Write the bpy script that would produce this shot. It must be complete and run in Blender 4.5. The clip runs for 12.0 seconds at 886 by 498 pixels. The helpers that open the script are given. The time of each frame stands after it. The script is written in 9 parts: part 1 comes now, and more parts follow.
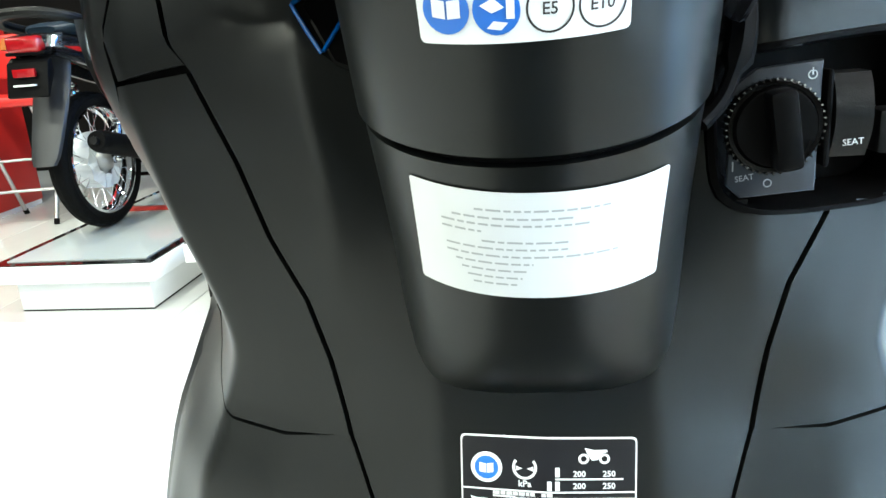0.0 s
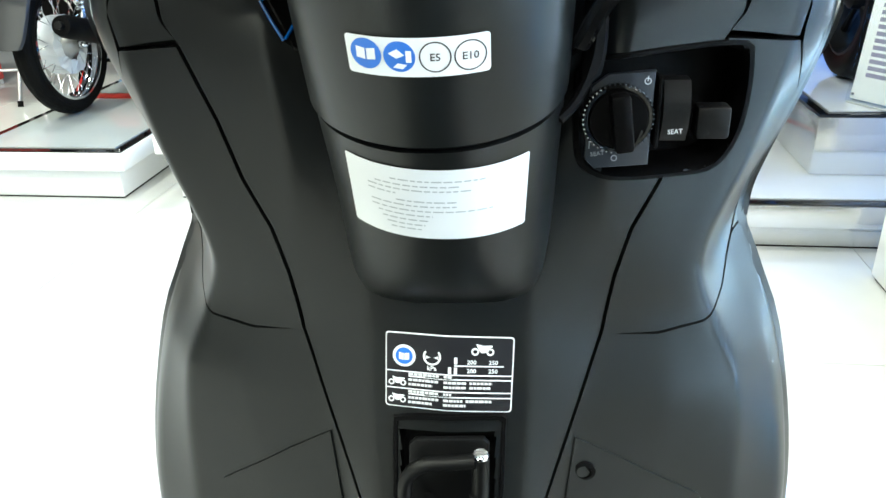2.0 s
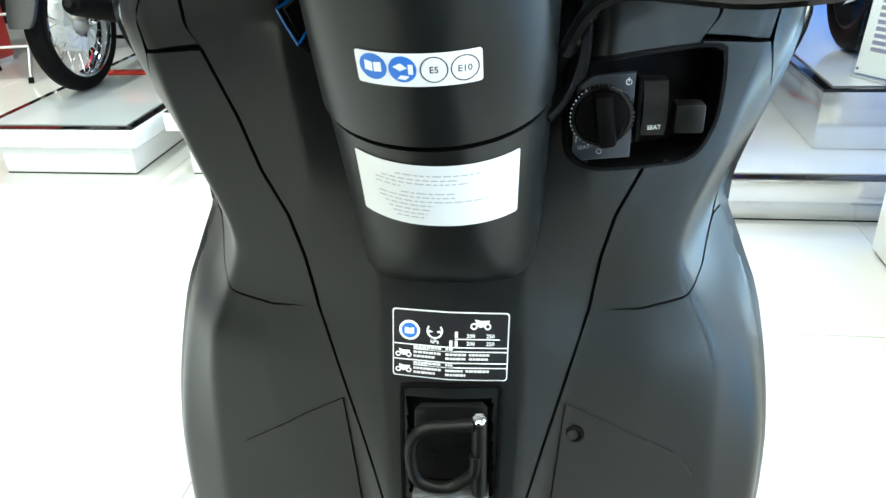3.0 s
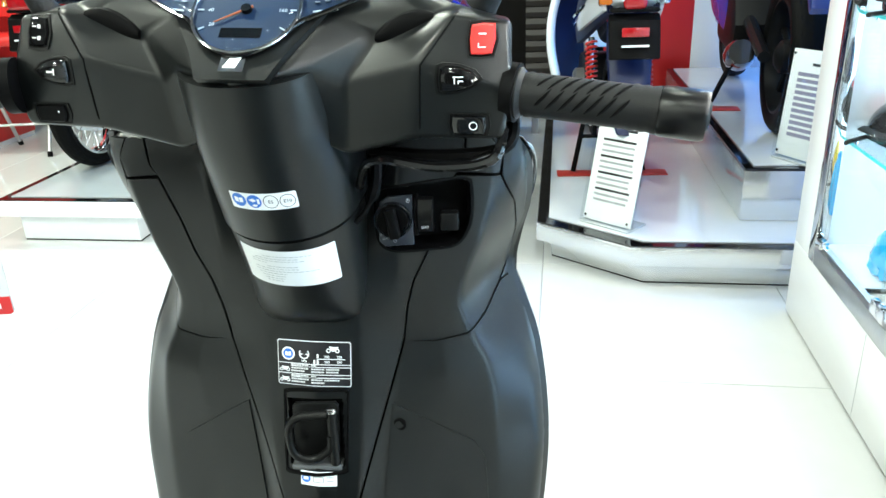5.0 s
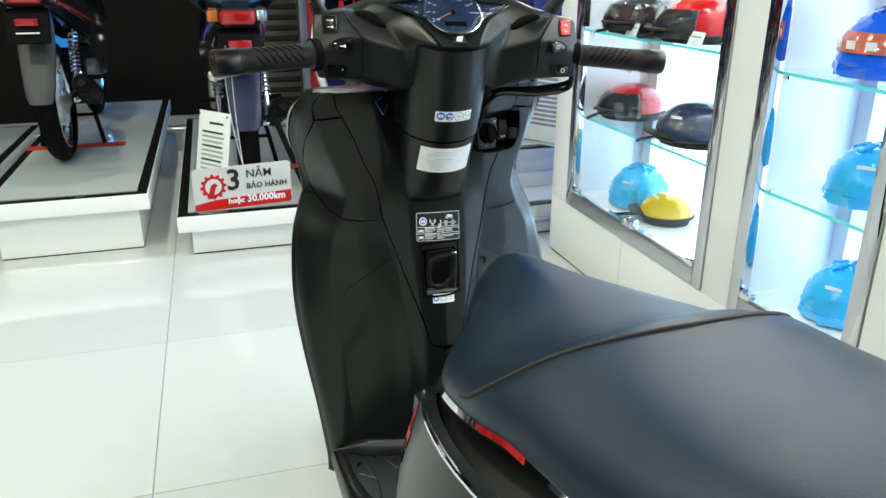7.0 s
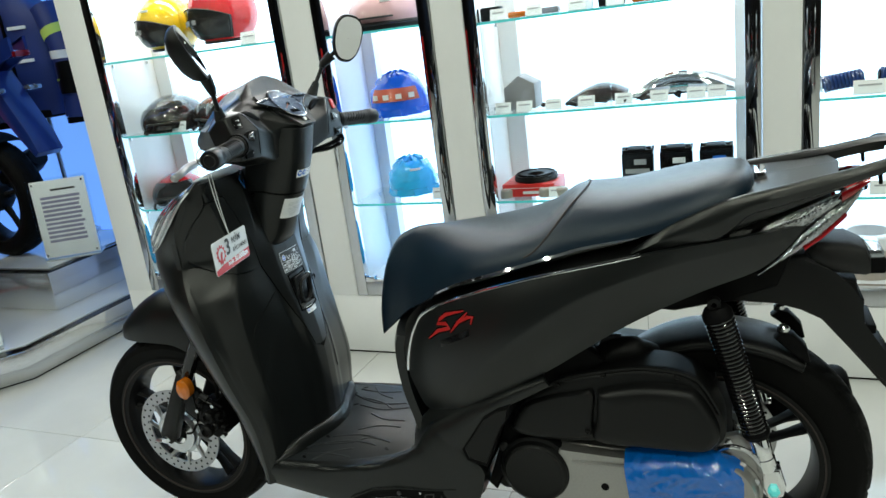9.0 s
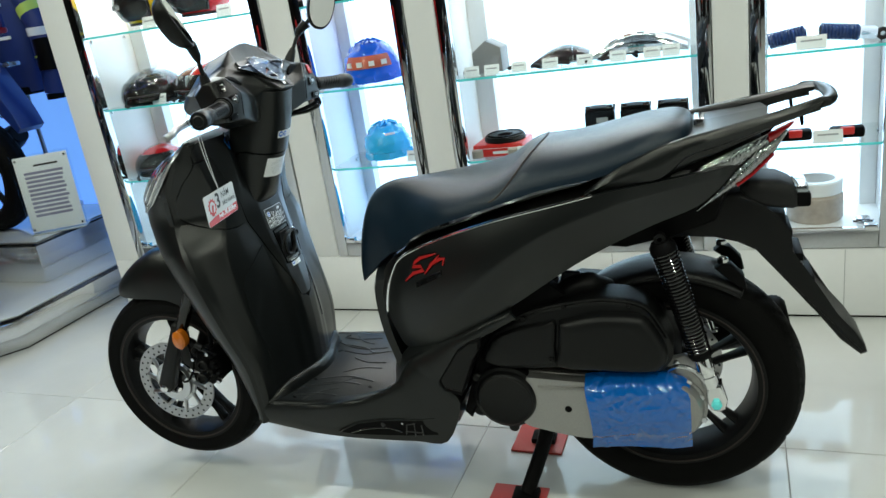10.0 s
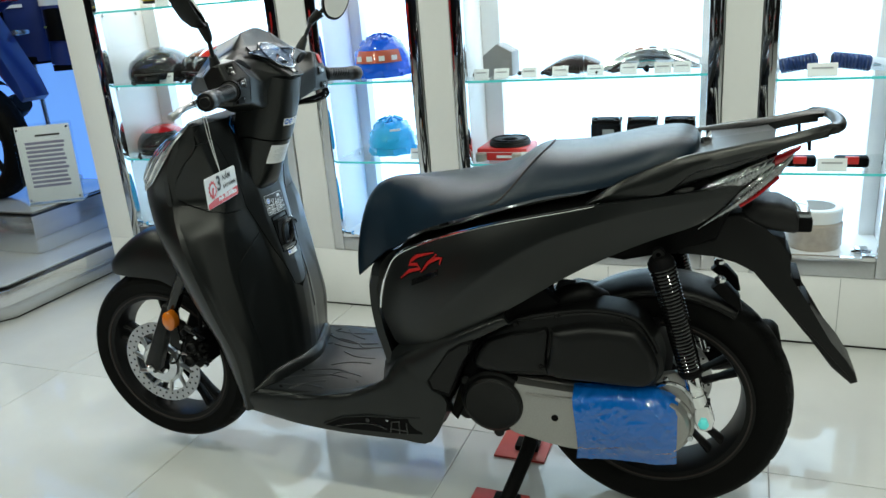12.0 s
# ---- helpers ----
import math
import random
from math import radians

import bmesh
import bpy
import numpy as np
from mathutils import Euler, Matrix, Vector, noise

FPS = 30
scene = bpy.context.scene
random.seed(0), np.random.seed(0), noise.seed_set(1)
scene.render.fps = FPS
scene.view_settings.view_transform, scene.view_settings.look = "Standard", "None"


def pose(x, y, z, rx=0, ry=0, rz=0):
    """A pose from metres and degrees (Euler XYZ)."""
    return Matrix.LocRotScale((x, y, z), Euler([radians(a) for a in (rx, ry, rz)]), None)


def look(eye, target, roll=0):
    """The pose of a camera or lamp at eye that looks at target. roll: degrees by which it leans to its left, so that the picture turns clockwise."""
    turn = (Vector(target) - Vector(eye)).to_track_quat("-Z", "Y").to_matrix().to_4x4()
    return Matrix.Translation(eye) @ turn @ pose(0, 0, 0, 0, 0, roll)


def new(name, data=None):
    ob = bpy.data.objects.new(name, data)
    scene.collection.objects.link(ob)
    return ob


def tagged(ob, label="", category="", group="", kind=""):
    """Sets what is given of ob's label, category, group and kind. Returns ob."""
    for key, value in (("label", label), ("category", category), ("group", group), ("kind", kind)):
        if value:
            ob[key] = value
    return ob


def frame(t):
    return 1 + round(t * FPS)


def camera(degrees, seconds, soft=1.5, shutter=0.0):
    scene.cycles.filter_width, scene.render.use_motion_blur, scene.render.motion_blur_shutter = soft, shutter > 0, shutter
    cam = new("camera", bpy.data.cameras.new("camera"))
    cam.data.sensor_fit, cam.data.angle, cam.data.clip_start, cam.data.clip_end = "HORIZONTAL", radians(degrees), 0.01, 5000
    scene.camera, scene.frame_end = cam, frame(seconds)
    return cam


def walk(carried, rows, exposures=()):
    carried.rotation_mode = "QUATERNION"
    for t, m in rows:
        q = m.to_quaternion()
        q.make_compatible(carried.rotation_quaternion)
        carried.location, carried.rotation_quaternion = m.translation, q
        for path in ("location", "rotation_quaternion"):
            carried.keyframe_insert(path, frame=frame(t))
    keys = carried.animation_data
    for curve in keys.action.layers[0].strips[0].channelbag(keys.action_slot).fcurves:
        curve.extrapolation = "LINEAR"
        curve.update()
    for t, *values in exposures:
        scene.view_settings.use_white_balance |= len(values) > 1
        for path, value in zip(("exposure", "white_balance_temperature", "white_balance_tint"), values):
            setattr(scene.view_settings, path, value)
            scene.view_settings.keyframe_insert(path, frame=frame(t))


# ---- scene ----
cam = camera(60.8, 12.0)
PATH = [
    (0, (0.015, 0.702, 0.936), (-0.313, 2.588, 0.355), -4.7),
    (0.5, (0.018, 0.707, 0.937), (-0.293, 2.597, 0.361), -4.4),
    (1, (0.018, 0.709, 0.94), (-0.286, 2.603, 0.373), -4.2),
    (1.5, (0.029, 0.68, 0.949), (-0.241, 2.554, 0.305), -2.5),
    (2, (0.055, 0.613, 0.995), (-0.194, 2.408, 0.15), -1.9),
    (2.5, (0.063, 0.585, 1.016), (-0.196, 2.353, 0.117), -2.3),
    (4.3, (0.104, 0.5, 1.029), (-0.195, 2.247, 0.101), -2.8),
    (4.5, (0.138, 0.468, 1.061), (-0.177, 2.237, 0.183), -3.2),
    (5, (0.253, 0.336, 1.137), (-0.043, 2.163, 0.38), -2.5),
    (5.5, (0.312, 0.085, 1.132), (-0.02, 1.905, 0.371), -0.7),
    (6, (0.178, -0.169, 1.133), (-0.046, 1.671, 0.381), 0.1),
    (6.5, (-0.06, -0.247, 1.137), (0.048, 1.606, 0.39), -1.1),
    (7, (-0.349, -0.207, 1.162), (0.186, 1.585, 0.453), 0.0),
    (7.5, (-0.677, -0.136, 1.193), (0.345, 1.45, 0.528), 1.7),
    (7.7, (-0.794, -0.068, 1.202), (0.391, 1.396, 0.529), 0.6),
    (9.3, (-1.514, -0.04, 1.219), (0.256, 0.704, 0.661), -8.0),
    (9.5, (-1.544, -0.075, 1.218), (0.216, 0.69, 0.652), -8.2),
    (10, (-1.574, -0.109, 1.207), (0.172, 0.625, 0.565), -8.8),
    (10.5, (-1.566, -0.109, 1.199), (0.186, 0.608, 0.556), -8.3),
    (11, (-1.565, -0.101, 1.204), (0.193, 0.633, 0.595), -5.7),
    (11.5, (-1.571, -0.103, 1.199), (0.198, 0.615, 0.601), -4.3),
    (12, (-1.571, -0.101, 1.202), (0.18, 0.621, 0.562), -4.5),
]
walk(cam, [(t, look(eye, target, roll)) for t, eye, target, roll in PATH],
     [(0.0, 1.03, 6500, 10), (2.5, 0.90, 6500, 10), (4.5, 0.92, 6350, 8), (5.5, 0.68, 6350, 8), (6.5, 0.32, 6550, 10), (7.5, -0.08, 6700, 11), (9.5, -0.46, 6600, 8), (12.0, -0.46, 6600, 8)])

# ---------- world and lights ----------
world = bpy.data.worlds.new("room_dark")
scene.world = world
world.use_nodes = True
world.node_tree.nodes["Background"].inputs[0].default_value = (0.75, 0.85, 1.0, 1)
world.node_tree.nodes["Background"].inputs[1].default_value = 0.02

CEIL = 3.3


def area_lamp(name, x, y, z, sx, sy, watts, color, aim=None):
    lamp = bpy.data.lights.new(name, "AREA")
    lamp.shape, lamp.size, lamp.size_y, lamp.energy, lamp.color = "RECTANGLE", sx, sy, watts, color
    ob = new(name, lamp)
    ob.matrix_world = look((x, y, z), aim or (x, y + 0.001, 0))
    return ob


# rows of round downlights in the ceiling
LAMP_ROWS = [(-4.6, 0.8), (-2.9, 1.25), (-1.2, 1.05), (0.35, 0.45)]
for lx, k in LAMP_ROWS:
    for ly in (-2.6, -0.4, 1.8, 4.0):
        lamp = bpy.data.lights.new("downlight_lamp", "AREA")
        lamp.shape, lamp.size, lamp.energy, lamp.color = "DISK", 0.17, 26.0 * k, (0.92, 0.985, 0.84)
        ob = new("downlight_lamp", lamp)
        ob.matrix_world = look((lx, ly, CEIL - 0.012), (lx, ly + 0.001, 0))

# ---------- materials ----------
def mat(name, color, rough=0.5, metal=0.0, grain=0.0, grain_scale=60.0, bump=0.0, bump_scale=300.0,
        coat=0.0, emit=0.0, alpha=1.0, transmission=0.0, spec=0.5, emit_color=None, wear=0.0, wear_scale=6.0):
    m = bpy.data.materials.new(name)
    m.use_nodes = True
    nt = m.node_tree
    b = nt.nodes["Principled BSDF"]
    b.inputs["Base Color"].default_value = (*color, 1)
    b.inputs["Roughness"].default_value = rough
    b.inputs["Metallic"].default_value = metal
    b.inputs["Specular IOR Level"].default_value = spec
    b.inputs["Coat Weight"].default_value = coat
    b.inputs["Coat Roughness"].default_value = 0.06
    b.inputs["Transmission Weight"].default_value = transmission
    b.inputs["Alpha"].default_value = alpha
    if emit:
        b.inputs["Emission Color"].default_value = (*(emit_color or color), 1)
        b.inputs["Emission Strength"].default_value = emit
    co = nt.nodes.new("ShaderNodeTexCoord")
    if grain or wear:
        n1 = nt.nodes.new("ShaderNodeTexNoise")
        n1.inputs["Scale"].default_value = grain_scale
        n1.inputs["Detail"].default_value = 6
        nt.links.new(co.outputs["Object"], n1.inputs["Vector"])
        n2 = nt.nodes.new("ShaderNodeTexNoise")
        n2.inputs["Scale"].default_value = wear_scale
        n2.inputs["Detail"].default_value = 4
        nt.links.new(co.outputs["Object"], n2.inputs["Vector"])
        hsv = nt.nodes.new("ShaderNodeHueSaturation")
        hsv.inputs["Color"].default_value = (*color, 1)
        r1 = nt.nodes.new("ShaderNodeMapRange")
        r1.inputs["To Min"].default_value, r1.inputs["To Max"].default_value = 1 - grain, 1 + grain
        nt.links.new(n1.outputs["Fac"], r1.inputs["Value"])
        r2 = nt.nodes.new("ShaderNodeMapRange")
        r2.inputs["To Min"].default_value, r2.inputs["To Max"].default_value = 1 - wear, 1 + wear
        nt.links.new(n2.outputs["Fac"], r2.inputs["Value"])
        mul = nt.nodes.new("ShaderNodeMath")
        mul.operation = "MULTIPLY"
        nt.links.new(r1.outputs[0], mul.inputs[0])
        nt.links.new(r2.outputs[0], mul.inputs[1])
        nt.links.new(mul.outputs[0], hsv.inputs["Value"])
        nt.links.new(hsv.outputs[0], b.inputs["Base Color"])
        rr = nt.nodes.new("ShaderNodeMapRange")
        rr.inputs["To Min"].default_value, rr.inputs["To Max"].default_value = max(0.02, rough * 0.95), min(1, rough * 1.05)
        nt.links.new(n2.outputs["Fac"], rr.inputs["Value"])
        nt.links.new(rr.outputs[0], b.inputs["Roughness"])
    if bump:
        nb = nt.nodes.new("ShaderNodeTexNoise")
        nb.inputs["Scale"].default_value = bump_scale
        nb.inputs["Detail"].default_value = 3
        nt.links.new(co.outputs["Object"], nb.inputs["Vector"])
        bp = nt.nodes.new("ShaderNodeBump")
        bp.inputs["Strength"].default_value = bump
        bp.inputs["Distance"].default_value = 0.002
        nt.links.new(nb.outputs["Fac"], bp.inputs["Height"])
        nt.links.new(bp.outputs[0], b.inputs["Normal"])
    return m


def glass_mat(name, color, rough=0.0, clear=0.85):
    """A thin sheet of glass: mostly see-through, with a mirror reflection by its angle."""
    m = bpy.data.materials.new(name)
    m.use_nodes = True
    nt = m.node_tree
    for n in list(nt.nodes):
        if n.type != "OUTPUT_MATERIAL":
            nt.nodes.remove(n)
    out = [n for n in nt.nodes if n.type == "OUTPUT_MATERIAL"][0]
    tr = nt.nodes.new("ShaderNodeBsdfTransparent")
    tr.inputs[0].default_value = (*color, 1)
    gl = nt.nodes.new("ShaderNodeBsdfGlossy")
    gl.inputs["Roughness"].default_value = rough
    fr = nt.nodes.new("ShaderNodeLayerWeight")
    pw = nt.nodes.new("ShaderNodeMath")
    pw.operation = "POWER"
    pw.inputs[1].default_value = 5.0
    nt.links.new(fr.outputs["Facing"], pw.inputs[0])
    ad = nt.nodes.new("ShaderNodeMath")
    ad.operation = "MULTIPLY_ADD"
    ad.inputs[1].default_value, ad.inputs[2].default_value = 0.6, 0.035
    nt.links.new(pw.outputs[0], ad.inputs[0])
    mx = nt.nodes.new("ShaderNodeMixShader")
    nt.links.new(ad.outputs[0], mx.inputs[0])
    nt.links.new(tr.outputs[0], mx.inputs[1])
    nt.links.new(gl.outputs[0], mx.inputs[2])
    nt.links.new(mx.outputs[0], out.inputs[0])
    return m


M_MATTE = mat("matte_black_paint", (0.0052, 0.0062, 0.0064), 0.30, grain=0.05, grain_scale=900, bump=0.02, bump_scale=2500, wear=0.01, spec=0.38)
M_PLASTIC = mat("grained_black_plastic", (0.0036, 0.0038, 0.0040), 0.40, grain=0.1, grain_scale=500, bump=0.10, bump_scale=1400, wear=0.05, spec=0.24)
M_BLACK = mat("deep_black_plastic", (0.003, 0.003, 0.0033), 0.5, wear=0.1, grain=0.05, spec=0.06)
M_GLOSSBLACK = mat("gloss_black", (0.004, 0.004, 0.0045), 0.08, coat=0.4, spec=0.4)
M_MAT = mat("ribbed_rubber_mat", (0.010, 0.012, 0.014), 0.36, grain=0.1, grain_scale=500, bump=0.08, bump_scale=900, wear=0.05, spec=0.45)
M_BAREND = mat("satin_black_bar_end", (0.004, 0.004, 0.0045), 0.32, spec=0.35, wear=0.05)
M_RUBBER = mat("tyre_rubber", (0.004, 0.004, 0.004), 0.55, grain=0.15, grain_scale=250, bump=0.2, bump_scale=700, wear=0.12, spec=0.05)
M_GRIP = mat("grip_rubber", (0.009, 0.009, 0.0095), 0.5, grain=0.1, bump=0.15, bump_scale=900, spec=0.25)
# blue tint in the base colour stands in for blue light on the vinyl
M_SEAT = mat("blue_sheen_seat_vinyl", (0.0055, 0.0150, 0.0270), 0.31, grain=0.08, grain_scale=500, bump=0.2, bump_scale=1100, wear=0.06, spec=0.31)
M_CHROME = mat("chrome", (0.85, 0.86, 0.88), 0.06, 1.0)
M_STEEL = mat("polished_steel", (0.62, 0.63, 0.65), 0.12, 1.0, wear=0.06, grain=0.03)
M_POST = mat("mirror_polished_steel", (0.60, 0.61, 0.62), 0.035, 1.0, wear=0.04, grain=0.02)
M_BRUSHED = mat("brushed_steel", (0.55, 0.56, 0.57), 0.3, 1.0, grain=0.08, grain_scale=120, wear=0.08)
M_ALLOY = mat("cast_alloy", (0.36, 0.355, 0.345), 0.36, 0.8, grain=0.1, grain_scale=220, bump=0.12, bump_scale=600, wear=0.1)
M_DARKALLOY = mat("dark_alloy", (0.005, 0.005, 0.0053), 0.45, 0.0, grain=0.1, wear=0.1, spec=0.16)
M_VENTMETAL = mat("dulled_dark_steel", (0.07, 0.07, 0.072), 0.35, 0.9, wear=0.1)
M_MARKRED = mat("dark_red_mark", (0.34, 0.012, 0.012), 0.3, wear=0.05)
M_DISC = mat("brake_disc_steel", (0.42, 0.42, 0.43), 0.28, 1.0, grain=0.12, grain_scale=90, wear=0.08)
M_WHITE = mat("white_lacquer", (0.85, 0.86, 0.87), 0.25, grain=0.015, wear=0.03, wear_scale=2)
M_WALLWHITE = mat("white_wall", (0.74, 0.75, 0.76), 0.5, grain=0.02, wear=0.03)
M_STICKER = mat("white_sticker", (0.82, 0.84, 0.86), 0.35, wear=0.02, grain=0.01)
M_STKBLACK = mat("black_sticker", (0.012, 0.012, 0.014), 0.3)
M_INK = mat("black_ink", (0.02, 0.02, 0.022), 0.5)
M_GREYINK = mat("grey_ink", (0.35, 0.36, 0.38), 0.5)
M_PALEINK = mat("faded_grey_ink", (0.46, 0.48, 0.50), 0.5)
M_LILAC = mat("lilac_grey_ink", (0.26, 0.25, 0.36), 0.5)
M_BLUE = mat("blue_ink", (0.02, 0.16, 0.62), 0.4)
M_RED = mat("red_plastic", (0.62, 0.025, 0.02), 0.3, wear=0.05)
M_REDPAINT = mat("red_panel_paint", (0.60, 0.02, 0.015), 0.35, wear=0.04, wear_scale=2)
M_REDMETAL = mat("red_stand_paint", (0.42, 0.03, 0.02), 0.45, grain=0.1, wear=0.12)
M_REDLENS = mat("red_lens", (0.30, 0.005, 0.008), 0.1, coat=0.6)
M_CLEARLENS = mat("clear_lens", (0.30, 0.33, 0.36), 0.14, 0.8, coat=0.8)
M_HEADLENS = mat("headlight_lens", (0.50, 0.53, 0.56), 0.16, 0.55, coat=0.8, bump=0.5, bump_scale=120, grain=0.35, grain_scale=90)
M_AMBER = mat("amber_reflector", (0.50, 0.13, 0.008), 0.15, coat=0.5)
# film blue, also used to paint the blue reflection on the slot edges
M_FILMBLUE = mat("blue_film_and_edge_glint", (0.0, 0.105, 0.44), 0.10, coat=1.0, spec=0.5)
# emission stands in for light gathered at the shelf edges; the nuts glow too
M_EDGEGLOW = mat("glowing_green_edge", (0.10, 0.62, 0.62), 0.15, emit=0.25)
M_GLASS = glass_mat("clear_glass", (0.97, 0.985, 0.98))
M_DIALGLASS = glass_mat("dial_glass", (0.80, 0.88, 0.97))
M_MIRROR = mat("mirror_glass", (0.9, 0.91, 0.92), 0.02, 1.0)
M_LIGHTBOX = mat("lit_back_panel", (0.85, 0.9, 0.95), 0.5, emit=3.7, emit_color=(0.50, 0.75, 1.0))
M_BLUELIT = mat("blue_lit_panel", (0.1, 0.3, 0.8), 0.4, emit=1.15, emit_color=(0.17, 0.42, 1.0))
M_DARKWALL = mat("dark_wall", (0.008, 0.007, 0.0065), 0.3, spec=0.12, grain=0.2, grain_scale=20, wear=0.2)
M_SLAT = mat("brown_shutter_slat", (0.036, 0.030, 0.026), 0.5, grain=0.15, wear=0.1)
# darker and lighter base stand in for dark and bright reflections on the tops
M_PLATGLASS = mat("frosted_platform_glass", (0.40, 0.43, 0.43), 0.07, wear=0.04, grain=0.02)
M_PLATMIRROR = mat("bright_sheen_platform_glass", (0.62, 0.65, 0.67), 0.07, wear=0.04, grain=0.02, coat=0.3)
M_CLAD = mat("polished_cladding", (0.70, 0.71, 0.72), 0.16, 0.75, grain=0.03, grain_scale=30, wear=0.05, wear_scale=3)
M_BLUEPAINT = mat("blue_paint", (0.01, 0.05, 0.45), 0.22, coat=0.5)
M_WHITEPAINT = mat("white_paint", (0.75, 0.78, 0.82), 0.2, coat=0.5)
M_PIPING = mat("brown_piping", (0.022, 0.014, 0.012), 0.7, grain=0.2, grain_scale=800)
M_CEIL = mat("ceiling_paint", (0.16, 0.165, 0.17), 0.7, wear=0.04)
M_LAMPPANEL = mat("lamp_panel", (1, 1, 1), 0.5, emit=6.0, emit_color=(0.95, 0.98, 1.0))
M_TAGGREY = mat("brushed_tag", (0.62, 0.63, 0.64), 0.35, wear=0.08)


def floor_mat():
    m = mat("polished_white_tile", (0.55, 0.56, 0.555), 0.045, grain=0.03, grain_scale=14, wear=0.03, wear_scale=3)
    nt = m.node_tree
    b = nt.nodes["Principled BSDF"]
    oi = nt.nodes.new("ShaderNodeObjectInfo")
    mr = nt.nodes.new("ShaderNodeMapRange")
    mr.inputs["To Min"].default_value, mr.inputs["To Max"].default_value = 0.96, 1.03
    nt.links.new(oi.outputs["Random"], mr.inputs["Value"])
    src = b.inputs["Base Color"].links[0].from_socket
    h = nt.nodes.new("ShaderNodeHueSaturation")
    nt.links.new(src, h.inputs["Color"])
    nt.links.new(mr.outputs[0], h.inputs["Value"])
    nt.links.new(h.outputs[0], b.inputs["Base Color"])
    return m


M_TILE = floor_mat()
M_GROUT = mat("grey_grout", (0.30, 0.30, 0.30), 0.8, grain=0.1)


# ---------- mesh helpers ----------
def part(name, bm, material, parent=None, label="", smooth=True, angle=35):
    bmesh.ops.recalc_face_normals(bm, faces=bm.faces)
    me = bpy.data.meshes.new(name)
    bm.to_mesh(me)
    bm.free()
    me.materials.append(material)
    if smooth:
        me.shade_smooth()
        me.set_sharp_from_angle(angle=radians(angle))
    ob = new(name, me)
    if parent is not None:
        ob.parent = parent
    if label:
        ob["label"] = label
    return ob


def thing(name, label, category, group="", kind="", at=(0, 0, 0), rz=0):
    e = new(name)
    e.empty_display_size = 0.05
    e.matrix_world = pose(*at, 0, 0, rz)
    return tagged(e, label, category, group, kind)


def box(x0, x1, y0, y1, z0, z1, bevel=0.0, seg=2, bm=None, m=None):
    bm = bm or bmesh.new()
    vs = [bm.verts.new((x, y, z)) for x in (x0, x1) for y in (y0, y1) for z in (z0, z1)]
    fs = [(0, 1, 3, 2), (4, 6, 7, 5), (0, 4, 5, 1), (2, 3, 7, 6), (0, 2, 6, 4), (1, 5, 7, 3)]
    faces = [bm.faces.new([vs[i] for i in f]) for f in fs]
    if m is not None:
        for v in vs:
            v.co = m @ v.co
    if bevel:
        edges = {e for f in faces for e in f.edges}
        bmesh.ops.bevel(bm, geom=list(edges), offset=bevel, segments=seg, affect="EDGES", profile=0.5)
    return bm


def loft(rings, closed=True, caps=True, bm=None):
    """Skin between rings of equal length."""
    bm = bm or bmesh.new()
    rows = [[bm.verts.new(p) for p in r] for r in rings]
    n = len(rows[0])
    for a, b in zip(rows, rows[1:]):
        for i in range(n if closed else n - 1):
            j = (i + 1) % n
            bm.faces.new((a[i], a[j], b[j], b[i]))
    if caps and closed:
        bm.faces.new(rows[0][::-1])
        bm.faces.new(rows[-1])
    return bm


def prism(pts, axis, a, b, bevel=0.0, seg=2, bm=None):
    """A polygon extruded along an axis from a to b; pts are the two other coordinates in order."""
    def put(p, d):
        return {"x": (d, p[0], p[1]), "y": (p[0], d, p[1]), "z": (p[0], p[1], d)}[axis]
    bm = bm or bmesh.new()
    r0 = [bm.verts.new(put(p, a)) for p in pts]
    r1 = [bm.verts.new(put(p, b)) for p in pts]
    n = len(pts)
    fs = [bm.faces.new((r0[i], r0[(i + 1) % n], r1[(i + 1) % n], r1[i])) for i in range(n)]
    c = [bm.faces.new(r0[::-1]), bm.faces.new(r1)]
    if bevel:
        edges = {e for f in c for e in f.edges}
        bmesh.ops.bevel(bm, geom=list(edges), offset=bevel, segments=seg, affect="EDGES", profile=0.5)
    return bm


def tube(path, radius, n=12, bm=None, caps=True):
    """A round bar along a path; radius is one number or one for each point."""
    pts = [Vector(p) for p in path]
    rad = radius if isinstance(radius, (list, tuple)) else [radius] * len(pts)
    rings, up = [], None
    for i, p in enumerate(pts):
        d = (pts[min(i + 1, len(pts) - 1)] - pts[max(i - 1, 0)]).normalized()
        if up is None:
            up = Vector((0, 0, 1)) if abs(d.z) < 0.9 else Vector((1, 0, 0))
        s = d.cross(up).normalized()
        up = s.cross(d).normalized()
        rings.append([p + rad[i] * (math.cos(2 * math.pi * k / n) * s + math.sin(2 * math.pi * k / n) * up) for k in range(n)])
    return loft(rings, True, caps, bm)


def smooth_path(pts, steps=6):
    """Points along a Catmull-Rom curve through pts."""
    P = [Vector(p) for p in pts]
    out = []
    for i in range(len(P) - 1):
        a, b, c, d = P[max(i - 1, 0)], P[i], P[i + 1], P[min(i + 2, len(P) - 1)]
        for s in range(steps):
            t = s / steps
            out.append(0.5 * ((2 * b) + (c - a) * t + (2 * a - 5 * b + 4 * c - d) * t * t + (3 * b - a - 3 * c + d) * t ** 3))
    out.append(P[-1])
    return out


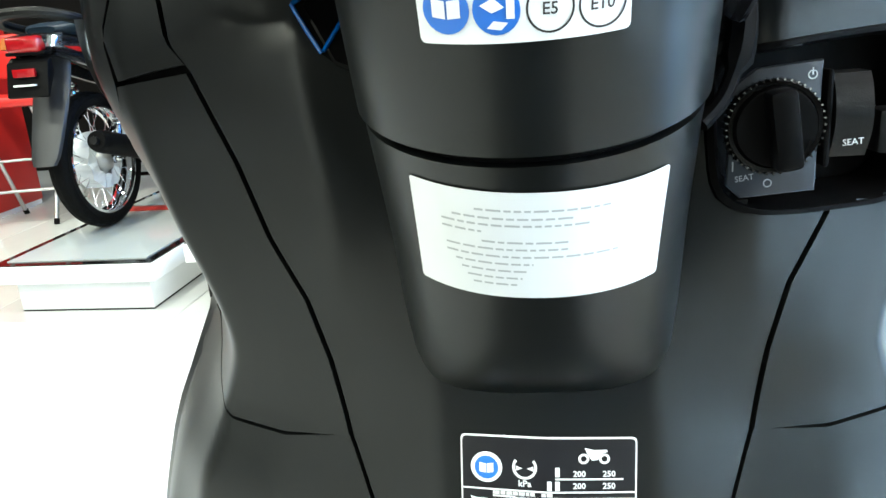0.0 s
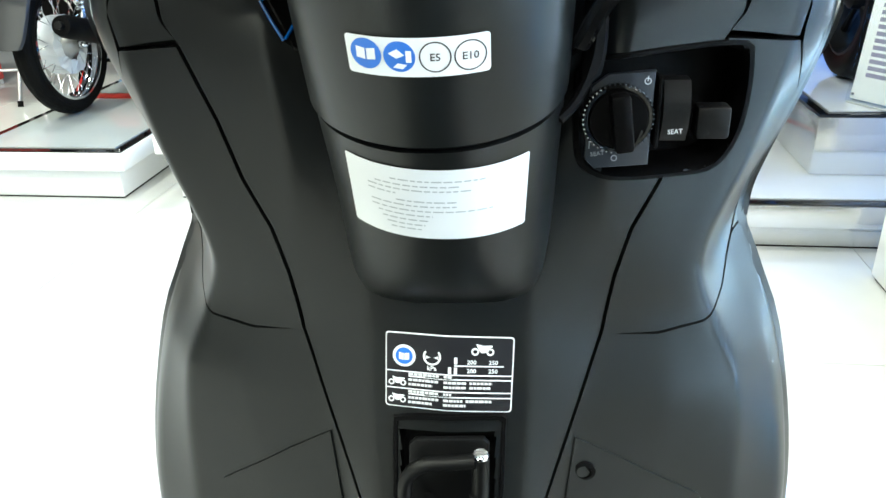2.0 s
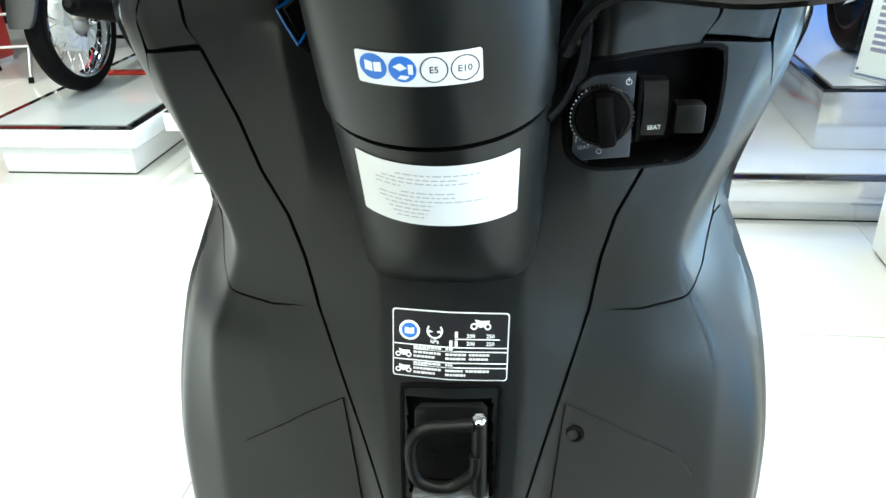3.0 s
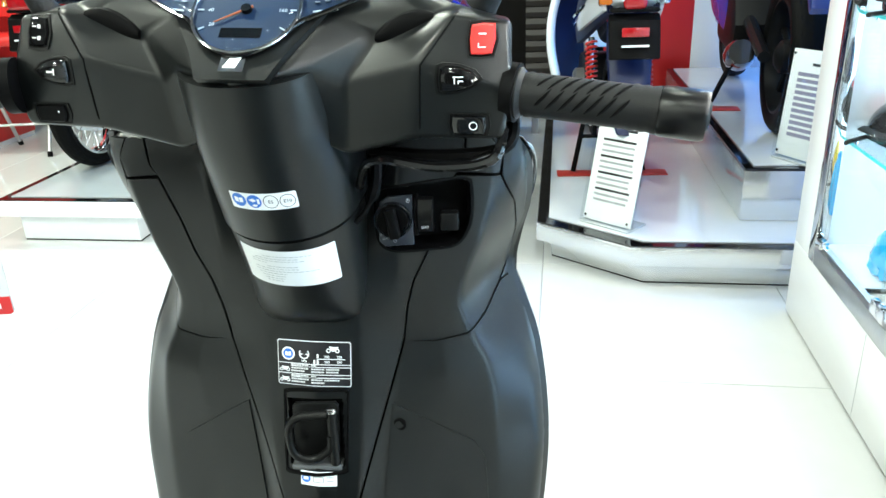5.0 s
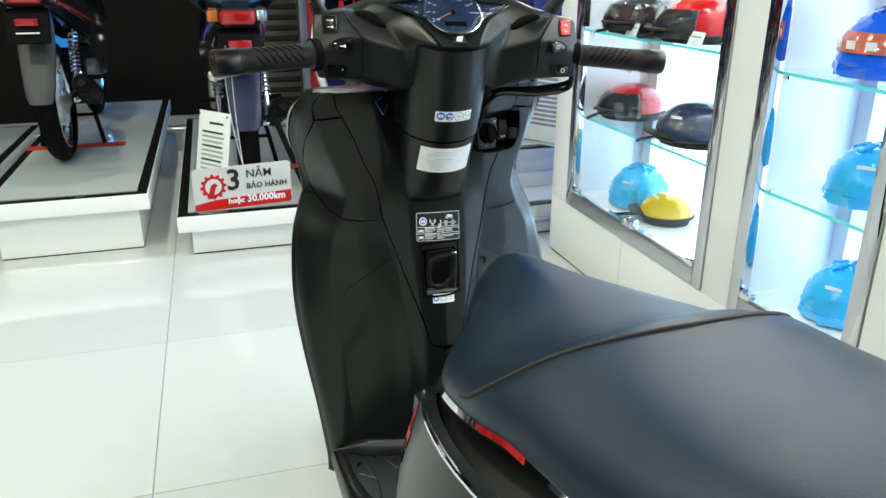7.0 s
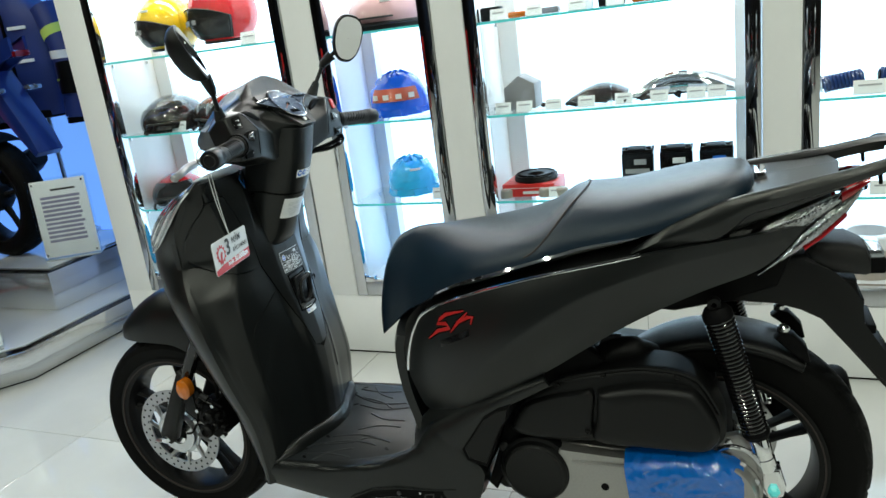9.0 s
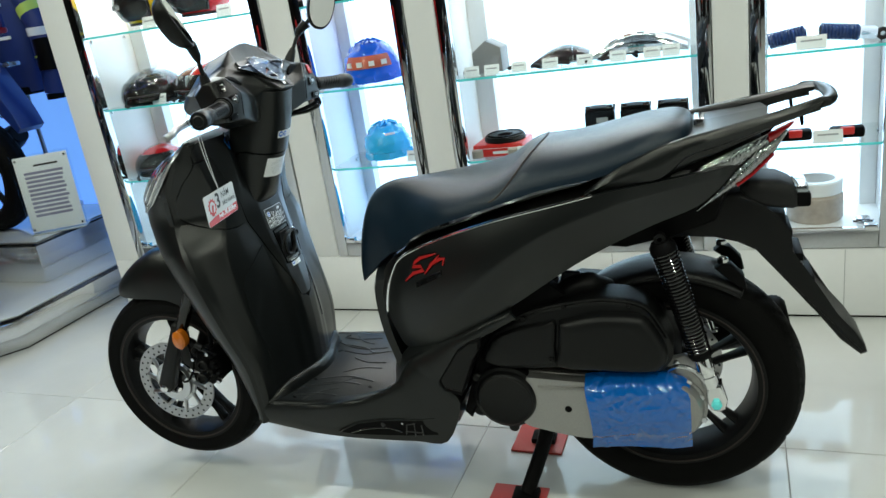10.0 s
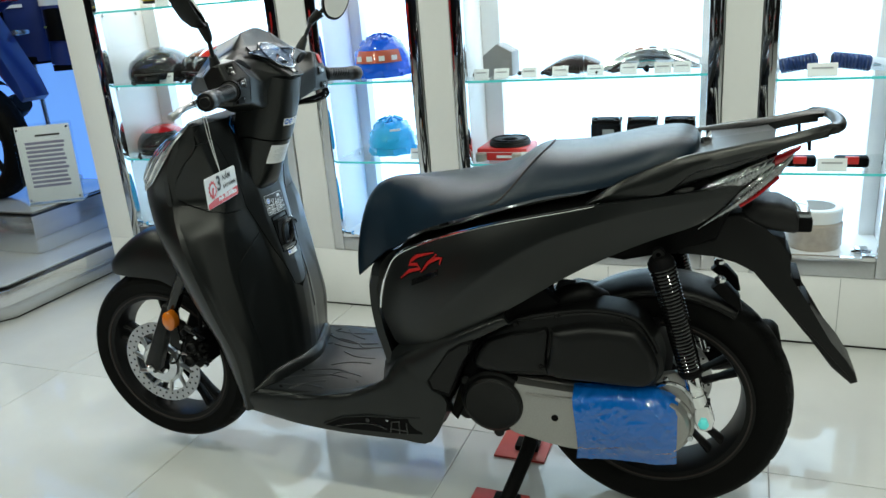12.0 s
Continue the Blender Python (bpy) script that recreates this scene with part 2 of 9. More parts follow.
def lathe(profile, n=32, axis="x", at=(0, 0, 0), bm=None, closed=False):
    """A profile of (radius, height) turned about an axis through at."""
    bm = bm or bmesh.new()
    rings = []
    for r, h in profile:
        ring = []
        for k in range(n):
            a = 2 * math.pi * k / n
            u, v = r * math.cos(a), r * math.sin(a)
            p = {"x": (h, u, v), "y": (u, h, v), "z": (u, v, h)}[axis]
            ring.append(Vector(p) + Vector(at))
        rings.append(ring)
    if closed:
        rings.append(rings[0])
        rows = [[bm.verts.new(p) for p in r] for r in rings[:-1]]
        rows.append(rows[0])
        for a, b in zip(rows, rows[1:]):
            for i in range(n):
                j = (i + 1) % n
                bm.faces.new((a[i], a[j], b[j], b[i]))
        return bm
    return loft(rings, True, True, bm)


def lerp_table(table, t):
    """Piecewise smooth reading of rows (key, values...) at key t."""
    rows = sorted(table)
    if t <= rows[0][0]:
        return rows[0][1:]
    if t >= rows[-1][0]:
        return rows[-1][1:]
    for i in range(len(rows) - 1):
        if rows[i][0] <= t <= rows[i + 1][0]:
            a, b = rows[max(i - 1, 0)], rows[i]
            c, d = rows[i + 1], rows[min(i + 2, len(rows) - 1)]
            h = c[0] - b[0]
            s = (t - b[0]) / h
            out = []
            for k in range(1, len(b)):
                m1 = (c[k] - a[k]) / max(c[0] - a[0], 1e-6) * h
                m2 = (d[k] - b[k]) / max(d[0] - b[0], 1e-6) * h
                out.append((2 * s ** 3 - 3 * s * s + 1) * b[k] + (s ** 3 - 2 * s * s + s) * m1 + (-2 * s ** 3 + 3 * s * s) * c[k] + (s ** 3 - s * s) * m2)
            return tuple(out)


def resample(pts, n):
    P = [Vector(p) for p in pts]
    d = [0.0]
    for a, b in zip(P, P[1:]):
        d.append(d[-1] + (b - a).length)
    out = []
    for k in range(n):
        t = d[-1] * k / (n - 1)
        i = max(j for j in range(len(P)) if d[j] <= t + 1e-9)
        if i >= len(P) - 1:
            out.append(P[-1].copy())
        else:
            out.append(P[i].lerp(P[i + 1], (t - d[i]) / max(d[i + 1] - d[i], 1e-9)))
    return out


def coons(bottom, top, left, right, nu, nv):
    """A grid of points between four edge curves; left and right run from bottom to top."""
    B, T = resample(bottom, nu), resample(top, nu)
    L, R = resample(left, nv), resample(right, nv)
    g = []
    for j in range(nv):
        v = j / (nv - 1)
        row = []
        for i in range(nu):
            u = i / (nu - 1)
            p = (1 - v) * B[i] + v * T[i] + (1 - u) * L[j] + u * R[j] - ((1 - u) * (1 - v) * B[0] + u * (1 - v) * B[-1] + (1 - u) * v * T[0] + u * v * T[-1])
            row.append(p)
        g.append(row)
    return g


def shell(grid, lip, bm=None):
    """A skin from a grid of points, its rim folded in by the vector lip, so that it shows an edge."""
    bm = bm or bmesh.new()
    vs = [[bm.verts.new(p) for p in row] for row in grid]
    for a, b in zip(vs, vs[1:]):
        for i in range(len(a) - 1):
            bm.faces.new((a[i], a[i + 1], b[i + 1], b[i]))
    rim = vs[0] + [r[-1] for r in vs[1:]] + vs[-1][-2::-1] + [r[0] for r in vs[-2:0:-1]]
    low = [bm.verts.new(v.co + Vector(lip)) for v in rim]
    for i in range(len(rim)):
        j = (i + 1) % len(rim)
        bm.faces.new((rim[i], rim[j], low[j], low[i]))
    return bm


def mirrored(bm):
    """The same mesh on the other side of the plane x = 0."""
    other = bm.copy()
    for v in other.verts:
        v.co.x = -v.co.x
    bmesh.ops.reverse_faces(other, faces=other.faces)
    return other


def put(bm, m):
    bm.transform(m)
    return bm


def text_part(body, size, m, material, parent, name="lettering", align="CENTER", depth=0.0002, bold=0.0):
    """Flat letters on a surface; m maps the text's plane (x right, y up) into its parent's space."""
    cu = bpy.data.curves.new(name, "FONT")
    cu.body, cu.size, cu.align_x, cu.extrude, cu.offset = body, size, align, depth, bold
    cu.resolution_u = 2
    tmp = bpy.data.objects.new("tmp_text", cu)
    scene.collection.objects.link(tmp)
    dg = bpy.context.evaluated_depsgraph_get()
    me = bpy.data.meshes.new_from_object(tmp.evaluated_get(dg))
    bpy.data.objects.remove(tmp)
    bpy.data.curves.remove(cu)
    me.name = name
    me.transform(m)
    me.materials.clear()
    me.materials.append(material)
    ob = new(name, me)
    ob.parent = parent
    return ob

# ---------- the room ----------
floor = thing("floor", "polished white porcelain tile floor with thin grey joints", "floor", kind="structure")
part("grout_bed", box(-6.2, 3.2, -4.2, 7.2, -0.06, -0.003), M_GROUT, floor)


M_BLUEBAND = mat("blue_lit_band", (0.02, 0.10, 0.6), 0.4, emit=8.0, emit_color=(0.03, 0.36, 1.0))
M_WALLGREY = mat("dark_grey_wall", (0.15, 0.155, 0.165), 0.4, grain=0.03, wear=0.05)


def wall(name, x0, x1, y0, y1, z0, z1, material, label):
    ob = part(name, box(x0, x1, y0, y1, z0, z1), material)
    return tagged(ob, label, "wall", kind="structure")


wall("wall_north", -6.2, 3.2, 6.3, 6.45, 0, CEIL, M_DARKWALL, "dark glossy back wall behind the display platforms")
# unseen walls, toned white or dark to shape reflections on the scooter
wall("wall_west", -6.35, -6.2, -4.2, 6.45, 0, CEIL, M_DARKWALL, "unseen side wall kept dark for the reflections")
wall("wall_south_1", -6.35, -0.6, -4.35, -4.2, 0, CEIL, M_WALLWHITE, "unseen front wall part kept white to brighten reflections")
wall("wall_south_2", -0.6, 3.35, -4.35, -4.2, 0, CEIL, M_DARKWALL, "unseen front wall part kept dark to dim reflections")
wall("wall_east", 3.2, 3.35, -4.2, 6.45, 0, CEIL, M_WALLWHITE, "plain white painted showroom wall")
# ceiling lies out of view, kept dark so the black paint reflects less
ceiling = part("ceiling", box(-6.35, 3.35, -4.35, 6.45, CEIL, CEIL + 0.12), M_CEIL)
tagged(ceiling, "unseen ceiling kept dark grey to dim reflections", "ceiling", kind="structure")

for lx, k in LAMP_ROWS:
    for ly in (-2.6, -0.4, 1.8, 4.0):
        dl = thing("downlight", "round recessed ceiling downlight with a white rim", "lamp", "ceiling downlights", at=(lx, ly, CEIL))
        part("rim", lathe([(0.088, 0.0), (0.110, 0.0), (0.108, -0.008), (0.092, -0.010)], 28, "z", closed=True), M_WHITE, dl)
        part("diffuser", lathe([(0.001, -0.004), (0.088, -0.004), (0.088, -0.001), (0.001, -0.001)], 28, "z"), M_LAMPPANEL, dl, "glowing white diffuser")
# slatted shutter on the back wall
shutter = thing("shutter", "dark brown slatted roller shutter on the back wall", "shutter", kind="structure")
bm = prism([(6.24, 0), (6.28, 0.004), (6.28, 0.078), (6.24, 0.074), (6.225, 0.037)], "x", 0.0, 0.9)
slat_mesh = part("slat", bm, M_SLAT, shutter, smooth=False)
for i in range(1, 30):
    o = new("slat", slat_mesh.data)
    o.parent = shutter
    o.location = (0, 0, 0.082 * i)

red_wall = thing("red_wall", "glossy red panel wall with a white edge strip", "wall", kind="structure")
part("panel", box(0.30, 1.05, 5.25, 5.33, 0.0, 2.6, 0.004), M_REDPAINT, red_wall)
part("edge_strip", box(0.245, 0.30, 5.22, 5.34, 0.0, 2.6, 0.004), M_BRUSHED, red_wall)
part("wall_socket", box(0.40, 0.47, 5.238, 5.252, 0.86, 0.95, 0.004), M_STICKER, red_wall)
part("white_panel", box(1.05, 1.9, 5.25, 5.33, 0, 2.6, 0.004), M_WALLWHITE, red_wall)

# ---------- platforms ----------
def platform(outline, top, inset, label, side=None):
    p = thing("display_platform", label, "platform", "display platforms")
    xs = [q[0] for q in outline]
    ys = [q[1] for q in outline]
    cx, cy = (min(xs) + max(xs)) / 2, (min(ys) + max(ys)) / 2
    base = []
    for x, y in outline:
        base.append((x + inset * (1 if x < cx else -1), y + inset * (1 if y < cy else -1)))
    part("base", prism(base, "z", 0.004, top - 0.075, 0.004), side or M_WHITE, p)
    part("kick_strip", prism([(x * 0.998 + cx * 0.002, y * 0.999 + cy * 0.001) for x, y in base], "z", 0.0, 0.012), M_BLACK, p)
    part("slab", prism(outline, "z", top - 0.075, top - 0.006, 0.004), side or M_WHITE, p)
    # black tape frame on the top, then a frosted glass sheet
    def ring(k):
        return [(cx + (x - cx) * (1 - k / max(0.05, abs(x - cx))), cy + (y - cy) * (1 - k / max(0.05, abs(y - cy)))) for x, y in outline]
    part("black_border", prism(ring(0.004), "z", top - 0.006, top - 0.002), M_GLOSSBLACK, p, "glossy black border under the glass")
    part("glass_top", prism(ring(0.045), "z", top - 0.002, top + 0.002), M_PLATMIRROR if side else M_PLATGLASS, p, "frosted glass top sheet")
    return p


PLAT_A, PLAT_B, PLAT_C, PLAT_D, PLAT_E = 0.20, 0.26, 0.19, 0.16, 0.36
platform([(-2.09, 3.05), (-1.44, 3.05), (-1.44, 5.1), (-2.09, 5.1)], PLAT_A, 0.055, "white display platform with black-bordered frosted glass top")
platform([(-1.32, 3.07), (-0.665, 3.07), (-0.665, 5.5), (-1.32, 5.5)], PLAT_B, 0.05, "white display platform with black-bordered frosted glass top")
platform([(-0.555, 2.92), (0.035, 2.92), (0.035, 5.1), (-0.555, 5.1)], PLAT_C, 0.05, "white display platform with black-bordered frosted glass top")
platform([(0.18, 2.98), (0.50, 2.75), (1.62, 2.75), (1.62, 5.2), (0.18, 5.2)], PLAT_D, 0.055, "wide steel-clad display platform with a cut corner", M_CLAD)
up = thing("raised_platform", "steel-clad raised display box on the wide platform", "platform", "display platforms")
part("box_body", box(0.90, 1.60, 3.0, 5.15, PLAT_D + 0.003, PLAT_E - 0.012, 0.004), M_CLAD, up)
part("black_border", box(0.90, 1.60, 3.0, 5.15, PLAT_E - 0.011, PLAT_E - 0.003), M_GLOSSBLACK, up)
part("glass_top", box(0.935, 1.58, 3.03, 5.12, PLAT_E - 0.002, PLAT_E + 0.002), M_PLATMIRROR, up, "frosted glass top sheet")

for x0, x1, y in [(-1.46, -1.30, 5.0), (-0.68, -0.54, 5.0), (0.02, 0.2, 5.0)]:
    rail = thing("steel_rail", "brushed steel tube joining two platforms near the floor", "rail", "steel rails")
    part("bar", tube([(x0, y, 0.14), (x1, y, 0.14)], 0.025, 14), M_BRUSHED, rail)
    part("foot", box((x0 + x1) / 2 - 0.02, (x0 + x1) / 2 + 0.02, y - 0.02, y + 0.02, 0, 0.125), M_BRUSHED, rail)

# blue-lit poster wall beyond the raised platform
poster = thing("poster_wall", "blue backlit poster panel on the side wall", "poster", kind="structure")
part("panel", box(1.75, 1.80, 2.64, 5.2, 0.0, 3.28), M_BLUELIT, poster)

# unseen glowing panel with rails, added to throw blue sheen on the scooter
sheen_band = thing("lit_fascia", "unseen blue glow panel above the poster, added for blue sheen", "sign", kind="structure")
part("panel", box(1.715, 1.747, 2.66, 5.18, 2.12, 3.20, 0.004), M_BLUEBAND, sheen_band)
part("frame_rail", box(1.708, 1.747, 2.66, 5.18, 2.096, 2.118, 0.003), M_BRUSHED, sheen_band)
part("frame_rail", box(1.708, 1.747, 2.66, 5.18, 3.202, 3.224, 0.003), M_BRUSHED, sheen_band)

# ---------- the row of glass cabinets ----------
FRONT, BACK = 0.976, 1.34
PILLARS = [(2.475, 2.615), (1.425, 1.548), (0.860, 0.972), (-0.143, -0.038), (-0.72, -0.56)]
cabinet_row = thing("cabinet_row", "white built-in wall of lit glass showcases", "cabinet", kind="structure")
part("plinth", box(FRONT, BACK + 0.12, -4.2, 2.615, 0.008, 0.245, 0.003), M_WHITE, cabinet_row)
part("kick_gap", box(FRONT + 0.006, BACK + 0.1, -4.2, 2.60, 0.0, 0.008), M_BLACK, cabinet_row)
# header lies out of view, toned grey to dim its reflection
part("header", box(FRONT, BACK + 0.12, -4.2, 2.615, 1.95, CEIL, 0.003), M_WALLGREY, cabinet_row)
part("back_board", box(BACK + 0.02, BACK + 0.12, -4.2, 2.615, 0.245, 1.95), M_WALLWHITE, cabinet_row)
for y0, y1 in PILLARS:
    part("pillar", box(FRONT, BACK + 0.02, y0, y1, 0.245, 1.95, 0.003), M_WHITE, cabinet_row)
for y in (1.18, 0.32, -0.42, 2.02):
    part("panel_joint", box(FRONT - 0.0006, FRONT + 0.002, y - 0.001, y + 0.001, 0.012, 0.24), M_GREYINK, cabinet_row)


def showcase(y0, y1, shelves, door_line):
    """One bay between two pillars, y0 < y1."""
    c = thing("showcase", "glass-fronted lit showcase with polished steel frame", "showcase", "glass showcases", at=(0, 0, 0))
    fw = 0.046
    for a, b in ((y0, y0 + fw), (y1 - fw, y1)):
        part("frame_post", box(FRONT - 0.004, FRONT + 0.03, a + 0.0015, b - 0.0015, 0.248, 1.948, 0.002), M_POST, c, "mirror-polished steel post")
    part("frame_rail", box(FRONT - 0.004, FRONT + 0.03, y0 + fw, y1 - fw, 0.248, 0.302, 0.002), M_BRUSHED, c, "polished steel bottom rail")
    part("frame_rail", box(FRONT - 0.004, FRONT + 0.03, y0 + fw, y1 - fw, 1.90, 1.948, 0.002), M_BRUSHED, c)
    part("door_track", box(FRONT + 0.004, FRONT + 0.02, y0 + fw, y1 - fw, 0.302, 0.312), M_CHROME, c)
    part("deck", box(FRONT + 0.03, BACK + 0.01, y0 + 0.002, y1 - 0.002, 0.262, 0.292), M_WHITE, c)
    part("side_panel", box(FRONT + 0.031, BACK + 0.005, y0 + 0.001, y0 + 0.01, 0.292, 1.948), M_WHITE, c)
    part("side_panel", box(FRONT + 0.031, BACK + 0.005, y1 - 0.01, y1 - 0.001, 0.292, 1.948), M_WHITE, c)
    # the lit panel stands between two grey returns
    ret = 0.07 if y1 - y0 > 0.5 else 0.05
    part("return_panel", box(BACK - 0.05, BACK + 0.004, y1 - 0.011 - ret, y1 - 0.011, 0.292, 1.948), M_WALLWHITE, c)
    part("return_panel", box(BACK - 0.05, BACK + 0.004, y0 + 0.011, y0 + 0.011 + ret, 0.292, 1.948), M_WALLWHITE, c)
    part("lit_panel", box(BACK + 0.004, BACK + 0.018, y0 + 0.011, y1 - 0.011, 0.292, 1.948), M_LIGHTBOX, c, "glowing white back panel")
    for z in shelves:
        part("shelf", box(FRONT + 0.03, BACK - 0.052, y0 + 0.012, y1 - 0.012, z - 0.008, z), M_GLASS, c, "clear glass shelf")
        part("shelf_edge", box(FRONT + 0.028, FRONT + 0.03, y0 + 0.012, y1 - 0.012, z - 0.008, z), M_EDGEGLOW, c, "teal front edge of the glass shelf with added glow")
        for yy in (y0 + 0.018, y1 - 0.018):
            for xx in (FRONT + 0.07, BACK - 0.1):
                part("shelf_clip", lathe([(0.007, 0), (0.007, 0.012), (0.004, 0.014)], 10, "z", (xx, yy, z - 0.024)), M_CHROME, c)
    area_lamp("showcase_lamp", FRONT + 0.14, (y0 + y1) / 2, 1.935, 0.08, (y1 - y0) * 0.85, 15.0 * (y1 - y0), (1.0, 0.97, 0.90))
    if door_line:
        for a, b, xx in ((y0 + fw, door_line + 0.02, FRONT + 0.008), (door_line - 0.02, y1 - fw, FRONT + 0.016)):
            d = part("glass_door", box(xx, xx + 0.005, a, b, 0.306, 1.90), M_GLASS, c, "clear sliding glass door")
            d.visible_shadow = False
            e = a if xx > FRONT + 0.01 else b
            part("door_edge", box(xx - 0.0004, xx + 0.0054, e - 0.0010, e + 0.0010, 0.306, 1.90), M_GLASS, d)
            part("lock", box(FRONT - 0.004, xx + 0.006, e - 0.016, e + 0.016, 0.300, 0.335, 0.003), M_CHROME, d, "small chrome lock")
    part("corner_bracket", box(FRONT - 0.006, FRONT + 0.02, y0 + fw + 0.002, y0 + fw + 0.04, 0.303, 0.325, 0.003), M_CHROME, c)
    part("corner_bracket", box(FRONT - 0.006, FRONT + 0.02, y1 - fw - 0.04, y1 - fw - 0.002, 0.303, 0.325, 0.003), M_CHROME, c)
    return c


showcase(1.55, 2.473, (0.61, 0.93, 1.235), 1.99)
showcase(0.974, 1.423, (0.605, 0.91, 1.225), None)
showcase(-0.036, 0.858, (0.60, 0.90, 1.205), 0.42)
showcase(-0.558, -0.145, (0.58, 0.875, 1.18), None)
# unseen panel added in place of a bay, dark to cut light from the right
part("closed_bay", box(FRONT + 0.01, BACK + 0.02, -4.2, -0.722, 0.245, 1.95, 0.003), M_DARKWALL, cabinet_row, "unseen closing panel kept dark to dim reflections")

# ---------- the scooter: y forward, rear axle near y = 0 ----------
scooter = thing("scooter", "matte black motor scooter parked on its centre stand", "scooter")
scooter.matrix_world = Matrix.Translation((0, 1.05, 0)) @ pose(0, 0, 0, 0, 0, 2.5) @ Matrix.Translation((0, -1.05, 0))

# inner face of the leg shield: rows of z with y at seven stations across the half width
SHIELD_X = [
    # z, x of the seven stations
    (0.28, 0.0, 0.03, 0.05, 0.115, 0.170, 0.200, 0.212),
    (0.40, 0.0, 0.03, 0.05, 0.120, 0.182, 0.215, 0.227),
    (0.50, 0.0, 0.035, 0.055, 0.122, 0.189, 0.229, 0.241),
    (0.60, 0.0, 0.045, 0.066, 0.125, 0.192, 0.236, 0.248),
    (0.70, 0.0, 0.050, 0.085, 0.140, 0.186, 0.220, 0.237),
    (0.75, 0.0, 0.050, 0.094, 0.132, 0.165, 0.195, 0.219),
    (0.79, 0.0, 0.050, 0.094, 0.128, 0.155, 0.180, 0.206),
    (0.86, 0.0, 0.060, 0.092, 0.140, 0.178, 0.204, 0.225),
    (0.925, 0.0, 0.070, 0.098, 0.150, 0.192, 0.217, 0.226),
    (0.965, 0.0, 0.070, 0.100, 0.150, 0.185, 0.200, 0.206),
]
SHIELD_Y = [
    (0.28, 0.955, 0.957, 0.962, 0.982, 1.000, 1.012, 1.030),
    (0.40, 0.950, 0.953, 0.960, 0.978, 0.995, 1.008, 1.030),
    (0.50, 0.953, 0.957, 0.968, 0.988, 1.008, 1.032, 1.054),
    (0.60, 0.967, 0.973, 0.990, 1.005, 1.024, 1.056, 1.082),
    (0.70, 0.993, 0.997, 1.010, 1.020, 1.036, 1.084, 1.118),
    (0.75, 1.003, 1.006, 1.022, 1.030, 1.040, 1.096, 1.136),
    (0.79, 1.012, 1.012, 1.022, 1.030, 1.039, 1.094, 1.142),
    (0.86, 1.030, 1.024, 1.020, 1.034, 1.045, 1.088, 1.126),
    (0.925, 1.050, 1.034, 1.024, 1.038, 1.050, 1.070, 1.090),
    (0.965, 1.058, 1.042, 1.036, 1.042, 1.046, 1.050, 1.055),
]


def ease(t):
    t = min(1.0, max(0.0, t))
    return t * t * (3 - 2 * t)


def shield_y(x, z):
    # a foot recess is pressed into each lower knee
    recess = 0.003 * ease((abs(x) - 0.060) / 0.03) * ease((0.190 - 0.6 * max(0.0, z - 0.50) - abs(x)) / 0.022) * ease((0.610 - z) / 0.075)
    xs, ys = lerp_table(SHIELD_X, z), lerp_table(SHIELD_Y, z)
    rows = [(a, b) for a, b in zip(xs, ys)]
    rows = [(-rows[1][0], rows[1][1])] + rows
    # creases stay crisp: straight between the stations, rounded by a few millimetres
    acc = 0.0
    for d in (-0.003, -0.0015, 0.0, 0.0015, 0.003):
        q = min(abs(abs(x) + d), xs[-1])
        for (x0, y0), (x1, y1) in zip(rows[1:], rows[2:]):
            if q <= x1 + 1e-9:
                acc += y0 + (y1 - y0) * (q - x0) / max(x1 - x0, 1e-6)
                break
    return recess + 0.85 * acc / 5 + 0.15 * lerp_table(rows, min(abs(x), xs[-1]))[0]


def shield_patch(bottom, top, left, right, nu=20, nv=24, out=0.0, lip=0.012, mat_=None, name="panel", label="", both=True, hole=None, hole_side=1):
    g = coons([Vector((*p, 0)) for p in bottom], [Vector((*p, 0)) for p in top], [Vector((*p, 0)) for p in left], [Vector((*p, 0)) for p in right], nu, nv)
    pts = [[(p.x, shield_y(p.x, p.y) - out, p.y) for p in row] for row in g]
    bm = shell(pts, (0, lip, 0))
    if both:
        part(name, mirrored(bm), mat_ or M_MATTE, scooter, label)
    for x0, x1, z0, z1 in hole or ():
        doomed = []
        for f in bm.faces:
            c = f.calc_center_median()
            if (in_pocket(c.x, c.z) if z0 > 0.8 else x0 < c.x < x1 and z0 < c.z < z1):
                doomed.append(f)
        bmesh.ops.delete(bm, geom=doomed, context="FACES")
    return part(name, bm, mat_ or M_MATTE, scooter, label)


POCKET = [(0.0755, 0.905), (0.083, 0.9125), (0.120, 0.9165), (0.160, 0.9175), (0.1665, 0.911), (0.167, 0.885), (0.163, 0.866), (0.152, 0.851), (0.130, 0.8485), (0.095, 0.850), (0.0785, 0.858), (0.0750, 0.880)]


def in_pocket(x, z):
    """Inside the pocket's outline, widened a little under its rim."""
    x, z = 0.121 + (x - 0.121) / 1.035, 0.884 + (z - 0.884) / 1.035
    inside = False
    for (x0, z0), (x1, z1) in zip(POCKET, POCKET[1:] + POCKET[:1]):
        if (z0 > z) != (z1 > z) and x < x0 + (x1 - x0) * (z - z0) / (z1 - z0):
            inside = not inside
    return inside


KEYHOLE = (0.079, 0.1645, 0.855, 0.914)
# central wedge from the neck down to the floor
WEDGE = [(-0.0012, 0.30), (-0.0012, 0.44), (-0.0012, 0.505), (0.028, 0.52), (0.038, 0.56), (0.050, 0.60), (0.0745, 0.68), (0.094, 0.745), (0.100, 0.785), (0.108, 0.815), (0.123, 0.845), (0.1345, 0.88), (0.153, 0.9215), (0.1625, 0.935), (0.164, 0.962)]
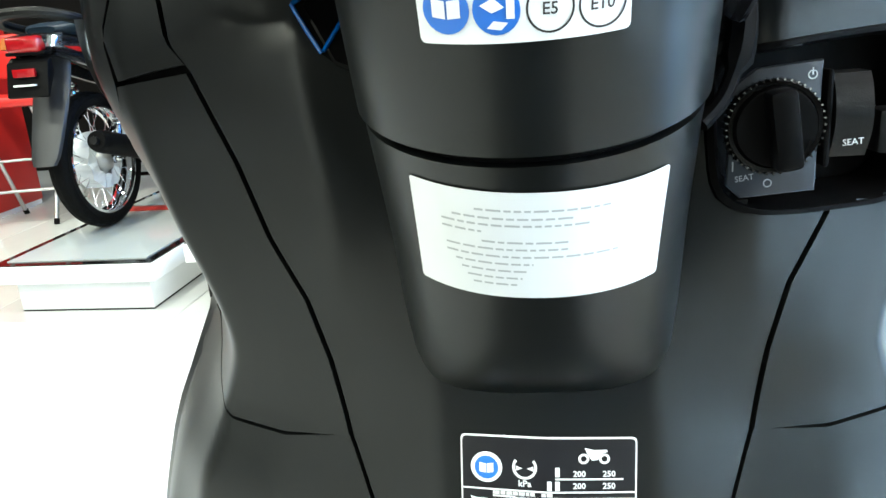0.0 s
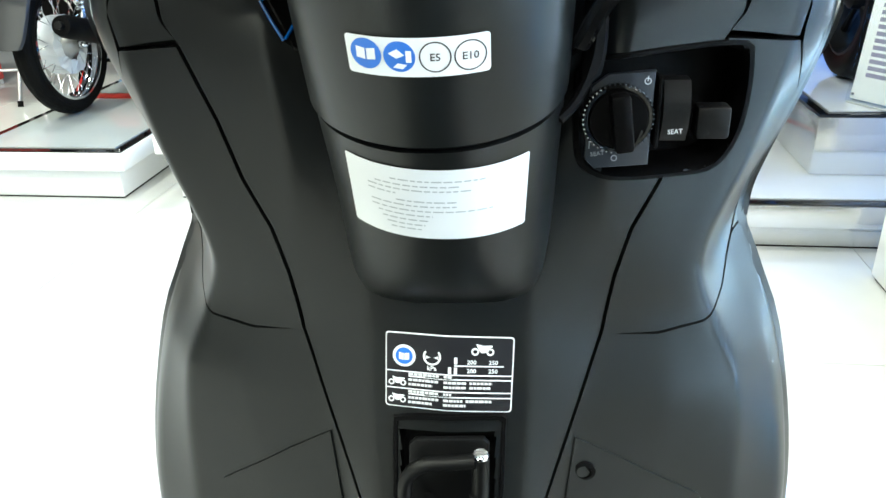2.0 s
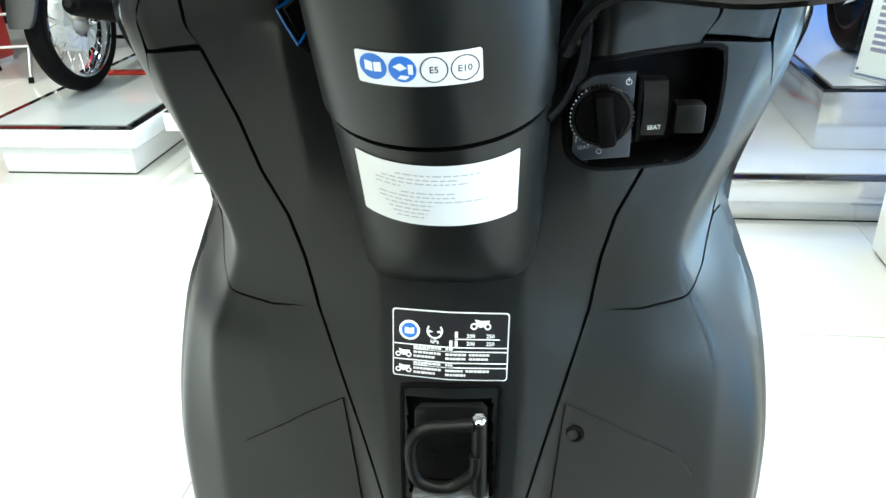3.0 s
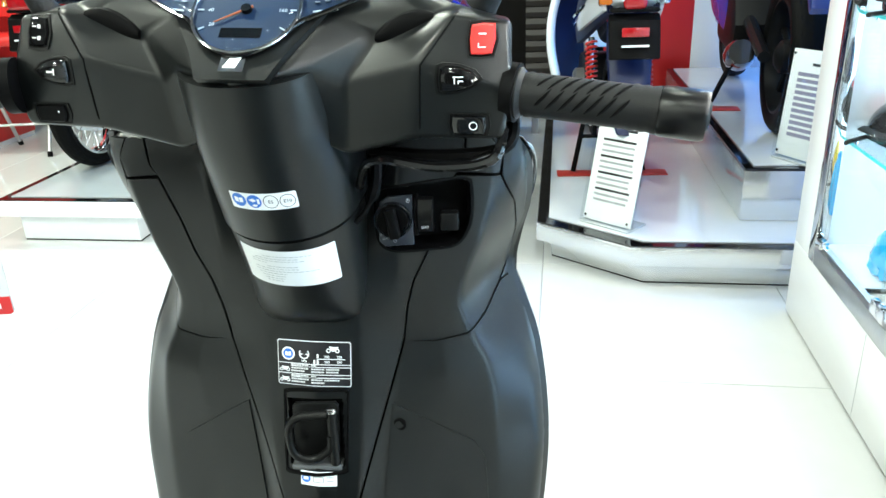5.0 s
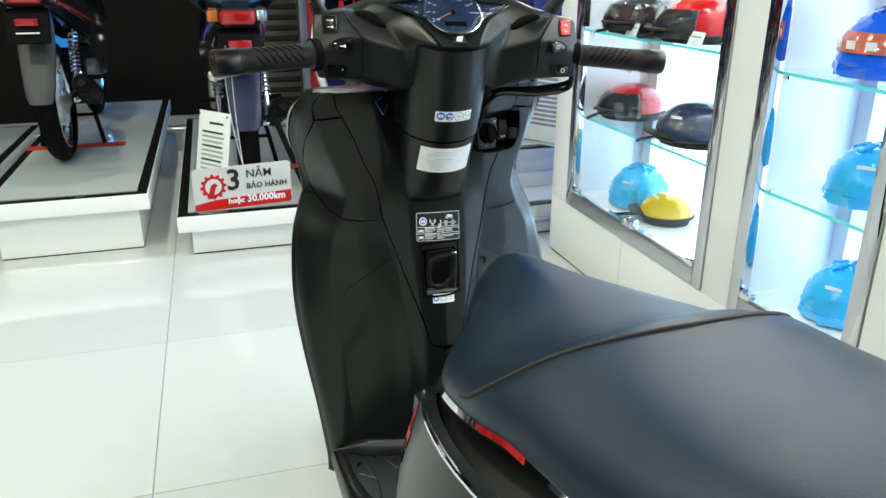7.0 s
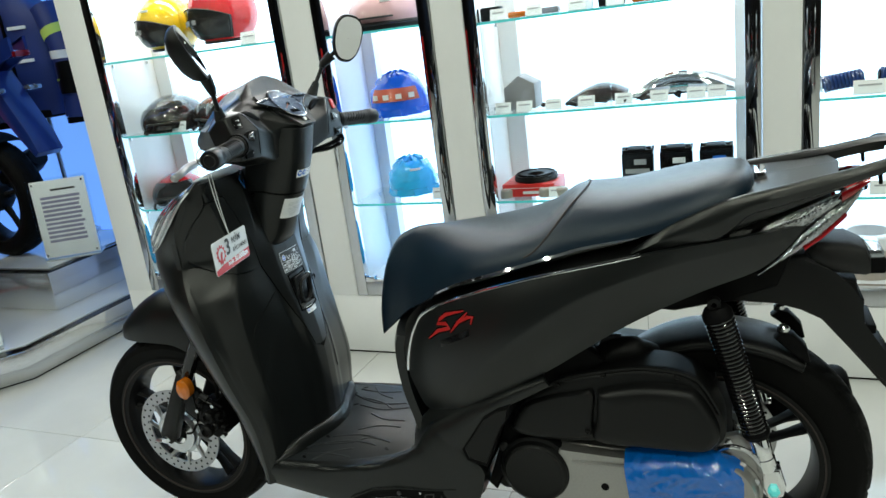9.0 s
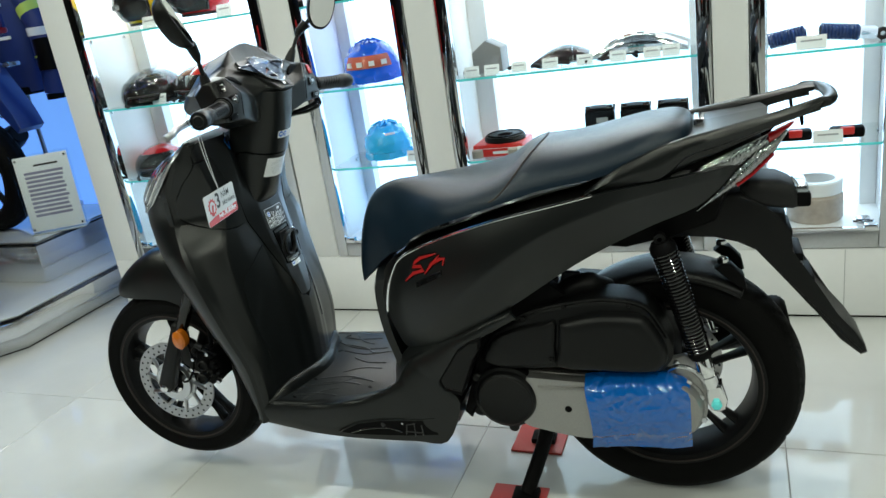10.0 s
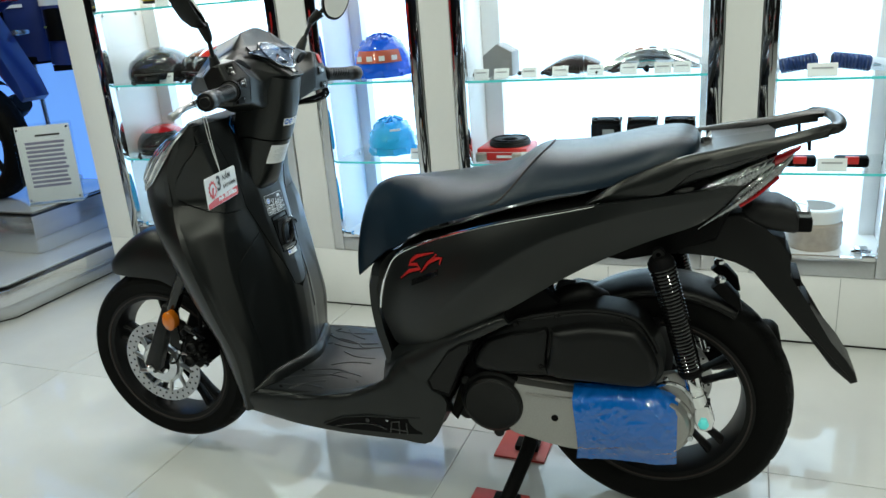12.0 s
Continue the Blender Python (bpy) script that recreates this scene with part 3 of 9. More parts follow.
wl = [(-x + 0.0012, z) for x, z in WEDGE if z >= 0.52]
wr = [(x - 0.0012, z) for x, z in WEDGE if z >= 0.52]
shield_patch([wl[0], (-0.012, 0.515), (0.012, 0.515), wr[0]], [wl[-1], wr[-1]], wl, wr, 96, 130, name="centre_panel", both=False, hole=((-0.031, 0.029, 0.616, 0.690), KEYHOLE))
# storage lids
lid_in = [(x + 0.0012, z) for x, z in WEDGE if 0.745 <= z <= 0.9215]
lid_out = [(0.160, 0.748), (0.177, 0.757), (0.191, 0.775), (0.203, 0.80), (0.211, 0.84), (0.210, 0.88), (0.197, 0.917)]
shield_patch([lid_in[0], (0.130, 0.744), lid_out[0]], [lid_in[-1], (0.170, 0.920), lid_out[-1]], lid_in, lid_out, 60, 72, out=0.001, hole=(KEYHOLE,), name="storage_lid", label="matte black storage lid in the leg shield")
# upper corner caps
shield_patch([(0.155, 0.9255), (0.172, 0.9235), (0.196, 0.9195)], [(0.1655, 0.962), (0.175, 0.964), (0.185, 0.962)], [(0.155, 0.9255), (0.164, 0.936), (0.1655, 0.962)], [(0.196, 0.9195), (0.200, 0.94), (0.185, 0.962)], 10, 8, name="upper_cap")
# lower knee covers
low_in = [(x + 0.0012, z) for x, z in WEDGE if z <= 0.745]
low_out = [(0.210, 0.29), (0.2255, 0.40), (0.2395, 0.50), (0.2465, 0.60), (0.241, 0.67), (0.224, 0.73), (0.210, 0.775)]
shield_patch([low_in[0], (0.12, 0.285), low_out[0]], [low_in[-1], (0.130, 0.7415), (0.160, 0.7455), (0.179, 0.755), (0.194, 0.774), low_out[-1]], low_in, low_out, 44, 64, name="knee_cover", label="matte black lower knee cover")
# outer rim, between lid and front cover
rim_in = [(0.1945, 0.776), (0.205, 0.80), (0.2125, 0.84), (0.2115, 0.88), (0.199, 0.918), (0.2015, 0.94), (0.187, 0.962)]
rim_out = [(0.2115, 0.776), (0.2125, 0.80), (0.2215, 0.84), (0.2235, 0.88), (0.224, 0.918), (0.222, 0.94), (0.206, 0.962)]
shield_patch([rim_in[0], rim_out[0]], [rim_in[-1], rim_out[-1]], rim_in, rim_out, 5, 20, name="shield_rim")
# dark lining behind the joints
g = [[(x * 0.985, shield_y(x * 0.985, z) + 0.009, z) for x in [lerp_table(SHIELD_X, z)[6] * k / 12 for k in range(-12, 13)]] for z in [0.285 + 0.675 * j / 30 for j in range(31)]]
bm = shell(g, (0, 0.01, 0))
bmesh.ops.delete(bm, geom=[f for f in bm.faces if 0.06 < f.calc_center_median().x < 0.18 and 0.84 < f.calc_center_median().z < 0.93 or abs(f.calc_center_median().x) < 0.05 and 0.60 < f.calc_center_median().z < 0.71], context="FACES")
part("inner_lining", bm, M_BLACK, scooter)

# front cover: half rings around the nose
FRONT_RINGS = [
    # z, half width, y of the sides, y of the nose, squareness
    (0.245, 0.20, 1.03, 1.075, 2.0),
    (0.30, 0.232, 1.055, 1.105, 2.0),
    (0.40, 0.250, 1.075, 1.150, 1.9),
    (0.50, 0.262, 1.095, 1.205, 1.8),
    (0.60, 0.264, 1.115, 1.265, 1.7),
    (0.68, 0.252, 1.125, 1.305, 1.7),
    (0.75, 0.232, 1.125, 1.320, 1.8),
    (0.79, 0.218, 1.115, 1.315, 2.0),
    (0.84, 0.216, 1.115, 1.285, 2.1),
    (0.90, 0.222, 1.125, 1.215, 2.2),
    (0.945, 0.212, 1.100, 1.132, 2.2),
    (0.968, 0.190, 1.085, 1.092, 2.2),
]


def front_ring(z, grow=0.0, n=36, a0=0.0, a1=math.pi):
    w, ys, yn, e = lerp_table(FRONT_RINGS, z)
    w, ys = lerp_table(SHIELD_X, z)[6] + 0.002, lerp_table(SHIELD_Y, z)[6] + 0.001
    out = []
    for k in range(n + 1):
        a = a0 + (a1 - a0) * k / n
        c, s = math.cos(a), math.sin(a)
        out.append(((w + grow) * math.copysign(abs(c) ** (2 / e), c), ys + (yn - ys + grow) * abs(s) ** (2 / e), z))
    return out


g = []
for j in range(41):
    z = 0.245 + 0.723 * j / 40
    zz = min(max(z, 0.281), 0.962)
    w = lerp_table(SHIELD_X, z)[6] - 0.007
    y = shield_y(w, zz) + 0.0012
    g.append([(w, y, z)] + front_ring(z) + [(-w, y, z)])
part("front_cover", shell(g, (0, 0.004, 0.0)), M_MATTE, scooter, "matte black front cover of the leg shield")
ring = front_ring(0.968)
g = [[(x * 0.97, shield_y(min(abs(x), 0.2), 0.962) + 0.001, 0.963) for x, y, z in ring], [(x * 0.94, 1.060 + 0.4 * (y - 1.06), 0.969) for x, y, z in ring], ring]
part("shield_top", loft(g, False, False), M_MATTE, scooter)
# headlight lens on each flank
for s in (0, 1):
    g = []
    for j in range(14):
        z = 0.80 + 0.150 * j / 13
        a0 = lerp_table([(0.80, 0.70), (0.83, 0.34), (0.87, 0.14), (0.91, 0.05), (0.95, 0.03)], z)[0]
        a1 = 1.45
        g.append(front_ring(z, 0.004, 30, a0, a1))
    bm = shell(g, (0, -0.004, 0))
    if s:
        bm = mirrored(bm)
    head = part("headlight", bm, M_HEADLENS, scooter, "clear ribbed headlight lens")
    for k in range(9):
        streak = []
        for j in range(17):
            zz = 0.822 + 0.122 * j / 16
            a0 = lerp_table([(0.80, 0.70), (0.83, 0.36), (0.87, 0.16), (0.91, 0.07), (0.95, 0.05)], zz)[0]
            streak.append(front_ring(zz, 0.0036, 1, a0 + (1.35 - a0) * ((k + 0.4 + 0.25 * math.sin(2 * j / 16 + k)) / 9) ** 1.5, 1.4)[0])
        part("lens_rib", tube([(x if not s else -x, y, z) for x, y, z in streak], [0.0006] + [0.0022 + 0.0010 * (k % 2)] * 15 + [0.0006], 8), M_CHROME if k % 2 else M_CLEARLENS, head)

# steering column cover: half rings bulging towards the rider
COLUMN_LOW = [(0.770, 1.012, 0.050, 0.012, 2.6), (0.780, 0.999, 0.057, 0.028, 2.6), (0.80, 0.984, 0.061, 0.047, 2.35), (0.838, 0.965, 0.063, 0.058, 2.15), (0.884, 0.942, 0.0645, 0.061, 2.05), (0.8890, 0.939, 0.0645, 0.061, 2.05)]
COLUMN_UP = [(0.8930, 0.935, 0.066, 0.062, 2.05), (0.93, 0.920, 0.0665, 0.064, 2.1), (0.97, 0.906, 0.067, 0.066, 2.2), (1.01, 0.896, 0.067, 0.066, 2.3), (1.046, 0.888, 0.066, 0.066, 2.4)]


LEAN = 0.30      # sections of the column tilt towards the rider


def column_ring(row, z, n=28, depth=0.05):
    yb, hw, r, e = lerp_table(row, z)
    out = []
    for k in range(n + 1):
        a = math.pi * k / n
        c, s_ = math.cos(a), math.sin(a)
        out.append((hw * math.copysign(abs(c) ** (2 / e), c), yb + r * (1 - abs(s_) ** (2 / e)), z))
    out = [(x, y, z + LEAN * (y - yb)) for x, y, z in out]
    return [(hw, yb + r + depth, z + LEAN * r)] + out + [(-hw, yb + r + depth, z + LEAN * r)]


def column_y(x, z):
    row = COLUMN_LOW if z < 0.8955 else COLUMN_UP
    d = 0.0
    for k in range(3):
        yb, hw, r, e = lerp_table(row, z - LEAN * d)
        d = r * (1 - max(0.0, 1 - min(1.0, abs(x / hw)) ** e) ** (1 / e))
    return yb + d


def column_sag(x, z):
    yb, hw, r, e = lerp_table(COLUMN_LOW if z < 0.893 else COLUMN_UP, z)
    return LEAN * r * (1 - max(0.0, 1 - min(1.0, abs(x / hw)) ** e) ** (1 / e))


part("column_cover", loft([column_ring(COLUMN_UP, 0.8930 + 0.1450 * j / 16) for j in range(17)], True, True), M_MATTE, scooter, "rounded matte black steering column cover")
part("column_skirt", loft([column_ring(COLUMN_LOW, 0.770 + 0.1190 * j / 14, depth=0.02) for j in range(15)], True, True), M_MATTE, scooter)
part("column_joint", loft([[(x * 0.955, 0.002 + y + 0.0, z) for x, y, z in column_ring(COLUMN_LOW, zz)] for zz in (0.885, 0.898)], True, True), M_BLACK, scooter)

from mathutils.bvhtree import BVHTree

# ---------- handlebar cowl: one half as named corners, mirrored ----------
# the bar is steered a little to the right; its roll fits the camera's view
BAR = Matrix.Translation((0, 0.93, 1.04)) @ pose(0, 0, 0, 0, 2.0, -2.8) @ Matrix.Translation((0, -0.93, -1.04))
CAGE = {
    "base": (0, 0.912, 0.985), "base_side": (0.045, 0.938, 0.985), "sill": (0, 0.8905, 1.043), "sill_side": (0.031, 0.8965, 1.044), "shoulder": (0.056, 0.9155, 1.048),
    "hollow": (0.077, 0.930, 1.036), "hollow_low": (0.072, 0.940, 0.974), "slot_in": (0.100, 0.948, 1.072), "slot_out": (0.148, 0.950, 1.088),
    "plate_side": (0.064, 0.940, 1.087), "leaf_tip": (0.112, 0.965, 1.108), "pod_in": (0.136, 0.920, 1.053), "pod_up": (0.163, 0.935, 1.091),
    "pod_low": (0.134, 0.926, 0.994), "pod_end": (0.206, 0.924, 0.996), "pod_side": (0.215, 0.924, 1.032), "pod_top": (0.209, 0.946, 1.085),
    "ridge": (0.168, 0.962, 1.095), "ridge_end": (0.208, 0.968, 1.084), "wing": (0.198, 1.028, 1.062), "under_in": (0.088, 1.020, 0.964),
    "under_mid": (0.140, 0.985, 0.980), "under_end": (0.202, 0.978, 0.994), "under": (0, 1.060, 0.975), "nose": (0, 1.170, 1.020), "nose_side": (0.105, 1.130, 1.020),
    "hood": (0, 0.990, 1.160), "hood_side": (0.060, 0.989, 1.148), "hood_end": (0.110, 0.978, 1.117),
    "lip": (0, 0.977, 1.119), "lip_side": (0.062, 0.975, 1.117), "brow": (0, 1.075, 1.128), "brow_side": (0.062, 1.068, 1.118), "brow_end": (0.128, 1.045, 1.084),
}
CAGE_FACES = """base base_side shoulder sill_side sill|base_side hollow_low hollow shoulder|shoulder hollow slot_in|sill_side shoulder slot_in plate_side
plate_side slot_in slot_out leaf_tip|hollow pod_in pod_up slot_out slot_in|hollow_low pod_low pod_in hollow|pod_in pod_low pod_end pod_side|pod_in pod_side pod_top pod_up
pod_up pod_top ridge_end ridge|slot_out pod_up ridge|leaf_tip slot_out ridge|pod_end under_end wing ridge_end pod_top pod_side|hollow_low under_in under_mid pod_low
pod_low under_mid under_end pod_end|base under under_in hollow_low base_side|under_mid under_in nose_side wing under_end|under nose nose_side under_in
hood hood_side brow_side brow|hood_side hood_end brow_end brow_side|hood_end leaf_tip ridge brow_end|ridge ridge_end wing brow_end|brow brow_side nose_side nose|brow_side brow_end wing nose_side
lip hood hood_side lip_side|lip_side hood_side hood_end leaf_tip|sill sill_side plate_side lip_side lip|plate_side leaf_tip lip_side"""


def cowl_mesh():
    bm = bmesh.new()
    for s in (1, -1):
        vs = {k: bm.verts.new((s * p[0], p[1], p[2])) for k, p in CAGE.items()}
        for row in CAGE_FACES.replace("\n", "|").split("|"):
            bm.faces.new([vs[k] for k in row.split()])
    bmesh.ops.remove_doubles(bm, verts=bm.verts, dist=0.0002)
    bmesh.ops.recalc_face_normals(bm, faces=bm.faces)
    far = [e for e in bm.edges if min(v.co.y for v in e.verts) > 0.99 and e.calc_face_angle(0.0) > 0.1]
    bmesh.ops.bevel(bm, geom=far, offset=0.020, segments=5, affect="EDGES", profile=0.5, clamp_overlap=True)
    bmesh.ops.bevel(bm, geom=[e for e in bm.edges if e.is_manifold and min(v.co.y for v in e.verts) < 0.985 and e.calc_face_angle(0.0) > 0.12], offset=0.0060, segments=4, affect="EDGES", profile=0.5, clamp_overlap=True)
    bmesh.ops.triangulate(bm, faces=[f for f in bm.faces if len(f.verts) > 4])
    return bm


cowl_bm = cowl_mesh()
cowl_tree = BVHTree.FromBMesh(cowl_bm)


def cowl_y(x, z):
    """Back surface of the cowl."""
    hit = cowl_tree.ray_cast(Vector((x, 0.7, z)), Vector((0, 1, 0)))
    return hit[0].y if hit[0] is not None else 0.925


cowl_bm.transform(BAR)
part("handlebar_cowl", cowl_bm, M_MATTE, scooter, "matte black faceted handlebar cowl", angle=30)

# ---------- seat ----------
SEAT = [
    # y, half width, z of the crown, z of the lower edge, shoulder power
    (-0.022, 0.050, 0.890, 0.875, 2.0),
    (-0.015, 0.088, 0.902, 0.868, 2.3),
    (0.010, 0.122, 0.908, 0.858, 2.6),
    (0.060, 0.147, 0.904, 0.846, 2.7),
    (0.120, 0.159, 0.895, 0.829, 2.5),
    (0.190, 0.166, 0.883, 0.814, 2.3),
    (0.240, 0.169, 0.879, 0.806, 2.2),
    (0.280, 0.171, 0.879, 0.798, 2.15),
    (0.307, 0.176, 0.874, 0.791, 2.15),
    (0.335, 0.180, 0.857, 0.784, 2.2),
    (0.362, 0.181, 0.839, 0.776, 2.3),
    (0.400, 0.181, 0.825, 0.765, 2.4),
    (0.440, 0.177, 0.816, 0.752, 2.3),
    (0.490, 0.166, 0.811, 0.735, 2.15),
    (0.540, 0.145, 0.808, 0.714, 2.05),
    (0.600, 0.108, 0.805, 0.680, 2.0),
    (0.640, 0.085, 0.803, 0.653, 2.0),
    (0.670, 0.070, 0.798, 0.638, 2.1),
    (0.705, 0.060, 0.782, 0.612, 2.3),
    (0.730, 0.057, 0.752, 0.590, 2.3),
    (0.750, 0.052, 0.708, 0.574, 2.2),
    (0.764, 0.044, 0.650, 0.562, 2.2),
    (0.770, 0.028, 0.610, 0.565, 2.0),
]
SEAT_MID = [(0.0, -0.014), (0.1, -0.014), (0.25, -0.016), (0.35, -0.012), (0.5, -0.003), (0.7, 0.0)]


def seat_ring(y, n=28, grow=0.0):
    w, zt, zb, e = lerp_table(SEAT, y)
    cx = lerp_table(SEAT_MID, y)[0]
    out = []
    for k in range(n + 1):
        a = math.pi * k / n
        c, s = math.cos(a), math.sin(a)
        out.append((cx + (w + grow) * math.copysign(abs(c) ** (2 / e), c), y, zb + (zt - zb + grow) * abs(s) ** (2 / e)))
    for k in range(1, n):
        c = math.cos(math.pi * (n - k) / n)
        out.append((cx + 0.93 * w * c, y, zb - 0.004))
    return out


ys = [-0.022, -0.019, -0.015, -0.005, 0.01, 0.03] + [0.06 + 0.66 * k / 44 for k in range(45)] + [0.73, 0.738, 0.746, 0.753, 0.759, 0.764, 0.768]
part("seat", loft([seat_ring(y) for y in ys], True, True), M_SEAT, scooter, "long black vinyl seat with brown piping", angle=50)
pip = []
for k in range(41):
    u = -1 + 2 * k / 40
    y = 0.278 + 0.100 * abs(u) ** 1.7
    w, zt, zb, e = lerp_table(SEAT, y)
    x = w * 0.985 * math.copysign(abs(math.sin(u * math.pi / 2)) ** (0.9), u)
    s = max(0.0, 1 - min(1.0, abs(x / w)) ** e) ** (1 / e)
    pip.append((x + lerp_table(SEAT_MID, y)[0], y, zb + (zt - zb) * s + 0.0005))
part("seat_piping", tube(pip, 0.0019, 8), M_PIPING, scooter, "brown stitched piping across the seat")

# ---------- rear body ----------
CHROME_LINE = [(0.640, 0.440), (0.652, 0.478), (0.668, 0.520), (0.661, 0.558), (0.643, 0.612), (0.611, 0.654), (0.520, 0.697), (0.367, 0.745), (0.170, 0.786), (0.043, 0.800), (-0.108, 0.814)]
BODY_LOW = [(0.640, 0.440), (0.618, 0.426), (0.580, 0.424), (0.520, 0.456), (0.455, 0.494), (0.360, 0.545), (0.229, 0.628), (0.139, 0.674), (0.054, 0.708), (-0.024, 0.736), (-0.070, 0.772), (-0.108, 0.814)]


def body_x(y, z):
    w = lerp_table([(-0.13, 0.085), (-0.06, 0.120), (0.05, 0.150), (0.16, 0.178), (0.30, 0.197), (0.42, 0.200), (0.52, 0.192), (0.60, 0.172), (0.65, 0.150), (0.69, 0.128)], y)[0]
    zm = lerp_table([(-0.13, 0.80), (0.1, 0.75), (0.3, 0.65), (0.5, 0.56), (0.69, 0.50)], y)[0]
    crease = lerp_table([(-0.13, 0.802), (-0.001, 0.784), (0.108, 0.767), (0.208, 0.739), (0.290, 0.707), (0.384, 0.646), (0.471, 0.578), (0.56, 0.50), (0.69, 0.44)], y)[0]
    under = max(0.0, crease - z) * lerp_table([(-0.13, 0.16), (0.2, 0.30), (0.42, 0.24), (0.55, 0.08), (0.69, 0.0)], y)[0]
    return w - (1.7 if z > zm else 2.2) * (z - zm) ** 2 - under


def body_at(y, z, out=0.0):
    """A point of the right flank; the middle swells outwards, slid along camera rays to fit the view."""
    grow = lerp_table([(-0.13, 0.0), (-0.06, 0.004), (0.05, 0.013), (0.16, 0.025), (0.30, 0.034), (0.42, 0.030), (0.52, 0.016), (0.60, 0.006), (0.69, 0.0)], y)[0]
    return (body_x(y, z) + out + grow, y - grow * (y + 0.1) / 1.38, z + grow * (1.2 - z) / 1.38)


def body_panel(top, bottom, nu, nv, name, material, label="", out=0.0, lip=0.014):
    T = resample(smooth_path([(*p, 0) for p in top], 6), nu)
    B = resample(smooth_path([(*p, 0) for p in bottom], 6), nu)
    g = []
    for j in range(nv):
        v = j / (nv - 1)
        row = []
        for t, b in zip(T, B):
            p = b.lerp(t, v)
            q = body_at(p.x, p.y, out)
            row.append((-q[0], q[1], q[2]))
        g.append(row)
    bm = shell(g, (lip, 0, 0))
    part(name, mirrored(bm), material, scooter, label)
    return part(name, bm, material, scooter, label)


body_panel(CHROME_LINE, BODY_LOW, 72, 40, "side_panel", M_MATTE, "matte black rear side panel")
for s in (-1, 1):
    pts = [(s * q[0], q[1], q[2] + 0.002) for q in [body_at(p.x, p.y, 0.001) for p in smooth_path([(*r, 0) for r in CHROME_LINE[2:-2]], 6)]]
    part("chrome_trim", tube(pts, 0.0030, 8), M_CHROME, scooter, "thin chrome trim line")
    line2 = [(p.x, p.y) for p in smooth_path([(0.612, 0.668, 0), (0.550, 0.706, 0), (0.428, 0.754, 0), (0.294, 0.791, 0), (0.225, 0.804, 0), (0.167, 0.812, 0)], 6)]
    strip = []
    for k, (yy, zz) in enumerate(line2):
        t = k / (len(line2) - 1)
        hw = 0.0012 + 0.0040 * math.sin(math.pi * min(1.0, 0.12 + 0.9 * t)) ** 0.6
        w, zt, zb, e = lerp_table(SEAT, yy)
        xx = s * lerp_table(SEAT_MID, yy)[0] + w + 0.001
        zz = zb - 0.001 if yy < 0.60 else zz
        strip.append([(s * (xx + a), yy, zz + b) for a, b in ((-0.010, hw * 0.6), (0.000, hw), (0.003, 0.0), (0.000, -hw), (-0.010, -hw * 0.8))])
    part("seat_trim", loft(strip, True, True), M_CHROME, scooter, "chrome trim strip under the seat edge")
# satin channel between the seat and the side panels
for s in (-1, 1):
    rim = [body_at(p.x, p.y, -0.002) for p in resample(smooth_path([(*r, 0) for r in CHROME_LINE[4:-2]], 6), 30)]
    g = [[(s * q[0], q[1], q[2] - 0.002) for q in rim], [(s * (q[0] - 0.012), q[1], q[2] - 0.016) for q in rim], [(s * max(0.09, q[0] - 0.045), q[1], q[2] - 0.004) for q in rim], [(s * max(0.07, q[0] - 0.075), q[1], q[2] + 0.018) for q in rim]]
    part("seat_channel", loft(g, False, False), M_PLASTIC, scooter, "satin black channel below the seat")
# dark core under the seat and side panels
core = [(0.64, 0.36), (0.655, 0.46), (0.65, 0.56), (0.60, 0.655), (0.40, 0.735), (0.15, 0.80), (-0.02, 0.84), (-0.08, 0.80), (0.10, 0.70), (0.30, 0.58), (0.45, 0.46), (0.50, 0.36)]
part("under_seat_core", prism(core, "x", -0.105, 0.105, 0.01), M_BLACK, scooter)
front_face = [[(x, lerp_table([(0.30, 0.652), (0.40, 0.672), (0.48, 0.690), (0.58, 0.692), (0.62, 0.672)], z)[0] + 0.035 - 1.1 * x * x * 1.6, z) for x in [0.142 * k / 8 for k in range(-8, 9)]] for z in [0.30 + 0.30 * j / 12 for j in range(13)]]
part("under_seat_front", shell(front_face, (0, -0.02, 0)), M_MATTE, scooter, "matte black panel below the seat nose")
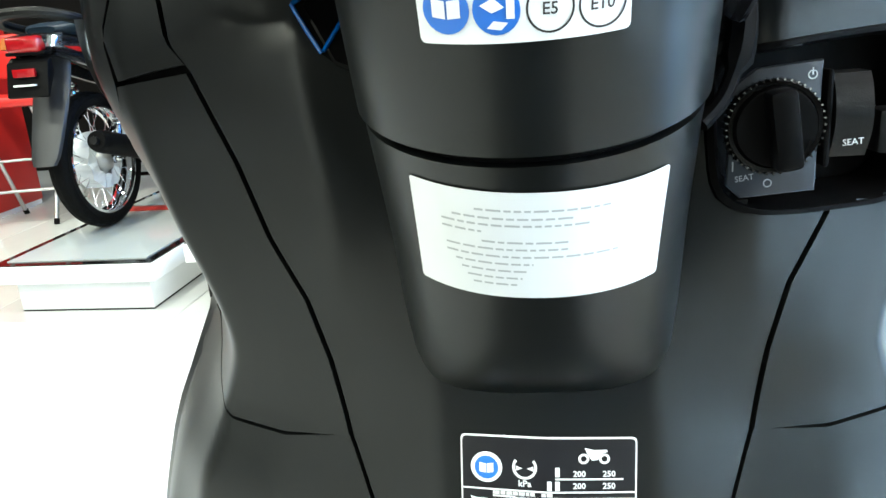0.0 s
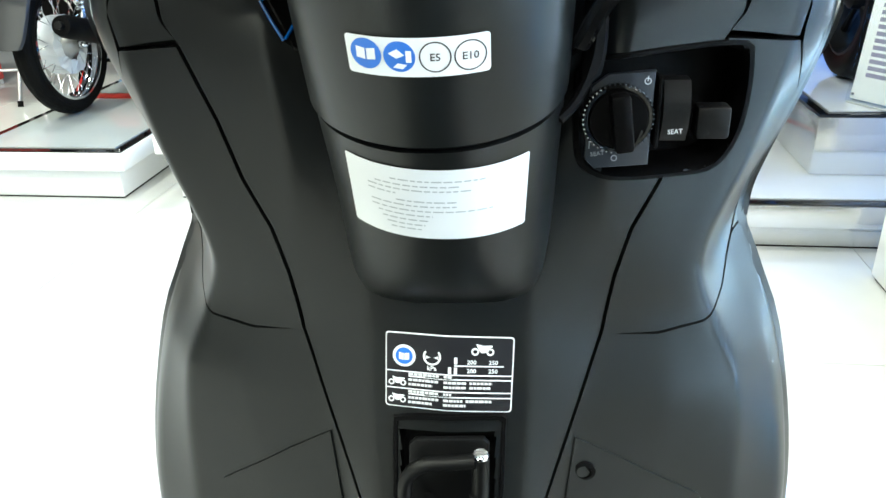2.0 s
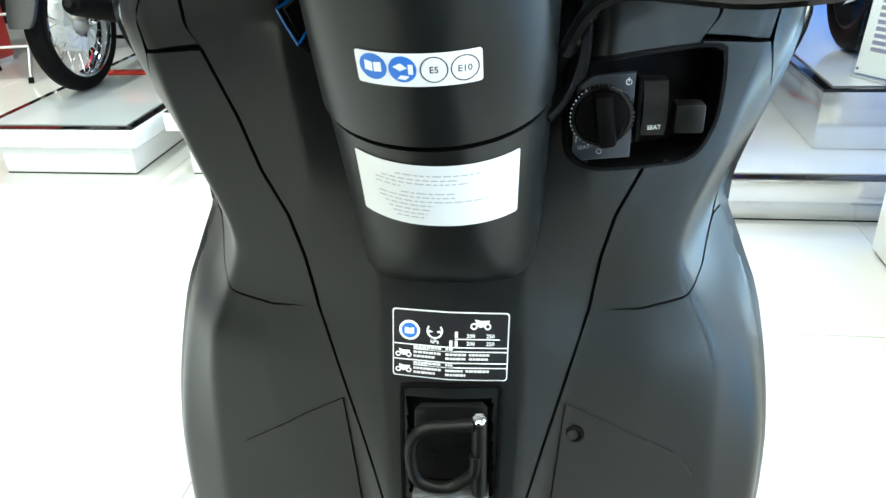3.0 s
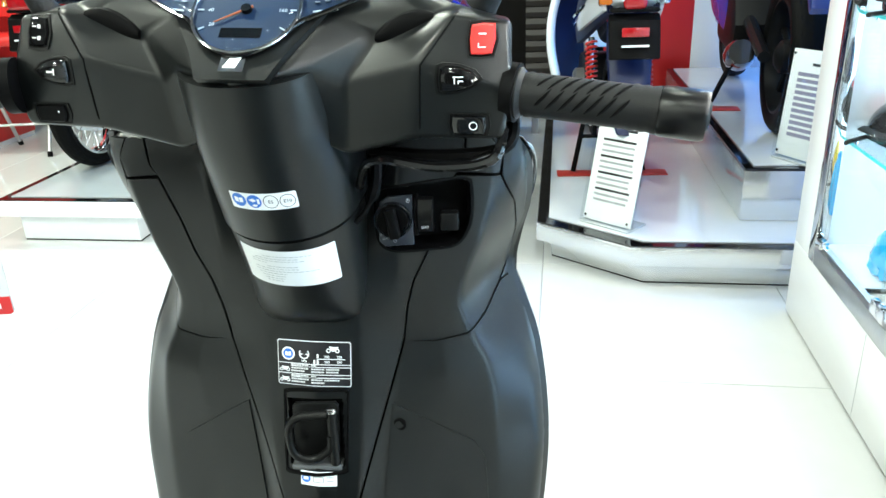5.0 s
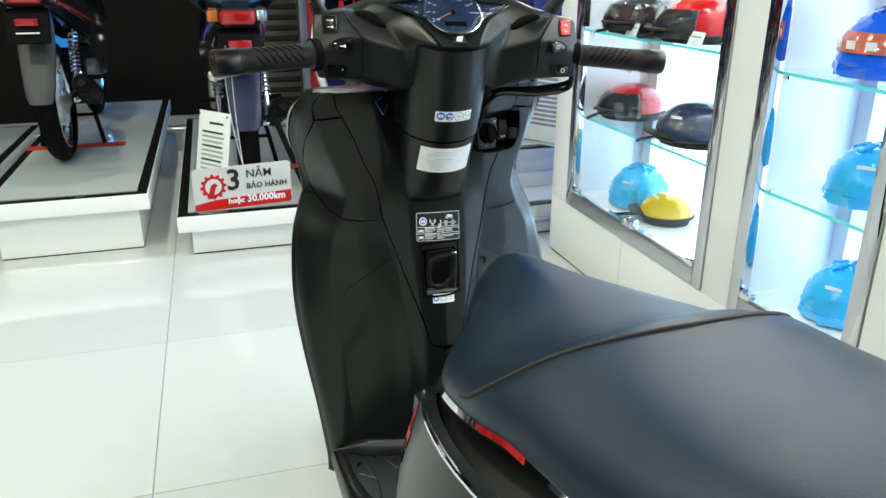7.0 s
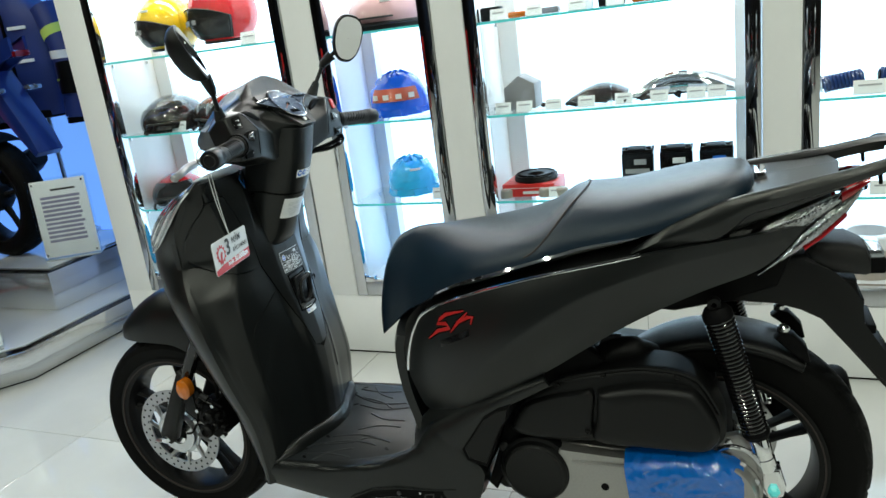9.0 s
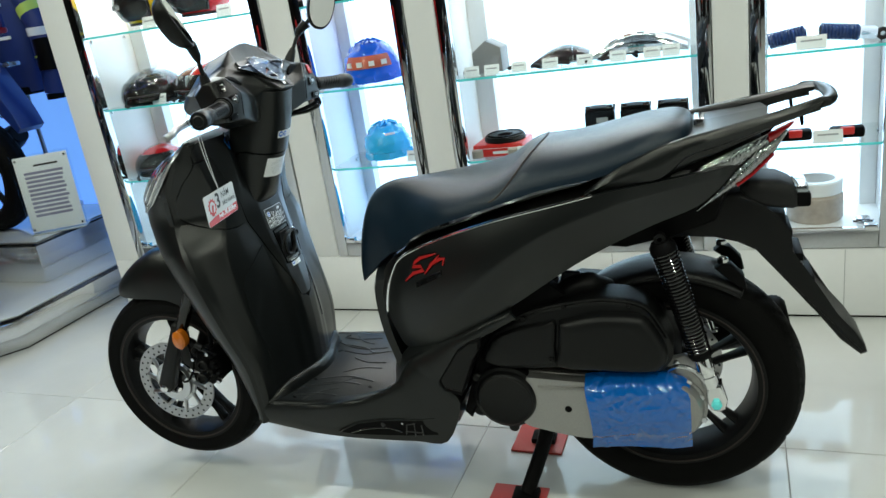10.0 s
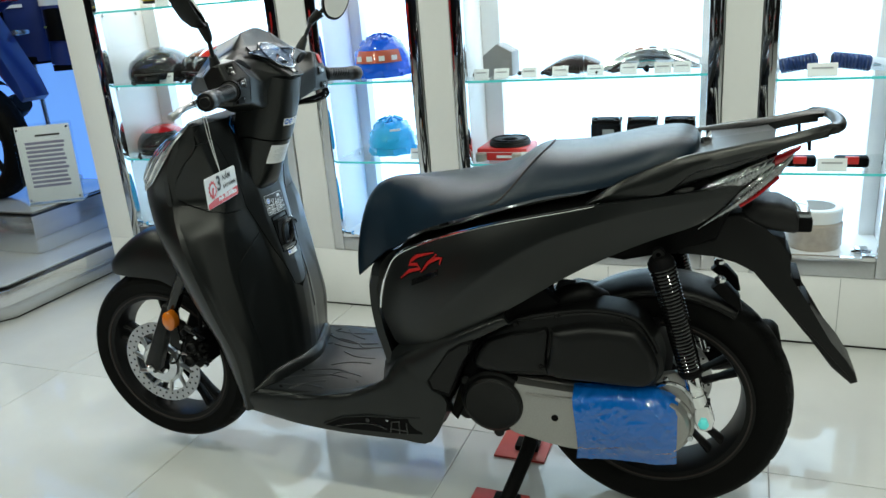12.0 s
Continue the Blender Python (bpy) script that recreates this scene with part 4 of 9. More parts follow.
# skirt of the floorboard, sweeping up at its rear to meet the side panel
SKIRT = [
    # mat edge, ridge and lower edge, each x, y, z
    ((0.196, 1.030, 0.2990), (0.2055, 1.036, 0.2935), (0.199, 1.054, 0.244)),
    ((0.194, 0.960, 0.2990), (0.2050, 0.975, 0.2955), (0.200, 0.960, 0.227)),
    ((0.191, 0.906, 0.2990), (0.2045, 0.915, 0.2970), (0.200, 0.897, 0.216)),
    ((0.168, 0.818, 0.2990), (0.2035, 0.800, 0.3090), (0.200, 0.800, 0.208)),
    ((0.135, 0.742, 0.2990), (0.2010, 0.710, 0.3340), (0.200, 0.705, 0.2065)),
    ((0.105, 0.705, 0.3050), (0.1980, 0.660, 0.3600), (0.200, 0.625, 0.210)),
    ((0.105, 0.695, 0.3400), (0.1930, 0.635, 0.3850), (0.200, 0.545, 0.217)),
    ((0.110, 0.685, 0.3700), (0.1880, 0.622, 0.4020), (0.200, 0.500, 0.322)),
    ((0.135, 0.660, 0.4000), (0.1830, 0.605, 0.4200), (0.198, 0.538, 0.372)),
    ((0.150, 0.600, 0.4600), (0.1800, 0.555, 0.4500), (0.198, 0.500, 0.436)),
    ((0.162, 0.530, 0.5000), (0.1840, 0.500, 0.4830), (0.199, 0.460, 0.474)),
    ((0.172, 0.450, 0.5350), (0.1880, 0.445, 0.5120), (0.197, 0.422, 0.491)),
    ((0.178, 0.360, 0.5620), (0.1890, 0.358, 0.5480), (0.190, 0.348, 0.530)),
]
for s in (-1, 1):
    rows = []
    for a, b, c in SKIRT:
        a, b, c = Vector(a), Vector(b), Vector(c)
        bulge = Vector((0.006, 0, 0))
        rows.append(resample(smooth_path([a, a.lerp(b, 0.6) + Vector((0, 0, -0.004)), b, b.lerp(c, 0.30) + bulge, b.lerp(c, 0.70) + bulge * 0.8, c], 5), 22))
    g = [smooth_path([r[i] for r in rows], 4) for i in range(22)]
    part("lower_side_cover", shell([[(s * p[0], p[1], p[2]) for p in row] for row in g], (-s * 0.010, 0, 0)), M_MATTE, scooter, "matte black skirt sweeping up from the floorboard", angle=50)

# ---------- floorboard ----------
fl = [(1.045, 0.252), (1.02, 0.296), (0.64, 0.296), (0.54, 0.300), (0.51, 0.30), (0.515, 0.262), (0.545, 0.226), (0.70, 0.215), (0.80, 0.216), (0.93, 0.231)]
part("floorboard", prism(fl, "x", -0.190, 0.190, 0.008, 3), M_MATTE, scooter, "black floorboard with side skirts")
mat_edge = [(-0.098, 0.700), (-0.135, 0.742), (-0.168, 0.818), (-0.191, 0.906), (-0.196, 1.00), (0.196, 1.00), (0.191, 0.906), (0.168, 0.818), (0.135, 0.742), (0.098, 0.700)]
part("foot_mat", prism(mat_edge, "z", 0.2955, 0.2985, 0.001), M_MAT, scooter, "ribbed black rubber floor mat")
for s in (-1, 1):
    for line in ([(0.179, 0.930), (0.140, 0.895), (0.120, 0.850)], [(0.150, 0.995), (0.107, 0.926), (0.090, 0.864), (0.100, 0.800)], [(0.079, 0.930), (0.061, 0.859), (0.072, 0.805)], [(0.041, 0.880), (0.016, 0.831), (0.015, 0.772)], [(0.118, 0.947), (0.096, 0.868), (0.070, 0.830), (0.084, 0.769)], [(0.160, 0.965), (0.150, 0.900), (0.158, 0.840)]):
        pth = smooth_path([(s * x, y, 0.2978) for x, y in line], 8)
        part("mat_rib", tube(pth, [0.0004] + [0.0030] * (len(pth) - 2) + [0.0004], 8), M_MAT, scooter)
    for x, y in ((0.135, 0.970), (0.079, 0.940), (0.110, 0.770), (0.170, 0.955)):
        part("mat_hole", put(lathe([(0.0001, 0.0), (0.0060, 0.0), (0.0072, -0.0012), (0.0060, -0.003)], 14, "z", (0, 0, 0)), Matrix.Translation((s * x, y, 0.2992)) @ pose(0, 0, 0, 0, 0, s * 35) @ Matrix.Diagonal((0.55, 1.15, 1, 1))), M_BLACK, scooter)
# lip where the leg shield meets the floor
lip = []
for i in range(41):
    x = -0.203 + 0.406 * i / 40
    y0 = shield_y(x, 0.31)
    k = 0.15 + 0.85 * ease((0.205 - abs(x)) / 0.06)
    lip.append([(x, y0 + a * k, 0.299 + h * k) for a, h in ((0.008, 0.026), (-0.006, 0.026), (-0.013, 0.021), (-0.018, 0.012), (-0.021, 0.0), (0.008, 0.0))])
part("shield_foot", loft(lip, True, True), M_MATTE, scooter, "raised lip where the shield meets the floorboard")

M_TAILCLEAR = mat("faceted_clear_lens", (0.30, 0.31, 0.32), 0.10, 1.0, coat=0.8, bump=1.0, bump_scale=160, grain=0.8, grain_scale=150)

# ---------- wheels ----------
def tyre_bm(r, w, rim_r, n=200, blocks=38):
    """Tyre about the x axis with slanted grooves cut into the tread."""
    prof = [(rim_r - 0.004, -0.36), (rim_r + 0.006, -0.43), (rim_r + 0.02, -0.47), (0.45 * rim_r + 0.55 * r, -0.50), (r - 0.030, -0.485), (r - 0.017, -0.42), (r - 0.008, -0.31), (r - 0.003, -0.18), (r, 0.0)]
    prof = prof + [(a, -b) for a, b in prof[-2::-1]]
    # finer steps over the tread
    fine = []
    for (r0, x0), (r1, x1) in zip(prof, prof[1:]):
        m = 3 if r0 > r - 0.035 and r1 > r - 0.035 else 1
        for k in range(m):
            fine.append((r0 + (r1 - r0) * k / m, x0 + (x1 - x0) * k / m))
    fine.append(prof[-1])
    rings = []
    for rr, xx in fine:
        ring = []
        for k in range(n):
            a = 2 * math.pi * k / n
            q = rr
            if rr > r - 0.022:
                u = (a * blocks / (2 * math.pi) + (2.2 * abs(xx) if xx > 0 else 2.2 * abs(xx) + 0.5)) % 1.0
                if u < 0.16 and 0.06 < abs(xx) < 0.42:
                    q -= 0.0045
            ring.append((xx * w, q * math.cos(a), q * math.sin(a)))
        rings.append(ring)
    return loft(rings, True, False)


def scooter_wheel(name, y, z, r, w, rim_r, disc_x, spin):
    m = Matrix.Translation((0, y, z))
    rim_prof = [(rim_r, -0.40 * w), (rim_r + 0.004, -0.43 * w), (rim_r - 0.004, -0.44 * w), (rim_r - 0.016, -0.40 * w), (rim_r - 0.022, -0.25 * w), (rim_r - 0.024, 0.25 * w), (rim_r - 0.016, 0.40 * w), (rim_r - 0.004, 0.44 * w), (rim_r + 0.004, 0.43 * w), (rim_r, 0.40 * w), (rim_r - 0.008, 0.2 * w), (rim_r - 0.008, -0.2 * w)]
    wheel = part(name, put(lathe(rim_prof, 72, "x", closed=True), m), M_DARKALLOY, scooter, "black cast alloy wheel with five double spokes")
    part("tyre", put(tyre_bm(r, w, rim_r), m), M_RUBBER, wheel, "black road tyre with slanted tread grooves")
    part("rim_stripe", put(lathe([(rim_r - 0.006, -0.445 * w - 0.001), (rim_r - 0.003, -0.448 * w - 0.001), (rim_r - 0.003, -0.43 * w), (rim_r - 0.006, -0.43 * w)], 72, "x", closed=True), m), M_PIPING, wheel, "thin dark red pinstripe on the rim")
    part("hub", put(lathe([(0.012, -0.045), (0.034, -0.045), (0.040, -0.03), (0.040, 0.03), (0.034, 0.045), (0.012, 0.045)], 28, "x"), m), M_DARKALLOY, wheel)
    for k in range(5):
        for d in (-0.10, 0.10):
            a = spin + 2 * math.pi * k / 5
            ro, ri = rim_r - 0.018, 0.036
            p0 = (ri * math.cos(a + d * 2.6), ri * math.sin(a + d * 2.6))
            p1 = (ro * math.cos(a + d * 1.05), ro * math.sin(a + d * 1.05))
            nx, ny = -(p1[1] - p0[1]), p1[0] - p0[0]
            L = math.hypot(nx, ny)
            nx, ny = nx / L, ny / L
            rings = []
            for t, hw, hx in ((0, 0.0085, 0.019), (0.3, 0.0066, 0.016), (0.7, 0.0066, 0.015), (1, 0.010, 0.020)):
                cx, cy = p0[0] + (p1[0] - p0[0]) * t, p0[1] + (p1[1] - p0[1]) * t
                ring = []
                for q in range(10):
                    b = 2 * math.pi * q / 10
                    ring.append((hx * math.cos(b), cx + nx * hw * math.sin(b), cy + ny * hw * math.sin(b)))
                rings.append(ring)
            part("spoke", put(loft(rings), m), M_DARKALLOY, wheel)
    # valve stem
    part("valve", put(tube([(0, 0.3 * rim_r, -rim_r * 0.88), (0, 0.26 * rim_r, -rim_r * 0.72)], 0.0045, 8), m), M_BLACK, wheel)
    if disc_x is not None:
        bm = lathe([(0.088, disc_x - 0.002), (0.119, disc_x - 0.002), (0.119, disc_x + 0.002), (0.088, disc_x + 0.002)], 72, "x", closed=True)
        disc = part("brake_disc", put(bm, m), M_DISC, wheel, "drilled steel brake disc")
        for k in range(30):
            for rr in (0.096, 0.111):
                a = 2 * math.pi * (k + (0.5 if rr > 0.1 else 0)) / 30
                part("disc_hole", put(lathe([(0.0001, disc_x - 0.0023), (0.0033, disc_x - 0.0023), (0.0033, disc_x - 0.0015), (0.0001, disc_x - 0.0015)], 8, "x", (0, rr * math.cos(a), rr * math.sin(a))), m), M_BLACK, disc)
        for k in range(10):
            a = 2 * math.pi * k / 10
            p = [(disc_x, 0.055 * math.cos(a), 0.055 * math.sin(a)), (disc_x, 0.093 * math.cos(a + 0.25), 0.093 * math.sin(a + 0.25))]
            part("disc_arm", put(tube(p, 0.0055, 8), m), M_DISC, disc)
        part("disc_carrier", put(lathe([(0.040, disc_x - 0.004), (0.062, disc_x - 0.004), (0.062, disc_x + 0.004), (0.040, disc_x + 0.004)], 40, "x", closed=True), m), M_BRUSHED, disc)
        part("sensor_ring", put(lathe([(0.030, disc_x - 0.012), (0.052, disc_x - 0.012), (0.052, disc_x - 0.009), (0.030, disc_x - 0.009)], 40, "x", closed=True), m), M_STEEL, disc)
    return wheel


before_front = set(bpy.data.objects)
FA, RA = (1.410, 0.273), (0.050, 0.290)
FRONT_WHEEL = scooter_wheel("front_wheel", FA[0], FA[1], 0.257, 0.106, 0.195, -0.062, 0.35)
REAR = scooter_wheel("rear_wheel", RA[0], RA[1], 0.288, 0.130, 0.204, 0.07, 0.15)

# fork legs, caliper and fender
for s in (-1, 1):
    leg = part("fork_leg", tube([(s * 0.078, 1.245, 0.60), (s * 0.078, 1.30, 0.50), (s * 0.078, 1.335, 0.435)], 0.017, 16), M_GLOSSBLACK, scooter, "black telescopic fork leg")
    low = prism([(1.325, 0.445), (1.352, 0.455), (1.452, 0.275), (1.446, 0.252), (1.424, 0.246), (1.408, 0.258)], "x", s * 0.066, s * 0.094, 0.007, 3)
    part("fork_slider", low, M_PLASTIC, leg, "matte black fork slider")
    part("axle_nut", lathe([(0.004, 0), (0.011, 0), (0.011, 0.008), (0.007, 0.013), (0.001, 0.013)], 12, "x", (s * 0.094, 1.428, 0.266)) if s > 0 else lathe([(0.004, 0), (0.011, 0), (0.011, -0.008), (0.007, -0.013), (0.001, -0.013)], 12, "x", (-0.094, 1.428, 0.266)), M_CHROME, leg)
    refl = lathe([(0.001, 0), (0.020, 0), (0.020, s * 0.019), (0.015, s * 0.024), (0.001, s * 0.026)], 24, "x", (0, 0, 0))
    put(refl, Matrix.Translation((s * 0.094, 1.325, 0.418)) @ Matrix.Diagonal((1, 0.95, 1.3, 1)))
    part("side_reflector", refl, M_AMBER, leg, "oval amber reflector")
cal = part("brake_caliper", prism([(1.232, 0.300), (1.228, 0.352), (1.246, 0.384), (1.292, 0.378), (1.306, 0.345), (1.300, 0.298), (1.268, 0.280)], "x", -0.100, -0.045, 0.008, 3), M_BLACK, scooter, "black front brake caliper")
part("caliper_bridge", prism([(1.240, 0.318), (1.238, 0.350), (1.262, 0.366), (1.284, 0.352), (1.282, 0.312)], "x", -0.114, -0.100, 0.004), M_DARKALLOY, cal)
for y, z, r in ((1.262, 0.352, 0.015), (1.275, 0.312, 0.016), (1.246, 0.330, 0.010)):
    part("caliper_piston", lathe([(0.001, 0), (r, 0), (r, -0.014), (r * 0.7, -0.018), (r * 0.65, -0.012), (0.001, -0.012)], 18, "x", (-0.110, y, z)), M_DARKALLOY, cal)
for y, z in ((1.298, 0.362), (1.236, 0.298), (1.290, 0.300), (1.250, 0.378), (1.310, 0.332)):
    part("caliper_bolt", lathe([(0.001, 0), (0.005, 0), (0.005, -0.012), (0.001, -0.012)], 8, "x", (-0.102, y, z)), M_STEEL, cal)
for k in range(5):
    part("caliper_fin", box(-0.112, -0.098, 1.222 + 0.004 * k, 1.234 + 0.004 * k, 0.306 + 0.015 * k, 0.312 + 0.015 * k, 0.001), M_DARKALLOY, cal)
part("caliper_bracket", prism([(1.30, 0.30), (1.305, 0.40), (1.345, 0.42), (1.36, 0.34)], "x", -0.085, -0.07, 0.003), M_DARKALLOY, cal)
part("guide_pin", tube([(-0.108, 1.225, 0.372), (-0.108, 1.270, 0.398)], 0.006, 10), M_GLOSSBLACK, cal)
part("pin_boot", tube([(-0.108, 1.262, 0.394), (-0.108, 1.280, 0.404)], [0.009, 0.007], 10), M_GRIP, cal)
part("banjo_joint", lathe([(0.001, 0), (0.008, 0), (0.008, -0.010), (0.004, -0.016), (0.001, -0.016)], 12, "x", (-0.102, 1.288, 0.388)), M_DARKALLOY, cal)
part("sensor_wire", tube(smooth_path([(-0.095, 1.36, 0.285), (-0.105, 1.33, 0.30), (-0.105, 1.305, 0.345), (-0.098, 1.312, 0.40)], 5), 0.0032, 8), M_BLACK, cal)
part("brake_hose", tube(smooth_path([(-0.075, 1.26, 0.37), (-0.085, 1.245, 0.45), (-0.07, 1.26, 0.55), (-0.04, 1.25, 0.62)], 6), 0.005, 8), M_BLACK, scooter, "black rubber brake hose")
rings = []
for k in range(25):
    y = 1.560 - 0.31 * k / 24
    zt, zl, hw = lerp_table([(1.25, 0.655, 0.50, 0.062), (1.30, 0.672, 0.515, 0.064), (1.353, 0.674, 0.540, 0.065), (1.411, 0.663, 0.545, 0.064), (1.477, 0.627, 0.545, 0.057), (1.53, 0.585, 0.546, 0.040), (1.56, 0.553, 0.548, 0.010)], y)
    ring = []
    for q in range(17):
        b = -1 + 2 * q / 16
        sx = math.copysign(abs(math.sin(b * math.pi / 2)) ** 0.8, b)
        ring.append((hw * sx, y, zl + (zt - zl) * max(0.0, math.cos(b * math.pi / 2)) ** 0.75))
    rings.append(ring)
fender = part("front_fender", shell(rings, (0, 0, -0.006)), M_MATTE, scooter, "matte black front fender")

# the front wheel, fork and fender are shifted to fit the camera's view
for ob in [o for o in bpy.data.objects if o not in before_front and o.type == "MESH" and o is not REAR and o.parent is not REAR]:
    if ob.parent is None or ob.parent.parent is not REAR:
        if ob.name.startswith("front_fender"):
            off = (-0.030, -0.028, 0)
        elif ob is FRONT_WHEEL or ob.parent is FRONT_WHEEL or (ob.parent and ob.parent.parent is FRONT_WHEEL):
            off = (-0.038, -0.042, 0.020)
        else:
            off = (-0.052, -0.060, 0.034)
        ob.data.transform(Matrix.Translation(off))

# ---------- engine, drive case and rear suspension ----------
part("engine_block", prism([(0.50, 0.25), (0.50, 0.33), (0.44, 0.45), (0.25, 0.52), (0.05, 0.50), (0.02, 0.36), (0.10, 0.24), (0.40, 0.20)], "x", -0.10, 0.12, 0.015), M_DARKALLOY, scooter, "dark cast engine block")
CASE = [(0.362, 0.374, 0), (0.217, 0.364, 0), (0.101, 0.366, 0), (0.036, 0.367, 0), (-0.010, 0.343, 0), (-0.032, 0.300, 0), (-0.025, 0.258, 0), (0.004, 0.230, 0), (0.09, 0.214, 0), (0.232, 0.211, 0), (0.33, 0.228, 0), (0.385, 0.250, 0), (0.385, 0.330, 0), (0.362, 0.374, 0)]
case_pts = [(p.x, p.y) for p in smooth_path(CASE, 5)[:-1]]


def case_ring(x, k, cy=0.16, cz=0.292):
    return [(x, cy + (y - cy) * k, cz + (z - cz) * k) for y, z in case_pts]


case = part("drive_case", loft([case_ring(-0.09, 1.0), case_ring(-0.138, 1.0), case_ring(-0.141, 0.995), case_ring(-0.143, 0.965), case_ring(-0.150, 0.955), case_ring(-0.162, 0.945), case_ring(-0.167, 0.925), case_ring(-0.168, 0.80)]), M_ALLOY, scooter, "long silver cast belt drive case", angle=28)
part("case_recess", lathe([(0.001, -0.1692), (0.008, -0.1692), (0.008, -0.166), (0.001, -0.166)], 16, "x", (0, 0.262, 0.291)), M_BLACK, case)
part("case_bulge", lathe([(0.062, -0.164), (0.060, -0.174), (0.053, -0.181), (0.030, -0.184), (0.001, -0.185)], 40, "x", (0, 0.085, 0.296)), M_ALLOY, case)
part("case_ridge", tube(smooth_path([(-0.168, 0.325, 0.345), (-0.170, 0.20, 0.344), (-0.170, 0.10, 0.350), (-0.169, 0.045, 0.343)], 5), 0.004, 8), M_ALLOY, case)
for yy, zz in ((0.004, 0.352), (-0.020, 0.318), (-0.024, 0.262), (0.04, 0.222), (0.17, 0.216), (0.30, 0.226), (0.12, 0.362)):
    part("case_bolt", lathe([(0.001, 0), (0.0065, 0), (0.0065, -0.006), (0.001, -0.007)], 6, "x", (-0.142, yy, zz)), M_STEEL, case)
cover = part("clutch_cover", lathe([(0.079, -0.10), (0.079, -0.158), (0.077, -0.163), (0.070, -0.166), (0.066, -0.176), (0.061, -0.179), (0.057, -0.177), (0.052, -0.175), (0.001, -0.174)], 56, "x", (0, 0.402, 0.313)), M_PLASTIC, scooter, "round black plastic cover at the front of the drive case")
for a in (35, 150, 265):
    part("cover_lug", lathe([(0.001, -0.12), (0.012, -0.12), (0.012, -0.160), (0.008, -0.163), (0.001, -0.163)], 14, "x", (0, 0.402 + 0.081 * math.cos(radians(a)), 0.313 + 0.081 * math.sin(radians(a)))), M_PLASTIC, cover)
part("cover_bolt", lathe([(0.001, 0), (0.017, 0), (0.017, -0.006), (0.012, -0.010), (0.001, -0.010)], 18, "x", (-0.13, 0.478, 0.262)), M_DARKALLOY, cover, "small flanged bolt")
part("pivot_bush", lathe([(0.022, 0), (0.022, -0.03), (0.018, -0.033), (0.001, -0.033)], 20, "x", (-0.10, 0.478, 0.262)), M_BLACK, cover)

# crumpled blue film over the rear of the case: taut over the bulge, folded along its top, a loose flap below
g = []
NU, NV = 64, 52
for j in range(NV):
    v = j / (NV - 1)
    row = []
    for i in range(NU):
        u = i / (NU - 1)
        top = 0.372 + 0.012 * math.sin(math.pi * u) - 0.016 * max(0.0, u - 0.8) / 0.2
        low = 0.190 + 0.012 * math.sin(2.6 * u) - 0.004 * u
        y = 0.215 - 0.213 * u + 0.005 * math.sin(5 * v + 1.5) * (1 - u)
        z = top + (low - top) * v
        bulge = lerp_table([(0.0, 0.146), (0.05, 0.166), (0.14, 0.183), (0.32, 0.190), (0.55, 0.190), (0.74, 0.182), (0.86, 0.170), (1.0, 0.162)], v)[0]
        bulge -= 0.022 * max(0.0, (u - 0.72) / 0.28) ** 2
        fan = math.atan2(v + 0.25, u - 0.45) * 5
        fold = 0.0085 * (0.5 - abs(noise.noise((fan, v * 1.2, 0.3)))) * max(0.15, 1.0 - 1.1 * v)
        crease = 0.0050 * (0.4 - abs(noise.noise((u * 6 + v * 9, v * 6 - u * 4, 4.1)))) + 0.0030 * abs(noise.noise((u * 15 - v * 5, v * 13 + u * 4, 2.0)))
        row.append((-bulge - fold - crease, y, z))
    g.append(row)
film_bm = shell(g, (0.002, 0, 0))
bmesh.ops.triangulate(film_bm, faces=film_bm.faces)
part("protective_film", film_bm, M_FILMBLUE, scooter, "crinkled blue protective film taped over the drive case", angle=24)

# air cleaner box: a flanged shell with a proud rear lid and a lower front lid
def plate_loft(outline, levels, steps=5):
    o = [(p.x, p.y) for p in smooth_path([(*q, 0) for q in outline + outline[:1]], steps)[:-1]]
    cy, cz = sum(q[0] for q in o) / len(o), sum(q[1] for q in o) / len(o)
    return loft([[(x, cy + (y - cy) * k, cz + (z - cz) * k) for y, z in o] for x, k in levels])


AIR = [(0.434, 0.450), (0.411, 0.482), (0.370, 0.507), (0.322, 0.531), (0.246, 0.548), (0.173, 0.558), (0.102, 0.549), (0.071, 0.527), (0.040, 0.470), (0.031, 0.430), (0.043, 0.402), (0.074, 0.386), (0.258, 0.392), (0.340, 0.388), (0.409, 0.390), (0.449, 0.408)]
air = part("air_cleaner", plate_loft(AIR, [(-0.085, 1.0), (-0.150, 1.0), (-0.160, 0.995), (-0.164, 0.975), (-0.167, 0.94), (-0.170, 0.86)]), M_PLASTIC, scooter, "black plastic air cleaner box")
part("rear_lid", plate_loft([(0.262, 0.512), (0.185, 0.529), (0.108, 0.528), (0.078, 0.514), (0.050, 0.466), (0.042, 0.432), (0.052, 0.410), (0.078, 0.398), (0.180, 0.400), (0.272, 0.407), (0.268, 0.448)], [(-0.160, 1.0), (-0.178, 1.0), (-0.188, 0.975), (-0.194, 0.93), (-0.198, 0.82), (-0.199, 0.6)]), M_PLASTIC, air, "smooth domed black lid")
part("front_lid", plate_loft([(0.428, 0.447), (0.404, 0.474), (0.358, 0.493), (0.300, 0.506), (0.270, 0.508), (0.275, 0.448), (0.280, 0.412), (0.332, 0.404), (0.400, 0.402), (0.436, 0.416)], [(-0.160, 1.0), (-0.172, 1.0), (-0.180, 0.965), (-0.183, 0.90), (-0.184, 0.7)]), M_PLASTIC, air)
